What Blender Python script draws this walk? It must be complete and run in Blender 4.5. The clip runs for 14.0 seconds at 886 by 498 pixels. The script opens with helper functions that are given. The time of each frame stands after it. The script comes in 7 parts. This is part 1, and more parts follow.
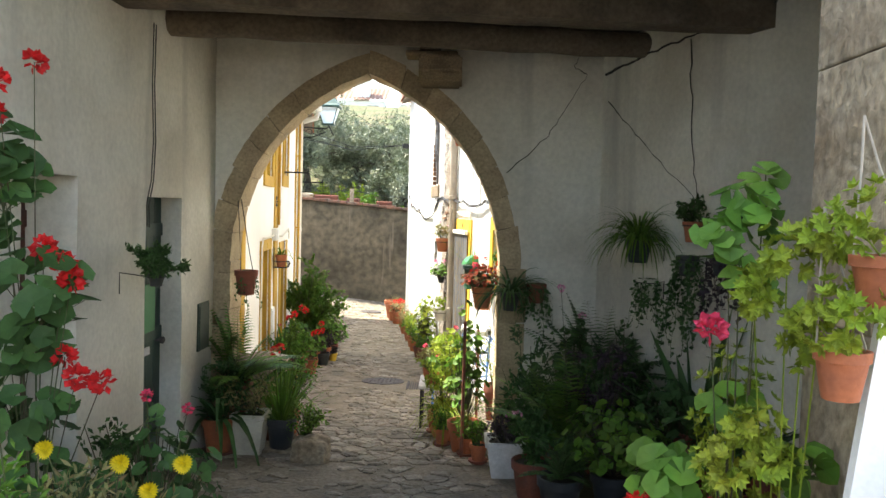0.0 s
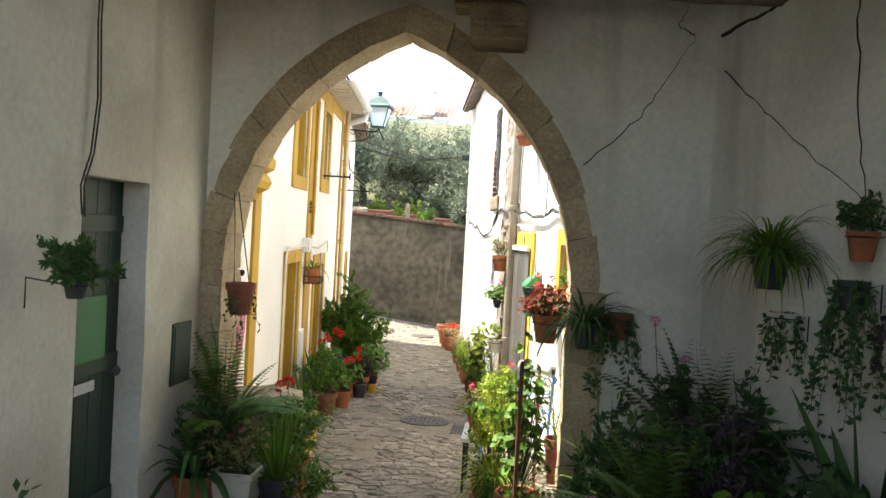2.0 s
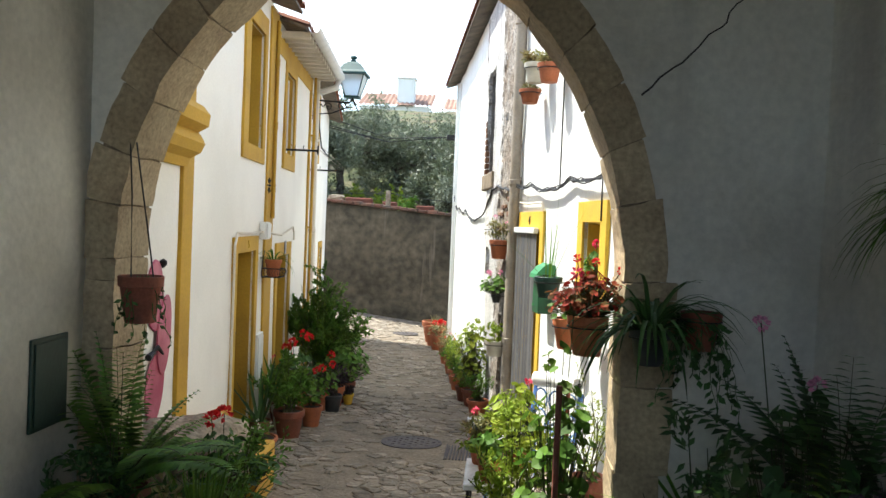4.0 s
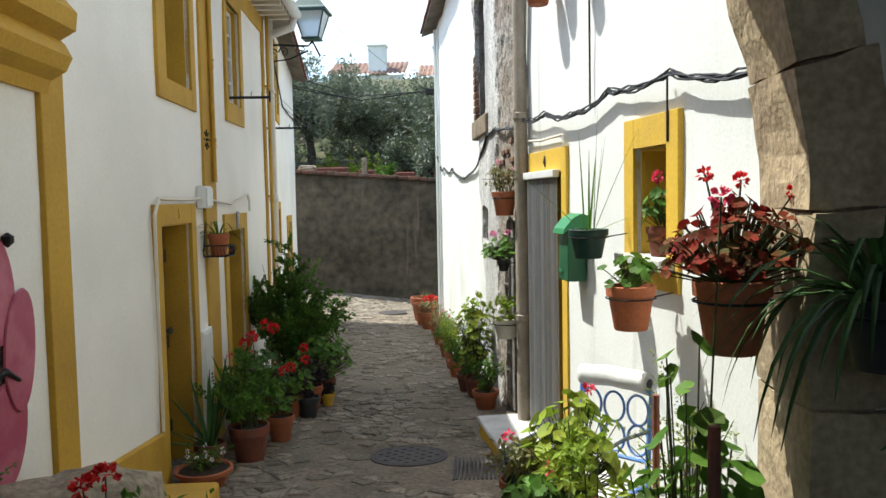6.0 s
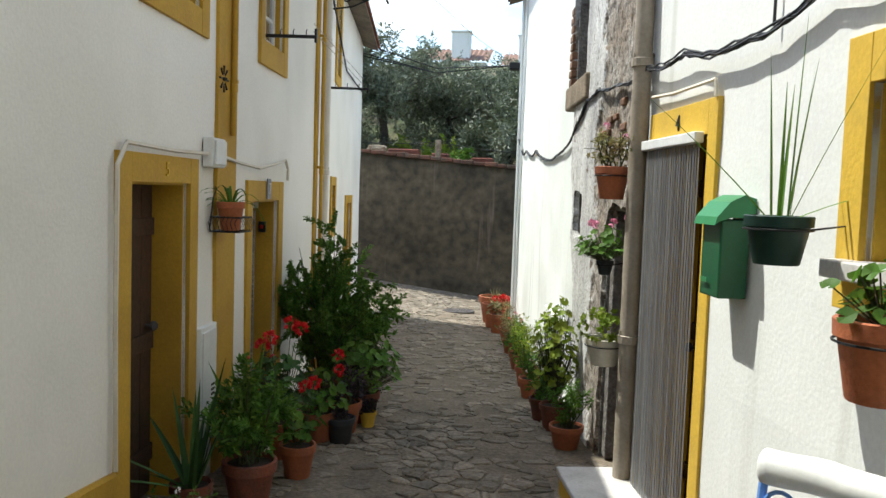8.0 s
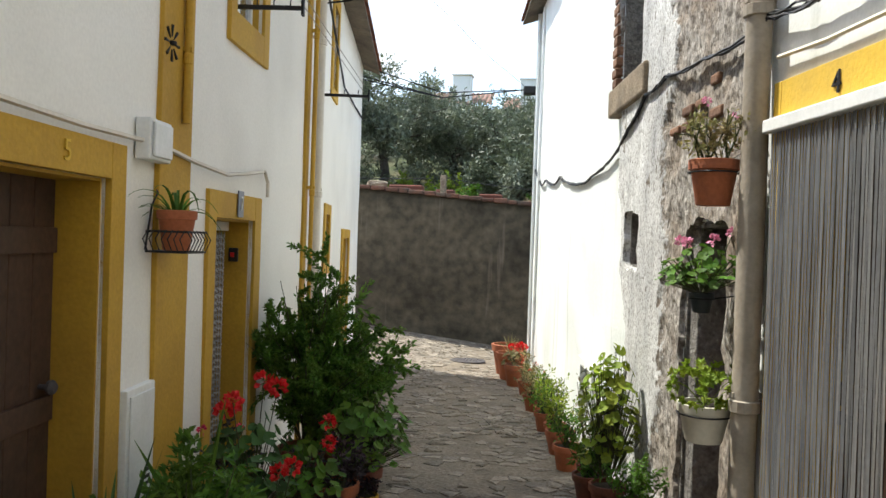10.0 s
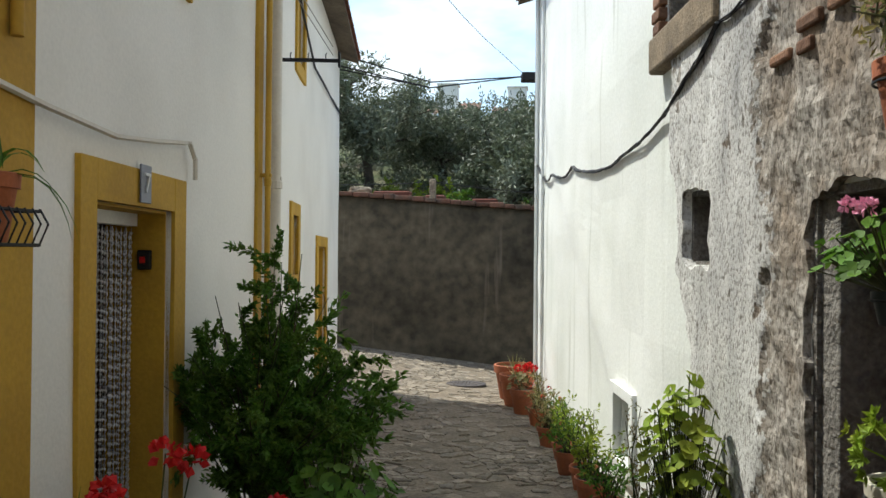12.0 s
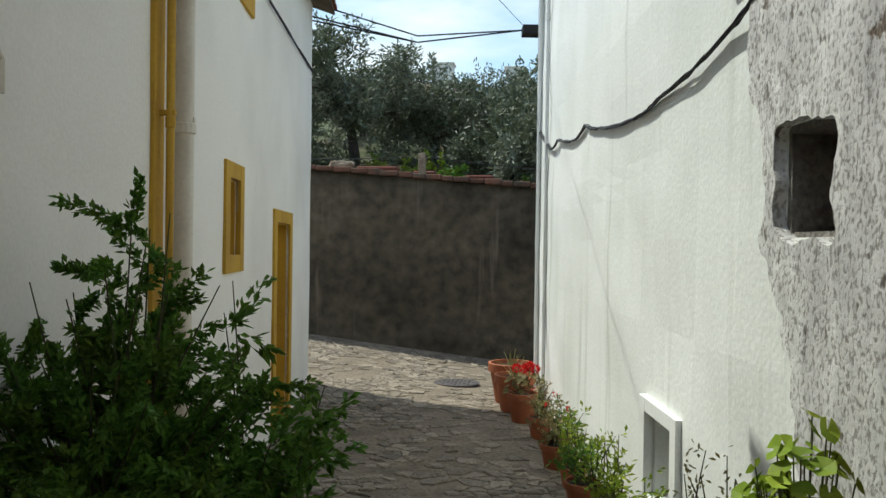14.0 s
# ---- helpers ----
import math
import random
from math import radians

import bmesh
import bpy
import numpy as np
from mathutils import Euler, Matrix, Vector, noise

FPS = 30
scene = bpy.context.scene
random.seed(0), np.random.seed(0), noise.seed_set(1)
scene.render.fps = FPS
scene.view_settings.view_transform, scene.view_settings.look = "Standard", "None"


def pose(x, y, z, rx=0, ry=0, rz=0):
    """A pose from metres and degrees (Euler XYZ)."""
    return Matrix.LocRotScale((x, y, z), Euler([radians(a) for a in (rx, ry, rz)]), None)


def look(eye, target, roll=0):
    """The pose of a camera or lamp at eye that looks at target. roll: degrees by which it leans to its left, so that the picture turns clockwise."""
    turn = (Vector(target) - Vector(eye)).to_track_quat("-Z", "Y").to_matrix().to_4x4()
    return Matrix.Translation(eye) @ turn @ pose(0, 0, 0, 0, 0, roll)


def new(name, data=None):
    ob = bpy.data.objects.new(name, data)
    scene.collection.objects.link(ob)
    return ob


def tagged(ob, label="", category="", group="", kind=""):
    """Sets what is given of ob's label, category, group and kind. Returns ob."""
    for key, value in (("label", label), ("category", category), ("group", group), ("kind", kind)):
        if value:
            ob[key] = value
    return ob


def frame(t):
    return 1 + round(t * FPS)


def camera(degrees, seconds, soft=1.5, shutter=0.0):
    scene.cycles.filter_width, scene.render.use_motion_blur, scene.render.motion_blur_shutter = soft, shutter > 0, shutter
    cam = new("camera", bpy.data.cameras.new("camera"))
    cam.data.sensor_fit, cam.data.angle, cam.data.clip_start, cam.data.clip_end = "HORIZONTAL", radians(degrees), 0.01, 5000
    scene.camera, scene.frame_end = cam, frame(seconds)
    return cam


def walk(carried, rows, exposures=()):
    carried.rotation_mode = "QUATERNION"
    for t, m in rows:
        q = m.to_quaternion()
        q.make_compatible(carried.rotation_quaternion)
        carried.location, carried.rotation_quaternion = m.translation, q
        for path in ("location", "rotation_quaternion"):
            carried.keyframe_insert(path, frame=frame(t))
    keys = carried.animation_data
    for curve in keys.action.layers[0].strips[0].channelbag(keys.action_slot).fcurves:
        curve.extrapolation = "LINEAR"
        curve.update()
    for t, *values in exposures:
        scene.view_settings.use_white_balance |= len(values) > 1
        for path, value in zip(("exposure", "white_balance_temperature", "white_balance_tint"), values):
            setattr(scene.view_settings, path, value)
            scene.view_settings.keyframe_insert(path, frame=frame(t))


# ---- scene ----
cam = camera(58.0, 14.0)
PATH = [
    (0, (0.976, 0.628, 2.466), (0.945, 2.625, 2.368), 1.6),
    (0.5, (1.035, 1.01, 2.463), (0.934, 3.005, 2.374), 2.3),
    (1, (1.023, 1.457, 2.421), (0.932, 3.451, 2.31), 3.5),
    (1.5, (1.076, 1.86, 2.367), (0.946, 3.854, 2.303), 0.8),
    (2, (1.018, 2.342, 2.317), (0.828, 4.332, 2.271), 3.2),
    (2.5, (0.997, 2.792, 2.266), (0.806, 4.782, 2.252), 1.1),
    (3, (0.932, 3.236, 2.238), (0.755, 5.227, 2.166), 1.6),
    (3.2, (0.886, 3.388, 2.233), (0.756, 5.382, 2.166), 2.9),
    (5.3, (0.687, 5.225, 2.064), (0.514, 7.217, 2.006), 1.3),
    (5.5, (0.639, 5.394, 2.053), (0.518, 7.388, 1.962), 1.3),
    (6, (0.594, 5.833, 1.996), (0.495, 7.826, 1.869), -1.1),
    (6.5, (0.55, 6.259, 1.947), (0.424, 8.25, 1.802), -0.2),
    (7, (0.586, 6.705, 1.908), (0.421, 8.694, 1.769), 1.1),
    (7.5, (0.551, 7.125, 1.85), (0.278, 9.101, 1.707), 3.3),
    (7.7, (0.518, 7.284, 1.861), (0.237, 9.259, 1.712), 2.1),
    (9.8, (0.134, 8.814, 1.634), (-0.148, 10.794, 1.611), 2.1),
    (10, (0.114, 8.936, 1.648), (-0.168, 10.916, 1.626), 2.0),
    (10.5, (0.1, 9.3, 1.6), (-0.177, 11.28, 1.632), 0.6),
    (11, (0.0, 9.679, 1.575), (-0.279, 11.658, 1.639), 2.5),
    (11.5, (-0.061, 10.028, 1.545), (-0.302, 12.013, 1.602), 0.6),
    (12, (-0.145, 10.444, 1.534), (-0.4, 12.427, 1.552), 0.5),
    (12.5, (-0.244, 10.798, 1.52), (-0.388, 12.793, 1.551), -0.4),
    (13, (-0.208, 11.248, 1.514), (-0.461, 13.232, 1.527), 1.4),
    (13.5, (-0.216, 11.605, 1.482), (-0.492, 13.586, 1.481), 1.1),
    (14, (-0.231, 11.958, 1.465), (-0.476, 13.943, 1.449), 0.8),
]
EXPOSURES = [(0.0, 2.62, 7300, 6), (2.5, 2.45, 7200, 6), (3.2, 2.2, 6950, 6), (5.3, 1.42, 6450, 3), (6.0, 1.30, 6450, 3), (7.5, 1.15, 6450, 3), (10.0, 1.35, 6600, 5), (12.0, 0.86, 6600, 3), (14.0, 0.52, 6500, 0)]
walk(cam, [(t, look(eye, target, roll)) for t, eye, target, roll in PATH], EXPOSURES)

# ---------------------------------------------------------------- world and sun
SUN_AZ = Vector((-0.90, 0.44, 0.0)).normalized()
SUN_EL = radians(60)
world = bpy.data.worlds.new("sky")
scene.world = world
world.use_nodes = True
wn, wl = world.node_tree.nodes, world.node_tree.links
sky = wn.new("ShaderNodeTexSky")
sky.sky_type, sky.sun_disc = "NISHITA", False
sky.sun_elevation, sky.sun_rotation = SUN_EL, math.atan2(SUN_AZ.x, SUN_AZ.y)
coord = wn.new("ShaderNodeTexCoord")
cl_map = wn.new("ShaderNodeMapping")
cl_map.inputs["Scale"].default_value = (1.6, 1.6, 4.5)
cl_noise = wn.new("ShaderNodeTexNoise")
cl_noise.inputs["Scale"].default_value = 2.2
cl_noise.inputs["Detail"].default_value = 7
cl_ramp = wn.new("ShaderNodeValToRGB")
cl_ramp.color_ramp.elements[0].position, cl_ramp.color_ramp.elements[1].position = 0.50, 0.70
cl_mix = wn.new("ShaderNodeMix")
cl_mix.data_type = "RGBA"
cl_mix.inputs["B"].default_value = (5.0, 5.3, 5.7, 1)
wl.new(coord.outputs["Generated"], cl_map.inputs["Vector"])
wl.new(cl_map.outputs["Vector"], cl_noise.inputs["Vector"])
wl.new(cl_noise.outputs["Fac"], cl_ramp.inputs["Fac"])
wl.new(cl_ramp.outputs["Color"], cl_mix.inputs["Factor"])
wl.new(sky.outputs["Color"], cl_mix.inputs["A"])
wl.new(cl_mix.outputs["Result"], wn["Background"].inputs["Color"])
wn["Background"].inputs["Strength"].default_value = 0.15
sun = new("sun", bpy.data.lights.new("sun", "SUN"))
sun.data.energy, sun.data.angle, sun.data.color = 3.05, radians(0.6), (1.0, 0.965, 0.91)
sun.matrix_world = look(SUN_AZ * 20 + Vector((0, 0, 20 * math.tan(SUN_EL))), (0, 0, 0))


# ---------------------------------------------------------------- materials
def material(name, color, rough=0.8, metal=0.0, second=None, scale=3.0, fine=40.0, bump=0.2, contrast=0.35, island=0.0, rand=0.0,
             streak=None, spec=0.4, dist=0.01, translucent=0.0):
    """A surface with large stains towards a second colour, fine grain, relief and variation from piece to piece."""
    m = bpy.data.materials.new(name)
    m.use_nodes = True
    n, l = m.node_tree.nodes, m.node_tree.links
    b = n["Principled BSDF"]
    b.inputs["Roughness"].default_value, b.inputs["Metallic"].default_value = rough, metal
    b.inputs["Specular IOR Level"].default_value = spec
    tc = n.new("ShaderNodeTexCoord")
    geo = n.new("ShaderNodeNewGeometry")
    def noise_tex(s, detail=6.0, vec=None):
        t = n.new("ShaderNodeTexNoise")
        t.inputs["Scale"].default_value, t.inputs["Detail"].default_value = s, detail
        l.new(vec or geo.outputs["Position"], t.inputs["Vector"])
        return t
    def mix(fac, a, bb, kind="MIX"):
        x = n.new("ShaderNodeMix")
        x.data_type, x.blend_type = "RGBA", kind
        for sock, v in (("Factor", fac), ("A", a), ("B", bb)):
            if isinstance(v, (int, float)):
                x.inputs[sock].default_value = v
            elif isinstance(v, tuple):
                x.inputs[sock].default_value = (*v[:3], 1)
            else:
                l.new(v, x.inputs[sock])
        return x.outputs["Result"]
    def ramp(src, lo, hi, a=(0, 0, 0), c=(1, 1, 1)):
        r = n.new("ShaderNodeValToRGB")
        r.color_ramp.elements[0].position, r.color_ramp.elements[1].position = lo, hi
        r.color_ramp.elements[0].color, r.color_ramp.elements[1].color = (*a, 1), (*c, 1)
        l.new(src, r.inputs["Fac"])
        return r.outputs["Color"]
    big = noise_tex(scale)
    small = noise_tex(fine, 8.0)
    out = color
    if second:
        out = mix(ramp(big.outputs["Fac"], 0.42, 0.68), color, second)
    grey = ramp(small.outputs["Fac"], 0.3, 0.75, (1 - contrast,) * 3, (1 + 0.0,) * 3)
    out = mix(1.0, out, grey, "MULTIPLY")
    if streak:
        mp = n.new("ShaderNodeMapping")
        mp.inputs["Scale"].default_value = (3.0, 3.0, 0.22)
        l.new(geo.outputs["Position"], mp.inputs["Vector"])
        st = noise_tex(streak[1], 7.0, mp.outputs["Vector"])
        out = mix(ramp(st.outputs["Fac"], streak[2], streak[3]), out, streak[0])
    if island or rand:
        src = geo.outputs["Random Per Island"]
        if rand:
            src = n.new("ShaderNodeObjectInfo").outputs["Random"]
        hs = n.new("ShaderNodeHueSaturation")
        mr = n.new("ShaderNodeMapRange")
        amount = island or rand
        mr.inputs["To Min"].default_value, mr.inputs["To Max"].default_value = 1 - amount, 1 + amount
        l.new(src, mr.inputs["Value"])
        l.new(mr.outputs["Result"], hs.inputs["Value"])
        if isinstance(out, tuple):
            hs.inputs["Color"].default_value = (*out, 1)
        else:
            l.new(out, hs.inputs["Color"])
        out = hs.outputs["Color"]
    l.new(out, b.inputs["Base Color"])
    if bump:
        bp = n.new("ShaderNodeBump")
        bp.inputs["Strength"].default_value, bp.inputs["Distance"].default_value = bump, dist
        add = n.new("ShaderNodeMath")
        add.operation = "ADD"
        mul = n.new("ShaderNodeMath")
        mul.operation = "MULTIPLY"
        mul.inputs[1].default_value = 2.5
        l.new(big.outputs["Fac"], mul.inputs[0])
        l.new(mul.outputs[0], add.inputs[0])
        l.new(small.outputs["Fac"], add.inputs[1])
        l.new(add.outputs[0], bp.inputs["Height"])
        l.new(bp.outputs["Normal"], b.inputs["Normal"])
    if translucent:
        tr = n.new("ShaderNodeBsdfTranslucent")
        if not isinstance(out, tuple):
            l.new(out, tr.inputs["Color"])
        ms = n.new("ShaderNodeMixShader")
        ms.inputs["Fac"].default_value = translucent
        l.new(b.outputs[0], ms.inputs[1])
        l.new(tr.outputs[0], ms.inputs[2])
        l.new(ms.outputs[0], n["Material Output"].inputs["Surface"])
    return m


WHITE = material("white_limewash", (0.82, 0.825, 0.80), 0.85, second=(0.74, 0.75, 0.72), scale=0.9, fine=55, bump=0.14, contrast=0.10,
                 streak=((0.42, 0.43, 0.36), 1.5, 0.60, 0.90))
WHITE_WORN = material("worn_limewash", (0.85, 0.86, 0.83), 0.85, second=(0.74, 0.76, 0.71), scale=0.8, fine=40, bump=0.22, contrast=0.12,
                      streak=((0.40, 0.41, 0.34), 1.7, 0.60, 0.84))
CREAM = material("cream_limewash", (0.89, 0.86, 0.80), 0.85, second=(0.78, 0.75, 0.69), scale=0.8, fine=60, bump=0.18, contrast=0.08)
VAULT = material("old_whitewash", (0.75, 0.712, 0.62), 0.9, second=(0.56, 0.52, 0.435), scale=1.1, fine=28, bump=0.4, contrast=0.16,
                 streak=((0.36, 0.34, 0.31), 1.2, 0.56, 0.85))
# One trim paint twice: shade and sun put into its two colours.
YELLOW = material("shaded_ochre_paint", (0.56, 0.33, 0.035), 0.75, second=(0.44, 0.25, 0.03), scale=2.0, fine=50, bump=0.2, contrast=0.18)
YELLOW_LIT = material("lit_yellow_paint", (0.72, 0.46, 0.05), 0.75, second=(0.62, 0.40, 0.06), scale=2.5, fine=50, bump=0.2, contrast=0.15)
STONE = material("arch_granite", (0.52, 0.405, 0.255), 0.9, second=(0.36, 0.265, 0.165), scale=3, fine=45, bump=0.6, contrast=0.42, rand=0.16)
BRACKET = material("corbel_stone", (0.34, 0.26, 0.17), 0.9, second=(0.2, 0.15, 0.1), scale=5, fine=70, bump=0.6, contrast=0.5)
GRANITE = material("pillar_granite", (0.47, 0.385, 0.275), 0.9, second=(0.29, 0.215, 0.14), scale=4, fine=26, bump=0.8, contrast=0.55, dist=0.02, rand=0.12)
RUBBLE = material("bare_render", (0.26, 0.24, 0.215), 0.95, second=(0.15, 0.135, 0.12), scale=7, fine=45, bump=0.9, contrast=0.5, dist=0.02)
PLASTER_OLD = material("flaking_plaster", (0.72, 0.71, 0.67), 0.95, second=(0.40, 0.38, 0.345), scale=4, fine=36, bump=0.8, contrast=0.5, dist=0.015,
                       streak=((0.24, 0.225, 0.20), 3.5, 0.50, 0.72))


def flaked_material():
    """Bare render under broken plaster: the mesh's old_plaster value, frayed by grain, says where the plaster still holds."""
    m = bpy.data.materials.new("flaking_render")
    m.use_nodes = True
    n, l = m.node_tree.nodes, m.node_tree.links
    b = n["Principled BSDF"]
    b.inputs["Roughness"].default_value = 0.95
    b.inputs["Specular IOR Level"].default_value = 0.2
    geo = n.new("ShaderNodeNewGeometry")
    def tex(scale, stretch=1.0, detail=7.0):
        mp = n.new("ShaderNodeMapping")
        mp.inputs["Scale"].default_value = (1, 1, stretch)
        l.new(geo.outputs["Position"], mp.inputs["Vector"])
        t = n.new("ShaderNodeTexNoise")
        t.inputs["Scale"].default_value, t.inputs["Detail"].default_value = scale, detail
        l.new(mp.outputs["Vector"], t.inputs["Vector"])
        return t.outputs["Fac"]
    def calc(op, a, c):
        x = n.new("ShaderNodeMath")
        x.operation = op
        for k, v in enumerate((a, c)):
            if isinstance(v, (int, float)):
                x.inputs[k].default_value = v
            else:
                l.new(v, x.inputs[k])
        return x.outputs[0]
    def ramp(src, lo, hi, a, c):
        r = n.new("ShaderNodeValToRGB")
        r.color_ramp.elements[0].position, r.color_ramp.elements[1].position = lo, hi
        r.color_ramp.elements[0].color, r.color_ramp.elements[1].color = (*a, 1), (*c, 1)
        l.new(src, r.inputs["Fac"])
        return r.outputs["Color"]
    def mix(fac, a, c, kind="MIX"):
        x = n.new("ShaderNodeMix")
        x.data_type, x.blend_type = "RGBA", kind
        if isinstance(fac, (int, float)):
            x.inputs["Factor"].default_value = fac
        else:
            l.new(fac, x.inputs["Factor"])
        l.new(a, x.inputs["A"])
        l.new(c, x.inputs["B"])
        return x.outputs["Result"]
    at = n.new("ShaderNodeAttribute")
    at.attribute_name = "old_plaster"
    fray = calc("MULTIPLY", calc("SUBTRACT", tex(20, 0.8), 0.5), 1.1)
    held = ramp(calc("ADD", calc("ADD", at.outputs["Fac"], fray), 0.46), 0.46, 0.54, (0, 0, 0), (1, 1, 1))
    fine_pits = ramp(tex(60, 0.7, 5.0), 0.36, 0.52, (0.50, 0.48, 0.46), (1, 1, 1))
    holes = ramp(tex(16, 0.7, 6.0), 0.30, 0.36, (0.34, 0.31, 0.28), (1, 1, 1))
    pits = mix(1.0, fine_pits, holes, "MULTIPLY")
    plaster = mix(ramp(tex(2.6, 0.3), 0.38, 0.60, (0, 0, 0), (1, 1, 1)), ramp(tex(12, 0.5), 0.3, 0.7, (0.48, 0.47, 0.45), (0.74, 0.73, 0.705)), ramp(tex(9, 0.25), 0.3, 0.7, (0.33, 0.325, 0.32), (0.55, 0.535, 0.515)))
    bare = mix(ramp(tex(3.5, 0.8), 0.40, 0.65, (0, 0, 0), (1, 1, 1)), ramp(tex(24, 0.8), 0.34, 0.68, (0.16, 0.14, 0.12), (0.50, 0.46, 0.41)), ramp(tex(20, 0.8), 0.34, 0.68, (0.14, 0.11, 0.085), (0.36, 0.29, 0.225)))
    color = mix(1.0, mix(held, bare, plaster), pits, "MULTIPLY")
    l.new(color, b.inputs["Base Color"])
    bp = n.new("ShaderNodeBump")
    bp.inputs["Strength"].default_value, bp.inputs["Distance"].default_value = 0.45, 0.006
    l.new(calc("ADD", calc("ADD", tex(45), pits), calc("MULTIPLY", held, 0.6)), bp.inputs["Height"])
    l.new(bp.outputs["Normal"], b.inputs["Normal"])
    return m


FLAKED = flaked_material()
BRICKWORK = material("old_brick", (0.25, 0.135, 0.08), 0.95, second=(0.2, 0.1, 0.06), scale=8, fine=50, bump=0.5, contrast=0.4, rand=0.3)
RETAIN = material("dark_cement_render", (0.155, 0.128, 0.086), 0.95, second=(0.072, 0.060, 0.041), scale=0.75, fine=5.5, bump=1.0, contrast=0.62, dist=0.03, streak=((0.20, 0.165, 0.125), 2.2, 0.60, 0.80))
COPING = material("brick_coping", (0.20, 0.095, 0.065), 0.95, second=(0.12, 0.09, 0.07), scale=4, fine=40, bump=0.6, contrast=0.45, rand=0.25)
MORTAR = material("earth_and_mortar", (0.29, 0.235, 0.172), 0.95, second=(0.195, 0.157, 0.115), scale=2.6, fine=30, bump=1.0, contrast=0.5, dist=0.02)
COBBLE = material("cobblestone", (0.34, 0.288, 0.222), 0.85, second=(0.22, 0.18, 0.134), scale=3.2, fine=32, bump=0.9, contrast=0.5, island=0.28, dist=0.015)
COBBLE_P = material("cobblestone_single", (0.34, 0.288, 0.222), 0.85, second=(0.22, 0.18, 0.134), scale=3.2, fine=32, bump=0.9, contrast=0.5, rand=0.28, dist=0.015)
IRON = material("cast_iron", (0.095, 0.085, 0.088), 0.8, metal=0.15, second=(0.13, 0.11, 0.095), scale=10, fine=80, bump=0.3, contrast=0.3)
BLACK = material("black_wrought_iron", (0.018, 0.018, 0.02), 0.55, metal=0.3, fine=80, bump=0.15, contrast=0.3)
CABLE = material("black_cable", (0.025, 0.025, 0.028), 0.6, fine=60, bump=0.0, contrast=0.3)
TERRA = material("terracotta", (0.42, 0.13, 0.055), 0.8, second=(0.34, 0.115, 0.06), scale=9, fine=60, bump=0.2, contrast=0.25, rand=0.2)
TERRA_OLD = material("weathered_terracotta", (0.24, 0.075, 0.045), 0.85, second=(0.17, 0.07, 0.05), scale=8, fine=60, bump=0.25, contrast=0.3, rand=0.2)
PLASTIC_W = material("cream_plastic", (0.62, 0.58, 0.47), 0.5, second=(0.50, 0.46, 0.37), scale=8, fine=50, bump=0.05, contrast=0.12)
PLASTIC_B = material("dark_plastic", (0.03, 0.035, 0.04), 0.5, second=(0.05, 0.05, 0.05), scale=8, fine=50, bump=0.05, contrast=0.2)
PLASTIC_G = material("dark_green_plastic", (0.006, 0.034, 0.027), 0.5, second=(0.01, 0.045, 0.035), scale=8, fine=50, bump=0.05, contrast=0.2)
GREEN_METAL = material("green_enamel", (0.012, 0.10, 0.04), 0.45, second=(0.016, 0.085, 0.035), scale=8, fine=50, bump=0.05, contrast=0.15)
DOOR_GREEN = material("dark_green_paint", (0.012, 0.04, 0.03), 0.5, second=(0.018, 0.05, 0.035), scale=3, fine=40, bump=0.15, contrast=0.2)
SHUT_GREEN = material("bright_green_panel", (0.035, 0.21, 0.08), 0.5, second=(0.03, 0.17, 0.06), scale=3, fine=40, bump=0.05, contrast=0.12)
WOOD = material("dark_wood", (0.085, 0.045, 0.028), 0.7, second=(0.05, 0.03, 0.02), scale=3, fine=30, bump=0.3, contrast=0.4)
BEAM = material("smoked_timber", (0.20, 0.155, 0.11), 0.9, second=(0.11, 0.085, 0.062), scale=3, fine=30, bump=0.6, contrast=0.45)
BOARD = material("ceiling_boards", (0.26, 0.225, 0.18), 0.9, second=(0.16, 0.135, 0.105), scale=2, fine=30, bump=0.5, contrast=0.4)
BLUE = material("light_blue_paint", (0.13, 0.29, 0.70), 0.45, second=(0.22, 0.36, 0.65), scale=12, fine=60, bump=0.1, contrast=0.2)
CHAIR_GREY = material("grey_blue_iron", (0.13, 0.16, 0.21), 0.5, metal=0.2, second=(0.09, 0.11, 0.15), scale=12, fine=60, bump=0.1, contrast=0.2)
WHITE_PAINT = material("white_paint", (0.78, 0.78, 0.76), 0.5, second=(0.70, 0.70, 0.68), scale=6, fine=50, bump=0.05, contrast=0.1)
MARBLE = material("white_marble", (0.72, 0.70, 0.67), 0.5, second=(0.55, 0.53, 0.50), scale=6, fine=50, bump=0.1, contrast=0.2)
PIPE_GREY = material("painted_drainpipe", (0.36, 0.31, 0.25), 0.6, second=(0.28, 0.235, 0.18), scale=4, fine=50, bump=0.15, contrast=0.2)
PIPE_CREAM = material("cream_drainpipe", (0.70, 0.64, 0.54), 0.55, second=(0.62, 0.56, 0.46), scale=4, fine=50, bump=0.1, contrast=0.12)
ROOF = material("roof_tile", (0.42, 0.16, 0.09), 0.85, second=(0.26, 0.13, 0.09), scale=2.5, fine=40, bump=0.4, contrast=0.4, island=0.25)
# Duller copy of ROOF: distance haze put into the tile colour.
FAR_ROOF = material("hazed_far_tiles", (0.34, 0.20, 0.15), 0.9, second=(0.26, 0.16, 0.12), scale=1.5, fine=20, bump=0.3, contrast=0.35, island=0.15)
SOIL = material("soil", (0.05, 0.035, 0.025), 0.95, second=(0.035, 0.025, 0.018), scale=12, fine=80, bump=0.8, contrast=0.5)
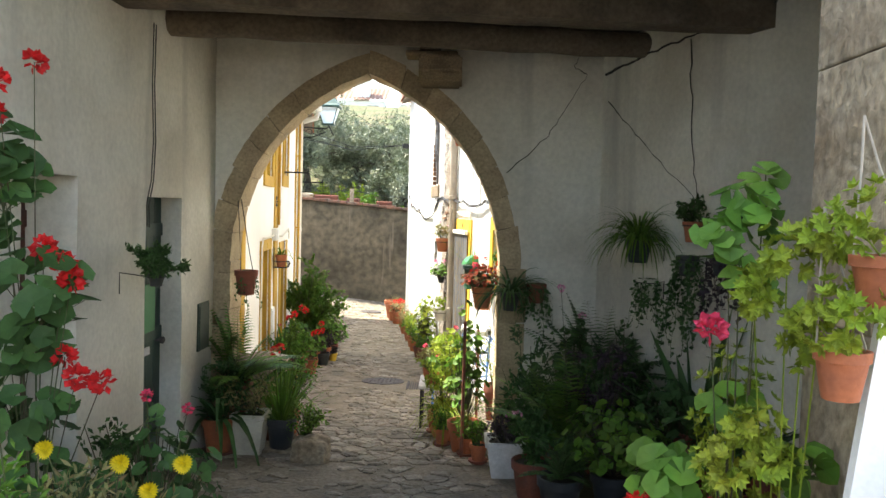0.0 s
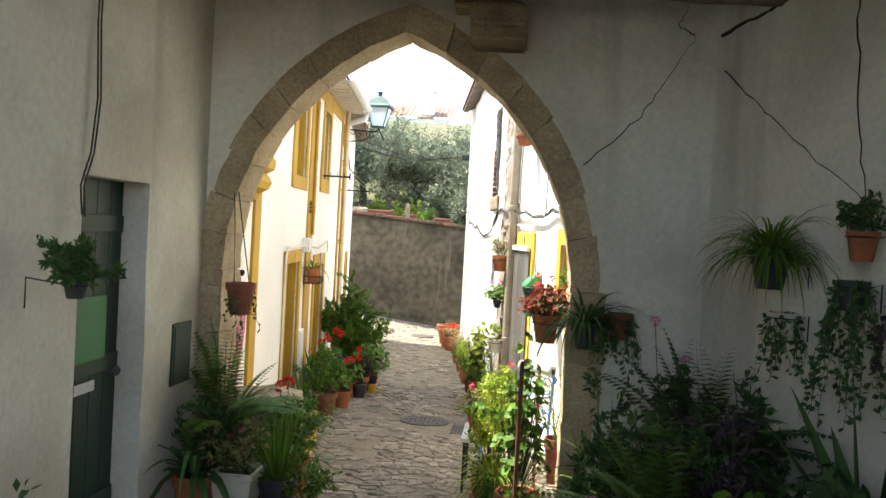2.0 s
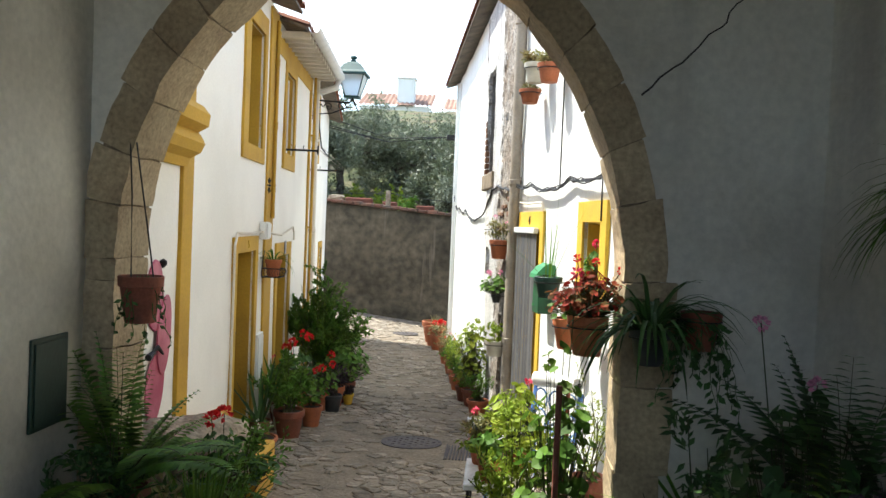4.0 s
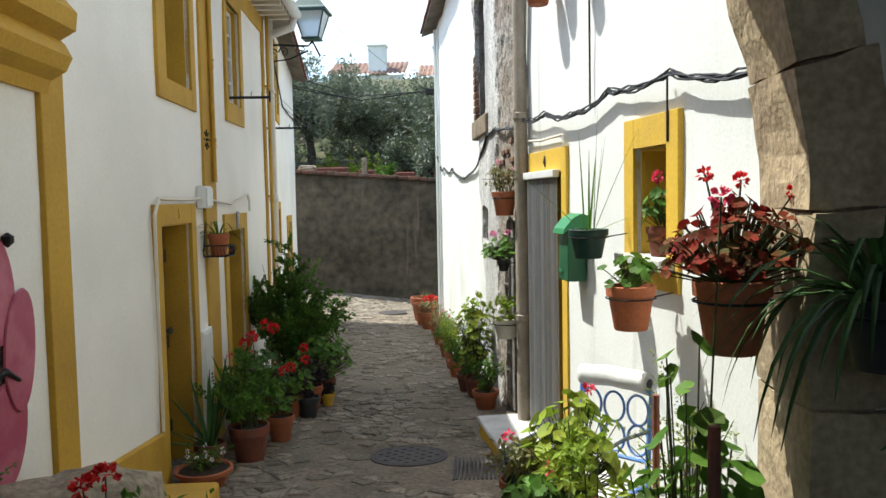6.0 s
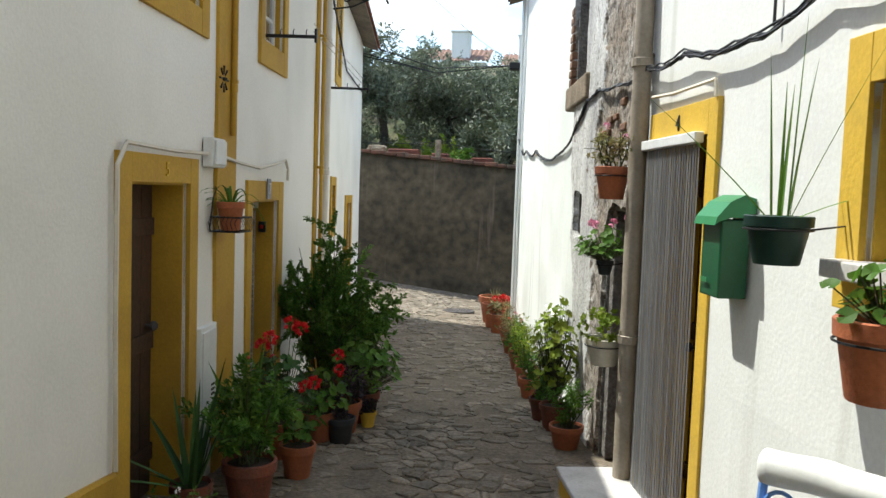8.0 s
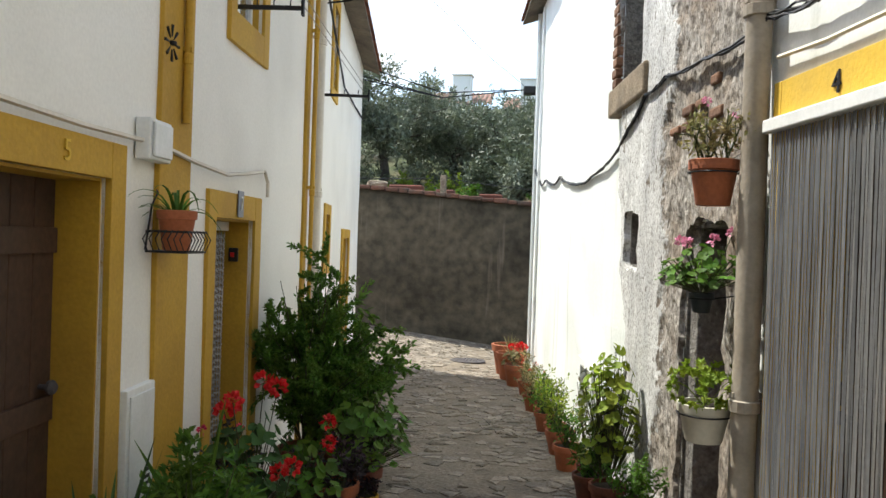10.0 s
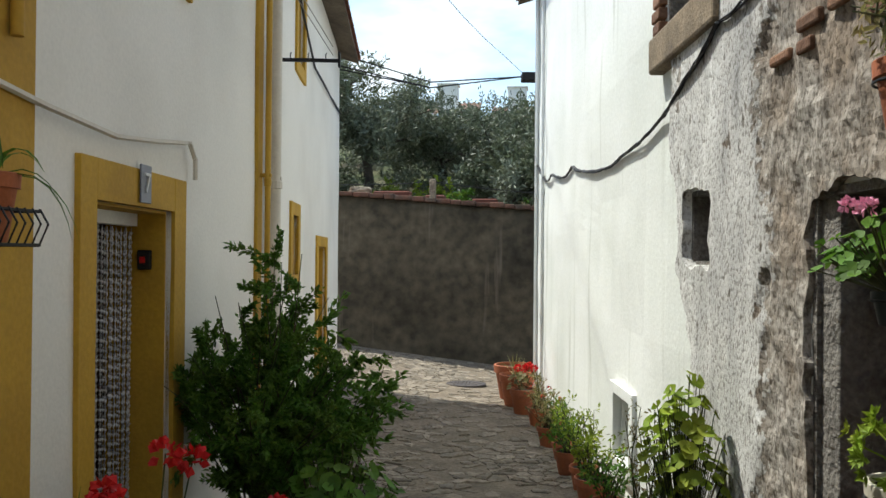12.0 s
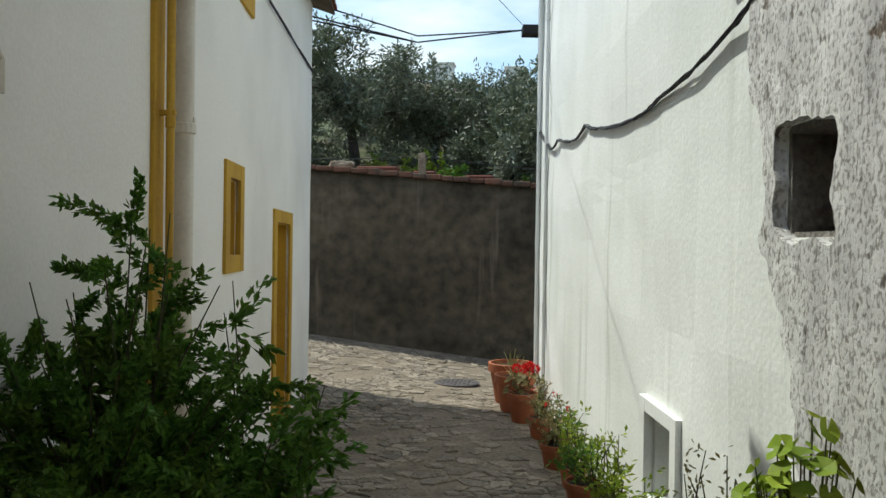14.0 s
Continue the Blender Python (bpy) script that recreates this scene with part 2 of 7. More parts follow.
EARTH = material("hillside_grass", (0.10, 0.12, 0.045), 0.95, second=(0.17, 0.13, 0.075), scale=0.7, fine=12, bump=0.8, contrast=0.5, dist=0.05)
BARK = material("olive_bark", (0.12, 0.10, 0.08), 0.95, second=(0.07, 0.06, 0.05), scale=5, fine=40, bump=0.8, contrast=0.5)
STEM = material("green_stem", (0.06, 0.085, 0.025), 0.7, second=(0.09, 0.06, 0.035), scale=9, fine=50, bump=0.1, contrast=0.3)
OLIVE = material("olive_leaves", (0.125, 0.15, 0.085), 0.5, second=(0.20, 0.225, 0.155), scale=0.9, fine=20, bump=0, contrast=0.25, island=0.45, translucent=0.2)
LEAF_DARK = material("dark_leaves", (0.05, 0.115, 0.03), 0.6, spec=0.25, second=(0.07, 0.14, 0.04), scale=5, fine=40, bump=0, contrast=0.2, island=0.45, translucent=0.2)
LEAF_MID = material("green_leaves", (0.09, 0.205, 0.025), 0.6, spec=0.25, second=(0.125, 0.20, 0.028), scale=5, fine=40, bump=0, contrast=0.2, island=0.4, translucent=0.3)
LEAF_LIGHT = material("light_leaves", (0.22, 0.32, 0.03), 0.6, spec=0.25, second=(0.30, 0.33, 0.04), scale=6, fine=40, bump=0, contrast=0.2, island=0.35, translucent=0.3)
LEAF_RED = material("red_begonia_leaves", (0.26, 0.022, 0.016), 0.75, spec=0.15, second=(0.07, 0.075, 0.022), scale=11, fine=40, bump=0, contrast=0.3, island=0.5, translucent=0.25)
LEAF_PURPLE = material("purple_leaves", (0.05, 0.03, 0.045), 0.5, second=(0.07, 0.05, 0.05), scale=9, fine=40, bump=0, contrast=0.3, island=0.4, translucent=0.15)
LEAF_DRY = material("dry_foliage", (0.26, 0.26, 0.10), 0.7, second=(0.32, 0.22, 0.10), scale=9, fine=40, bump=0, contrast=0.3, island=0.35, translucent=0.25)
FL_RED = material("red_petals", (0.72, 0.018, 0.02), 0.6, fine=40, bump=0, contrast=0.25, island=0.2, translucent=0.25)
FL_PINK = material("pink_petals", (0.80, 0.32, 0.48), 0.6, fine=40, bump=0, contrast=0.2, island=0.2, translucent=0.25)
FL_ROSE = material("rose_petals", (0.80, 0.06, 0.14), 0.6, fine=40, bump=0, contrast=0.2, island=0.2, translucent=0.25)
FL_YELLOW = material("yellow_petals", (0.80, 0.62, 0.02), 0.6, fine=40, bump=0, contrast=0.2, island=0.15, translucent=0.25)
FL_WHITE = material("white_petals", (0.80, 0.78, 0.74), 0.6, fine=40, bump=0, contrast=0.1, island=0.1, translucent=0.25)
PINK_METAL = material("pink_painted_metal", (0.40, 0.06, 0.12), 0.45, second=(0.52, 0.14, 0.20), scale=6, fine=40, bump=0.05, contrast=0.15)
STRIPE_D = material("grey_curtain_strip", (0.20, 0.20, 0.205), 0.6, second=(0.25, 0.25, 0.25), scale=8, fine=50, bump=0.05, contrast=0.2, rand=0.25)
STRIPE_L = material("pale_curtain_strip", (0.33, 0.325, 0.315), 0.6, second=(0.28, 0.275, 0.265), scale=8, fine=50, bump=0.05, contrast=0.2, rand=0.15)
CHAIN = material("aluminium_chain", (0.50, 0.50, 0.53), 0.45, metal=0.35, fine=60, bump=0.0, contrast=0.3, island=0.25)
# Near-black: shade put into the colour behind openings and in slots.
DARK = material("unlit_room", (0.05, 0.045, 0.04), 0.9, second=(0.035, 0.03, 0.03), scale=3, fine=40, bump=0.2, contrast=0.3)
LAMP_GREEN = material("lantern_green", (0.02, 0.075, 0.07), 0.5, second=(0.03, 0.09, 0.08), scale=8, fine=40, bump=0.05, contrast=0.2)
BROWN_RED = material("red_brown_door", (0.10, 0.03, 0.02), 0.6, second=(0.07, 0.022, 0.016), scale=3, fine=40, bump=0.15, contrast=0.3)
SIGN_BLUE = material("enamel_number_plate", (0.16, 0.17, 0.22), 0.3, fine=50, bump=0, contrast=0.1)
GLASS = bpy.data.materials.new("window_glass")
GLASS.use_nodes = True
_g = GLASS.node_tree.nodes["Principled BSDF"]
_g.inputs["Base Color"].default_value, _g.inputs["Roughness"].default_value = (0.9, 0.95, 0.95, 1), 0.05
_g.inputs["Transmission Weight"].default_value = 0.9
FROST = bpy.data.materials.new("lantern_glass")
FROST.use_nodes = True
_g = FROST.node_tree.nodes["Principled BSDF"]
_g.inputs["Base Color"].default_value, _g.inputs["Roughness"].default_value = (0.80, 0.88, 0.90, 1), 0.4
_g.inputs["Transmission Weight"].default_value = 0.6


# ---------------------------------------------------------------- mesh helpers
def mesh_object(name, bm, mat, parent=None, label="", smooth=False):
    me = bpy.data.meshes.new(name)
    bm.normal_update()
    bm.to_mesh(me)
    bm.free()
    for one in (mat if isinstance(mat, (list, tuple)) else [mat]):
        me.materials.append(one)
    if smooth:
        me.shade_smooth()
    ob = new(name, me)
    if parent:
        ob.parent = parent
    if label:
        ob["label"] = label
    return ob


def part(name, bm, mat, parent, label="", smooth=False):
    return mesh_object(name, bm, mat, parent, label, smooth)


def structure(name, bm, mat, label, category, smooth=False):
    return tagged(mesh_object(name, bm, mat, smooth=smooth), label, category, kind="structure")


def thing(name, label, category, group="", place=(0, 0, 0), rz=0.0):
    e = new(name)
    e.empty_display_size = 0.1
    e.matrix_world = pose(*place, 0, 0, rz)
    return tagged(e, label, category, group)


def hexa(bm, c):
    """A block from its eight corners: four below, four above, both anticlockwise."""
    v = [bm.verts.new(p) for p in c]
    for f in ((3, 2, 1, 0), (4, 5, 6, 7), (0, 1, 5, 4), (1, 2, 6, 5), (2, 3, 7, 6), (3, 0, 4, 7)):
        bm.faces.new([v[i] for i in f])


def block(x0, x1, y0, y1, z0, z1, bevel=0.0, seg=1):
    bm = bmesh.new()
    hexa(bm, [(x0, y0, z0), (x1, y0, z0), (x1, y1, z0), (x0, y1, z0), (x0, y0, z1), (x1, y0, z1), (x1, y1, z1), (x0, y1, z1)])
    if bevel:
        bmesh.ops.bevel(bm, geom=bm.edges[:], offset=bevel, segments=seg, affect="EDGES", profile=0.5)
    return bm


def lathe(profile, seg=20, place=(0, 0, 0), bm=None):
    """A turned body from rows of radius and height."""
    bm = bm or bmesh.new()
    rings = []
    for r, z in profile:
        rings.append([bm.verts.new((place[0] + r * math.cos(a), place[1] + r * math.sin(a), place[2] + z))
                      for a in (2 * math.pi * k / seg for k in range(seg))])
    for a, b in zip(rings, rings[1:]):
        for k in range(seg):
            bm.faces.new((a[k], a[(k + 1) % seg], b[(k + 1) % seg], b[k]))
    bm.faces.new(rings[0][::-1])
    bm.faces.new(rings[-1])
    return bm


def tube(points, r, seg=8, bm=None, taper=None):
    bm = bm or bmesh.new()
    pts = [Vector(p) for p in points]
    rings = []
    for i, p in enumerate(pts):
        way = (pts[min(i + 1, len(pts) - 1)] - pts[max(i - 1, 0)]).normalized()
        side = way.orthogonal().normalized()
        up = way.cross(side)
        rr = r if taper is None else r + (taper - r) * i / (len(pts) - 1)
        rings.append([bm.verts.new(p + rr * (math.cos(a) * side + math.sin(a) * up)) for a in (2 * math.pi * k / seg for k in range(seg))])
    for a, b in zip(rings, rings[1:]):
        off = min(range(seg), key=lambda s: (a[0].co - b[s].co).length)
        for k in range(seg):
            bm.faces.new((a[k], a[(k + 1) % seg], b[(k + 1 + off) % seg], b[(k + off) % seg]))
    bm.faces.new(rings[0][::-1])
    bm.faces.new(rings[-1])
    return bm


def ground_z(y):
    ys = (-60, -10, 0, 7.8, 11.9, 18, 22, 25.4, 40)
    zs = (4.6, 1.55, 0.90, 0.28, 0.0, -0.34, -0.38, -0.44, -0.5)
    return float(np.interp(y, ys, zs))


def ground_at(x, y):
    """The street's height: past the houses the cross street falls towards +x."""
    u = min(1.0, max(0.0, (y - 20.5) / 4.0))
    return ground_z(y) - 0.11 * (min(3.0, max(-6.0, x)) + 1.5) * u * u * (3 - 2 * u)


class Wall:
    """A straight wall from (x0, y0) to (x1, y1) in the plan, addressed by y, height and distance out of its face. side: +1 faces +x."""

    def __init__(self, x0, y0, x1, y1, side):
        self.x0, self.y0, self.k = x0, y0, (x1 - x0) / (y1 - y0)
        n = Vector((side, -side * self.k, 0)).normalized()
        self.n, self.side = n, side
        self.angle = math.degrees(math.atan2(n.y, n.x))

    def at(self, y, z, d=0.0):
        return Vector((self.x0 + self.k * (y - self.y0), y, z)) + self.n * float(d)

    def box(self, ya, yb, z0, z1, d0, d1, bevel=0.0, bm=None):
        own = bmesh.new()
        q = [(ya, d0), (yb, d0), (yb, d1), (ya, d1)]
        hexa(own, [self.at(y, z0, d) for y, d in q] + [self.at(y, z1, d) for y, d in q])
        bmesh.ops.recalc_face_normals(own, faces=own.faces[:])
        if bevel:
            bmesh.ops.bevel(own, geom=own.edges[:], offset=bevel, segments=2, affect="EDGES", profile=0.5)
        if bm is None:
            return own
        tmp = bpy.data.meshes.new("tmp")
        own.to_mesh(tmp)
        own.free()
        bm.from_mesh(tmp)
        bpy.data.meshes.remove(tmp)
        return bm

    def build(self, ya, yb, z0, z1, thick, openings, uneven=0.006, step=0.5):
        """The wall itself, with openings (ya, yb, z0, z1) through it, and a slightly uneven face."""
        ys = sorted({ya, yb, *[v for o in openings for v in o[:2]], *np.arange(ya, yb, step).round(3).tolist()})
        zs = sorted({z0, z1, *[v for o in openings for v in o[2:]], *np.arange(z0, z1, step).round(3).tolist()})
        hole = lambda y, z: any(o[0] < y < o[1] and o[2] < z < o[3] for o in openings)
        bm = bmesh.new()
        front, back = {}, {}
        for i, y in enumerate(ys):
            for j, z in enumerate(zs):
                wob = uneven * noise.noise((y * 1.3, z * 1.3, self.x0 * 3))
                front[i, j] = bm.verts.new(self.at(y, z, wob))
                back[i, j] = bm.verts.new(self.at(y, z, -thick))
        solid = {(i, j): not hole((ys[i] + ys[i + 1]) / 2, (zs[j] + zs[j + 1]) / 2) for i in range(len(ys) - 1) for j in range(len(zs) - 1)}
        for (i, j), s in solid.items():
            if not s:
                continue
            bm.faces.new((front[i, j], front[i + 1, j], front[i + 1, j + 1], front[i, j + 1]))
            bm.faces.new((back[i, j], back[i, j + 1], back[i + 1, j + 1], back[i + 1, j]))
            for di, dj, a, b in ((-1, 0, (i, j), (i, j + 1)), (1, 0, (i + 1, j), (i + 1, j + 1)), (0, -1, (i, j), (i + 1, j)), (0, 1, (i, j + 1), (i + 1, j + 1))):
                if not solid.get((i + di, j + dj), False):
                    bm.faces.new((front[a], front[b], back[b], back[a]))
        bmesh.ops.recalc_face_normals(bm, faces=bm.faces[:])
        for v in [v for v in bm.verts if not v.link_faces]:
            bm.verts.remove(v)
        return bm


LEFT1 = Wall(-1.56, 10.96, -2.05, 15.6, 1)
LEFT2 = Wall(-2.05, 15.6, -3.15, 21.8, 1)
RIGHT1 = Wall(1.547, 9.71, 0.98, 12.5, -1)
RIGHT2 = Wall(0.98, 12.5, -0.31, 22.2, -1)
VAULT_L = Wall(-1.20, 7.8, -1.22, 1.0, 1)
VAULT_R = Wall(2.25, 7.8, 3.60, 4.8, -1)


# ---------------------------------------------------------------- ground, arch, vault, walls
def ground_sheet():
    bm = bmesh.new()
    xs = [-80, -30, -12, -6] + np.arange(-4, 4.6, 0.25).tolist() + [6, 12, 30, 80]
    ys = [-60, -30, -15, -8, -4] + np.arange(-2, 27, 0.25).tolist() + [40, 80, 200]
    grid = [[bm.verts.new((x, y, ground_at(x, y) - 0.003 + 0.008 * noise.noise((x * 1.5, y * 1.5, 0)))) for y in ys] for x in xs]
    for i in range(len(xs) - 1):
        for j in range(len(ys) - 1):
            bm.faces.new((grid[i][j], grid[i + 1][j], grid[i + 1][j + 1], grid[i][j + 1]))
    return structure("ground", bm, MORTAR, "trodden earth and mortar between the street's cobbles", "ground", True)


GROUND = ground_sheet()

# pointed arch: centre, half width, springing, apex and depth
ARCH_X, ARCH_HALF, ARCH_SPRING, ARCH_APEX, ARCH_Y0, ARCH_Y1 = 0.165, 1.205, 1.95, 3.65, 7.80, 8.10
_rise = ARCH_APEX - ARCH_SPRING
ARCH_R = (_rise ** 2 + ARCH_HALF ** 2) / (2 * ARCH_HALF)


def arch_point(u, out=0.0):
    """A point of the intrados (or a ring out metres beyond it); u runs 0 at the left springing, 0.5 at the apex, 1 at the right."""
    left = u <= 0.5
    k = u * 2 if left else (1 - u) * 2
    a = k * math.acos((ARCH_R - ARCH_HALF) / (ARCH_R + out))
    px = -ARCH_HALF + ARCH_R - (ARCH_R + out) * math.cos(a)
    pz = (ARCH_R + out) * math.sin(a)
    return (ARCH_X + (px if left else -px), ARCH_SPRING + pz)


def arch_wall():
    bm = bmesh.new()
    zt, zb = 5.2, -0.6
    out = 0.16
    line = [(ARCH_X - ARCH_HALF - out, zb)] + [arch_point(u, out) for u in np.linspace(0, 1, 33)] + [(ARCH_X + ARCH_HALF + out, zb)]
    def quad(x0, z0, x1, z1, x2, z2, x3, z3):
        f = [bm.verts.new((x, ARCH_Y0, z)) for x, z in ((x0, z0), (x1, z1), (x2, z2), (x3, z3))]
        b = [bm.verts.new((x, ARCH_Y1, z)) for x, z in ((x0, z0), (x1, z1), (x2, z2), (x3, z3))]
        bm.faces.new(f)
        bm.faces.new(b[::-1])
    xl, xr = line[0][0], line[-1][0]
    quad(-1.9, zb, xl, zb, xl, zt, -1.9, zt)
    quad(xr, zb, 3.0, zb, 3.0, zt, xr, zt)
    for (xa, za), (xb, zz) in zip(line[1:-1], line[2:-1]):
        if xb > xa + 1e-6:
            quad(xa, za, xb, zz, xb, zt, xa, zt)
    for (xa, za), (xb, zz) in zip(line, line[1:]):
        v = [bm.verts.new(p) for p in ((xa, ARCH_Y0, za), (xb, ARCH_Y0, zz), (xb, ARCH_Y1, zz), (xa, ARCH_Y1, za))]
        bm.faces.new(v)
    bmesh.ops.remove_doubles(bm, verts=bm.verts[:], dist=1e-4)
    return structure("wall_arch", bm, VAULT, "whitewashed cracked wall above the pointed stone arch", "wall")


ARCH_WALL = arch_wall()


def rough_stone(place, seed, worn=0.010, cuts=(5, 4, 4)):
    """A worn block: a gridded box carried to its place by place(a, b, c), rounded at the edges and uneven."""
    bm = bmesh.new()
    verts = {}
    def at(i, j, k):
        if (i, j, k) not in verts:
            a, b, c = i / cuts[0], j / cuts[1], k / cuts[2]
            p = Vector(place(a, b, c))
            mid = Vector(place(0.5, 0.5, 0.5))
            edge = (a in (0, 1)) + (b in (0, 1)) + (c in (0, 1)) - 1
            p += (mid - p).normalized() * (0.003 * max(0, edge))
            p += Vector(noise.noise_vector(p * 7 + Vector((seed, 0, 0)))) * worn + Vector(noise.noise_vector(p * 22)) * worn * 0.4
            verts[i, j, k] = bm.verts.new(p)
        return verts[i, j, k]
    n0, n1, n2 = cuts
    for i in range(n0):
        for j in range(n1):
            for k in (0, n2):
                bm.faces.new((at(i, j, k), at(i + 1, j, k), at(i + 1, j + 1, k), at(i, j + 1, k)))
    for i in range(n0):
        for k in range(n2):
            for j in (0, n1):
                bm.faces.new((at(i, j, k), at(i + 1, j, k), at(i + 1, j, k + 1), at(i, j, k + 1)))
    for j in range(n1):
        for k in range(n2):
            for i in (0, n0):
                bm.faces.new((at(i, j, k), at(i, j + 1, k), at(i, j + 1, k + 1), at(i, j, k + 1)))
    bmesh.ops.recalc_face_normals(bm, faces=bm.faces[:])
    return bm


def arch_stones():
    rng = random.Random(4)
    bed = bmesh.new()
    foot = ground_z(8) - 0.2
    edge = [[(ARCH_X - ARCH_HALF - o, foot)] + [arch_point(u, o) for u in np.linspace(0, 1, 41)] + [(ARCH_X + ARCH_HALF + o, foot)] for o in (0.016, 0.17)]
    ya, yb = ARCH_Y0 - 0.008, ARCH_Y1 + 0.004
    rings = [[bed.verts.new((x, y, z)) for x, z in edge[k]] for k, y in ((0, ya), (0, yb), (1, yb), (1, ya))]
    for p, q in zip(rings, rings[1:] + rings[:1]):
        for i in range(len(p) - 1):
            bed.faces.new((p[i], p[i + 1], q[i + 1], q[i]))
    bmesh.ops.recalc_face_normals(bed, faces=bed.faces[:])
    part("mortar_bed", bed, BRACKET, ARCH_WALL, "brown mortar between the arch stones")
    us = [0.0]
    while us[-1] < 1:
        us.append(us[-1] + rng.uniform(0.055, 0.085))
    us = [u / us[-1] for u in us]
    near = min(range(1, len(us) - 1), key=lambda i: abs(us[i] - 0.5))
    us[near] = 0.5
    for i, (a, b) in enumerate(zip(us, us[1:])):
        out, y0, y1 = 0.185 + rng.uniform(-0.02, 0.02), ARCH_Y0 - 0.025 - rng.uniform(0, 0.025), ARCH_Y1 + 0.02
        def place(p, q, r, a=a, b=b, out=out, y0=y0, y1=y1):
            x, z = arch_point(min(max(a + 0.0003 + (b - a - 0.0006) * p, a), b), out * q)
            return (x, y0 + (y1 - y0) * r, z)
        part("voussoir", rough_stone(place, i), STONE, ARCH_WALL, smooth=False)
    for side in (-1, 1):
        z = ground_z(8) - 0.15
        while z < ARCH_SPRING - 0.05:
            h = min(rng.uniform(0.26, 0.46), ARCH_SPRING - z)
            w = 0.20 + rng.uniform(-0.03, 0.05)
            y0 = ARCH_Y0 - 0.03 - rng.uniform(0, 0.02)
            def place(p, q, r, z=z, h=h, w=w, y0=y0):
                return (ARCH_X + side * (ARCH_HALF + w * q), y0 + (ARCH_Y1 + 0.02 - y0) * r, z + 0.001 + (h - 0.002) * p)
            part("jamb_stone", rough_stone(place, 30 + z, 0.014), STONE, ARCH_WALL)
            z += h


# walls of the passage
DOOR_V = (6.22, 6.96, -0.2, 2.50)
DOOR_N = (4.60, 5.20, -0.2, 2.60)
structure("wall_passage_left", VAULT_L.build(1.0, 7.8, -0.5, 5.2, 0.5, [DOOR_V, DOOR_N], 0.02), VAULT, "uneven whitewashed wall of the covered passage", "wall")
structure("wall_passage_right", VAULT_R.build(4.8, 7.8, -0.5, 5.2, 0.4, [], 0.02), VAULT, "stained whitewashed wall hung with plants", "wall")
structure("wall_passage_side", block(3.56, 3.86, 2.96, 4.85, -0.5, 5.2), VAULT, "whitewashed end of the passage wall", "wall")
structure("wall_passage_front", block(2.43, 8.0, 2.55, 2.95, -0.5, 4.6), VAULT, "whitewashed wall beside the near stone pier", "wall")
structure("wall_front_lintel", block(-1.7, 3.55, 3.42, 3.70, 4.165, 5.2), VAULT, "whitewashed wall above the near opening", "wall")
structure("ceiling", block(-1.9, 3.95, 3.42, 7.8, 3.98, 4.16), BOARD, "old boarded ceiling of the passage", "ceiling")

# street before the passage
# Three added walls, never in view, kept low so sky light reaches the passage.
structure("wall_entry_left", block(-1.72, -1.22, -12, 1.0, 0.2, 4.2), WHITE, "unseen whitewashed wall added before the passage", "wall")
structure("wall_entry_right", block(7.6, 8.0, -12, 2.95, 0.2, 4.2), WHITE, "unseen whitewashed wall added before the passage", "wall")
structure("wall_entry_end", block(-5, 9, -14.4, -14, 0.2, 4.5), WHITE, "unseen whitewashed wall added at the back", "wall")
skirt = bmesh.new()
hexa(skirt, [(1.70, 2.425, 0.35), (2.9, 2.425, 0.35), (2.9, 2.455, 0.35), (1.70, 2.455, 0.35), (2.03, 2.425, 3.0), (2.9, 2.425, 3.0), (2.9, 2.455, 3.0), (2.03, 2.455, 3.0)])
structure("wall_plaster_skirt", skirt, WHITE, "sloping limewashed plaster against the stone pier", "wall")
# Out-of-view block, added to keep the sun off the near pier.
structure("wall_upper_storey", block(-1.9, 3.9, 3.42, 8.1, 5.41, 7.7), WHITE, "unseen block added above the passage to shade the pier", "wall")
structure("wall_passage_top", block(-1.9, 3.9, 3.42, 8.1, 5.2, 5.4), ROOF, "tiled cover over the passage", "roof")

# houses of the street
OPEN_A, OPEN_B = (11.09, 11.88, -0.6, 1.845), (13.18, 13.97, -0.6, 1.73)
WIN1, WIN2, WIN3, OPEN_C, WIN4 = (11.36, 12.04, 2.87, 4.02), (13.44, 14.05, 2.96, 3.92), (17.06, 17.40, 1.36, 1.88), (19.08, 19.92, -0.8, 1.63), (17.30, 17.72, 3.27, 4.15)
structure("wall_house_left_near", LEFT1.build(8.10, 15.6, -1.0, 4.45, 0.45, [OPEN_A, OPEN_B, WIN1, WIN2], 0.012), CREAM, "cream limewashed house front with ochre trim", "wall")
structure("wall_house_left_far", LEFT2.build(15.6, 21.8, -1.0, 4.45, 0.45, [WIN3, OPEN_C, WIN4], 0.012), CREAM, "cream limewashed far house front", "wall")
structure("wall_house_left_end", block(-9, -3.15, 21.35, 21.8, -1.0, 4.45), CREAM, "cream limewashed gable end", "wall")
WIN_R, OPEN_4 = (9.83, 10.24, 1.66, 2.24), (11.53, 12.34, -0.6, 2.17)
structure("wall_house_right_near", RIGHT1.build(8.10, 12.5, -1.0, 5.6, 0.45, [WIN_R, OPEN_4], 0.02), WHITE, "bright limewashed house front", "wall")
OPEN_D, HOLE, CELLAR, WIN_S = (12.86, 13.56, -0.8, 1.79), (14.56, 14.98, 1.50, 1.90), (16.22, 16.72, 0.02, 0.50), (14.62, 15.45, 2.90, 4.3)
structure("wall_house_right_far", RIGHT2.build(12.5, 22.2, -1.0, 5.3, 0.45, [OPEN_D, HOLE, CELLAR, WIN_S], 0.03), WHITE_WORN, "limewashed house front with flaking plaster", "wall")
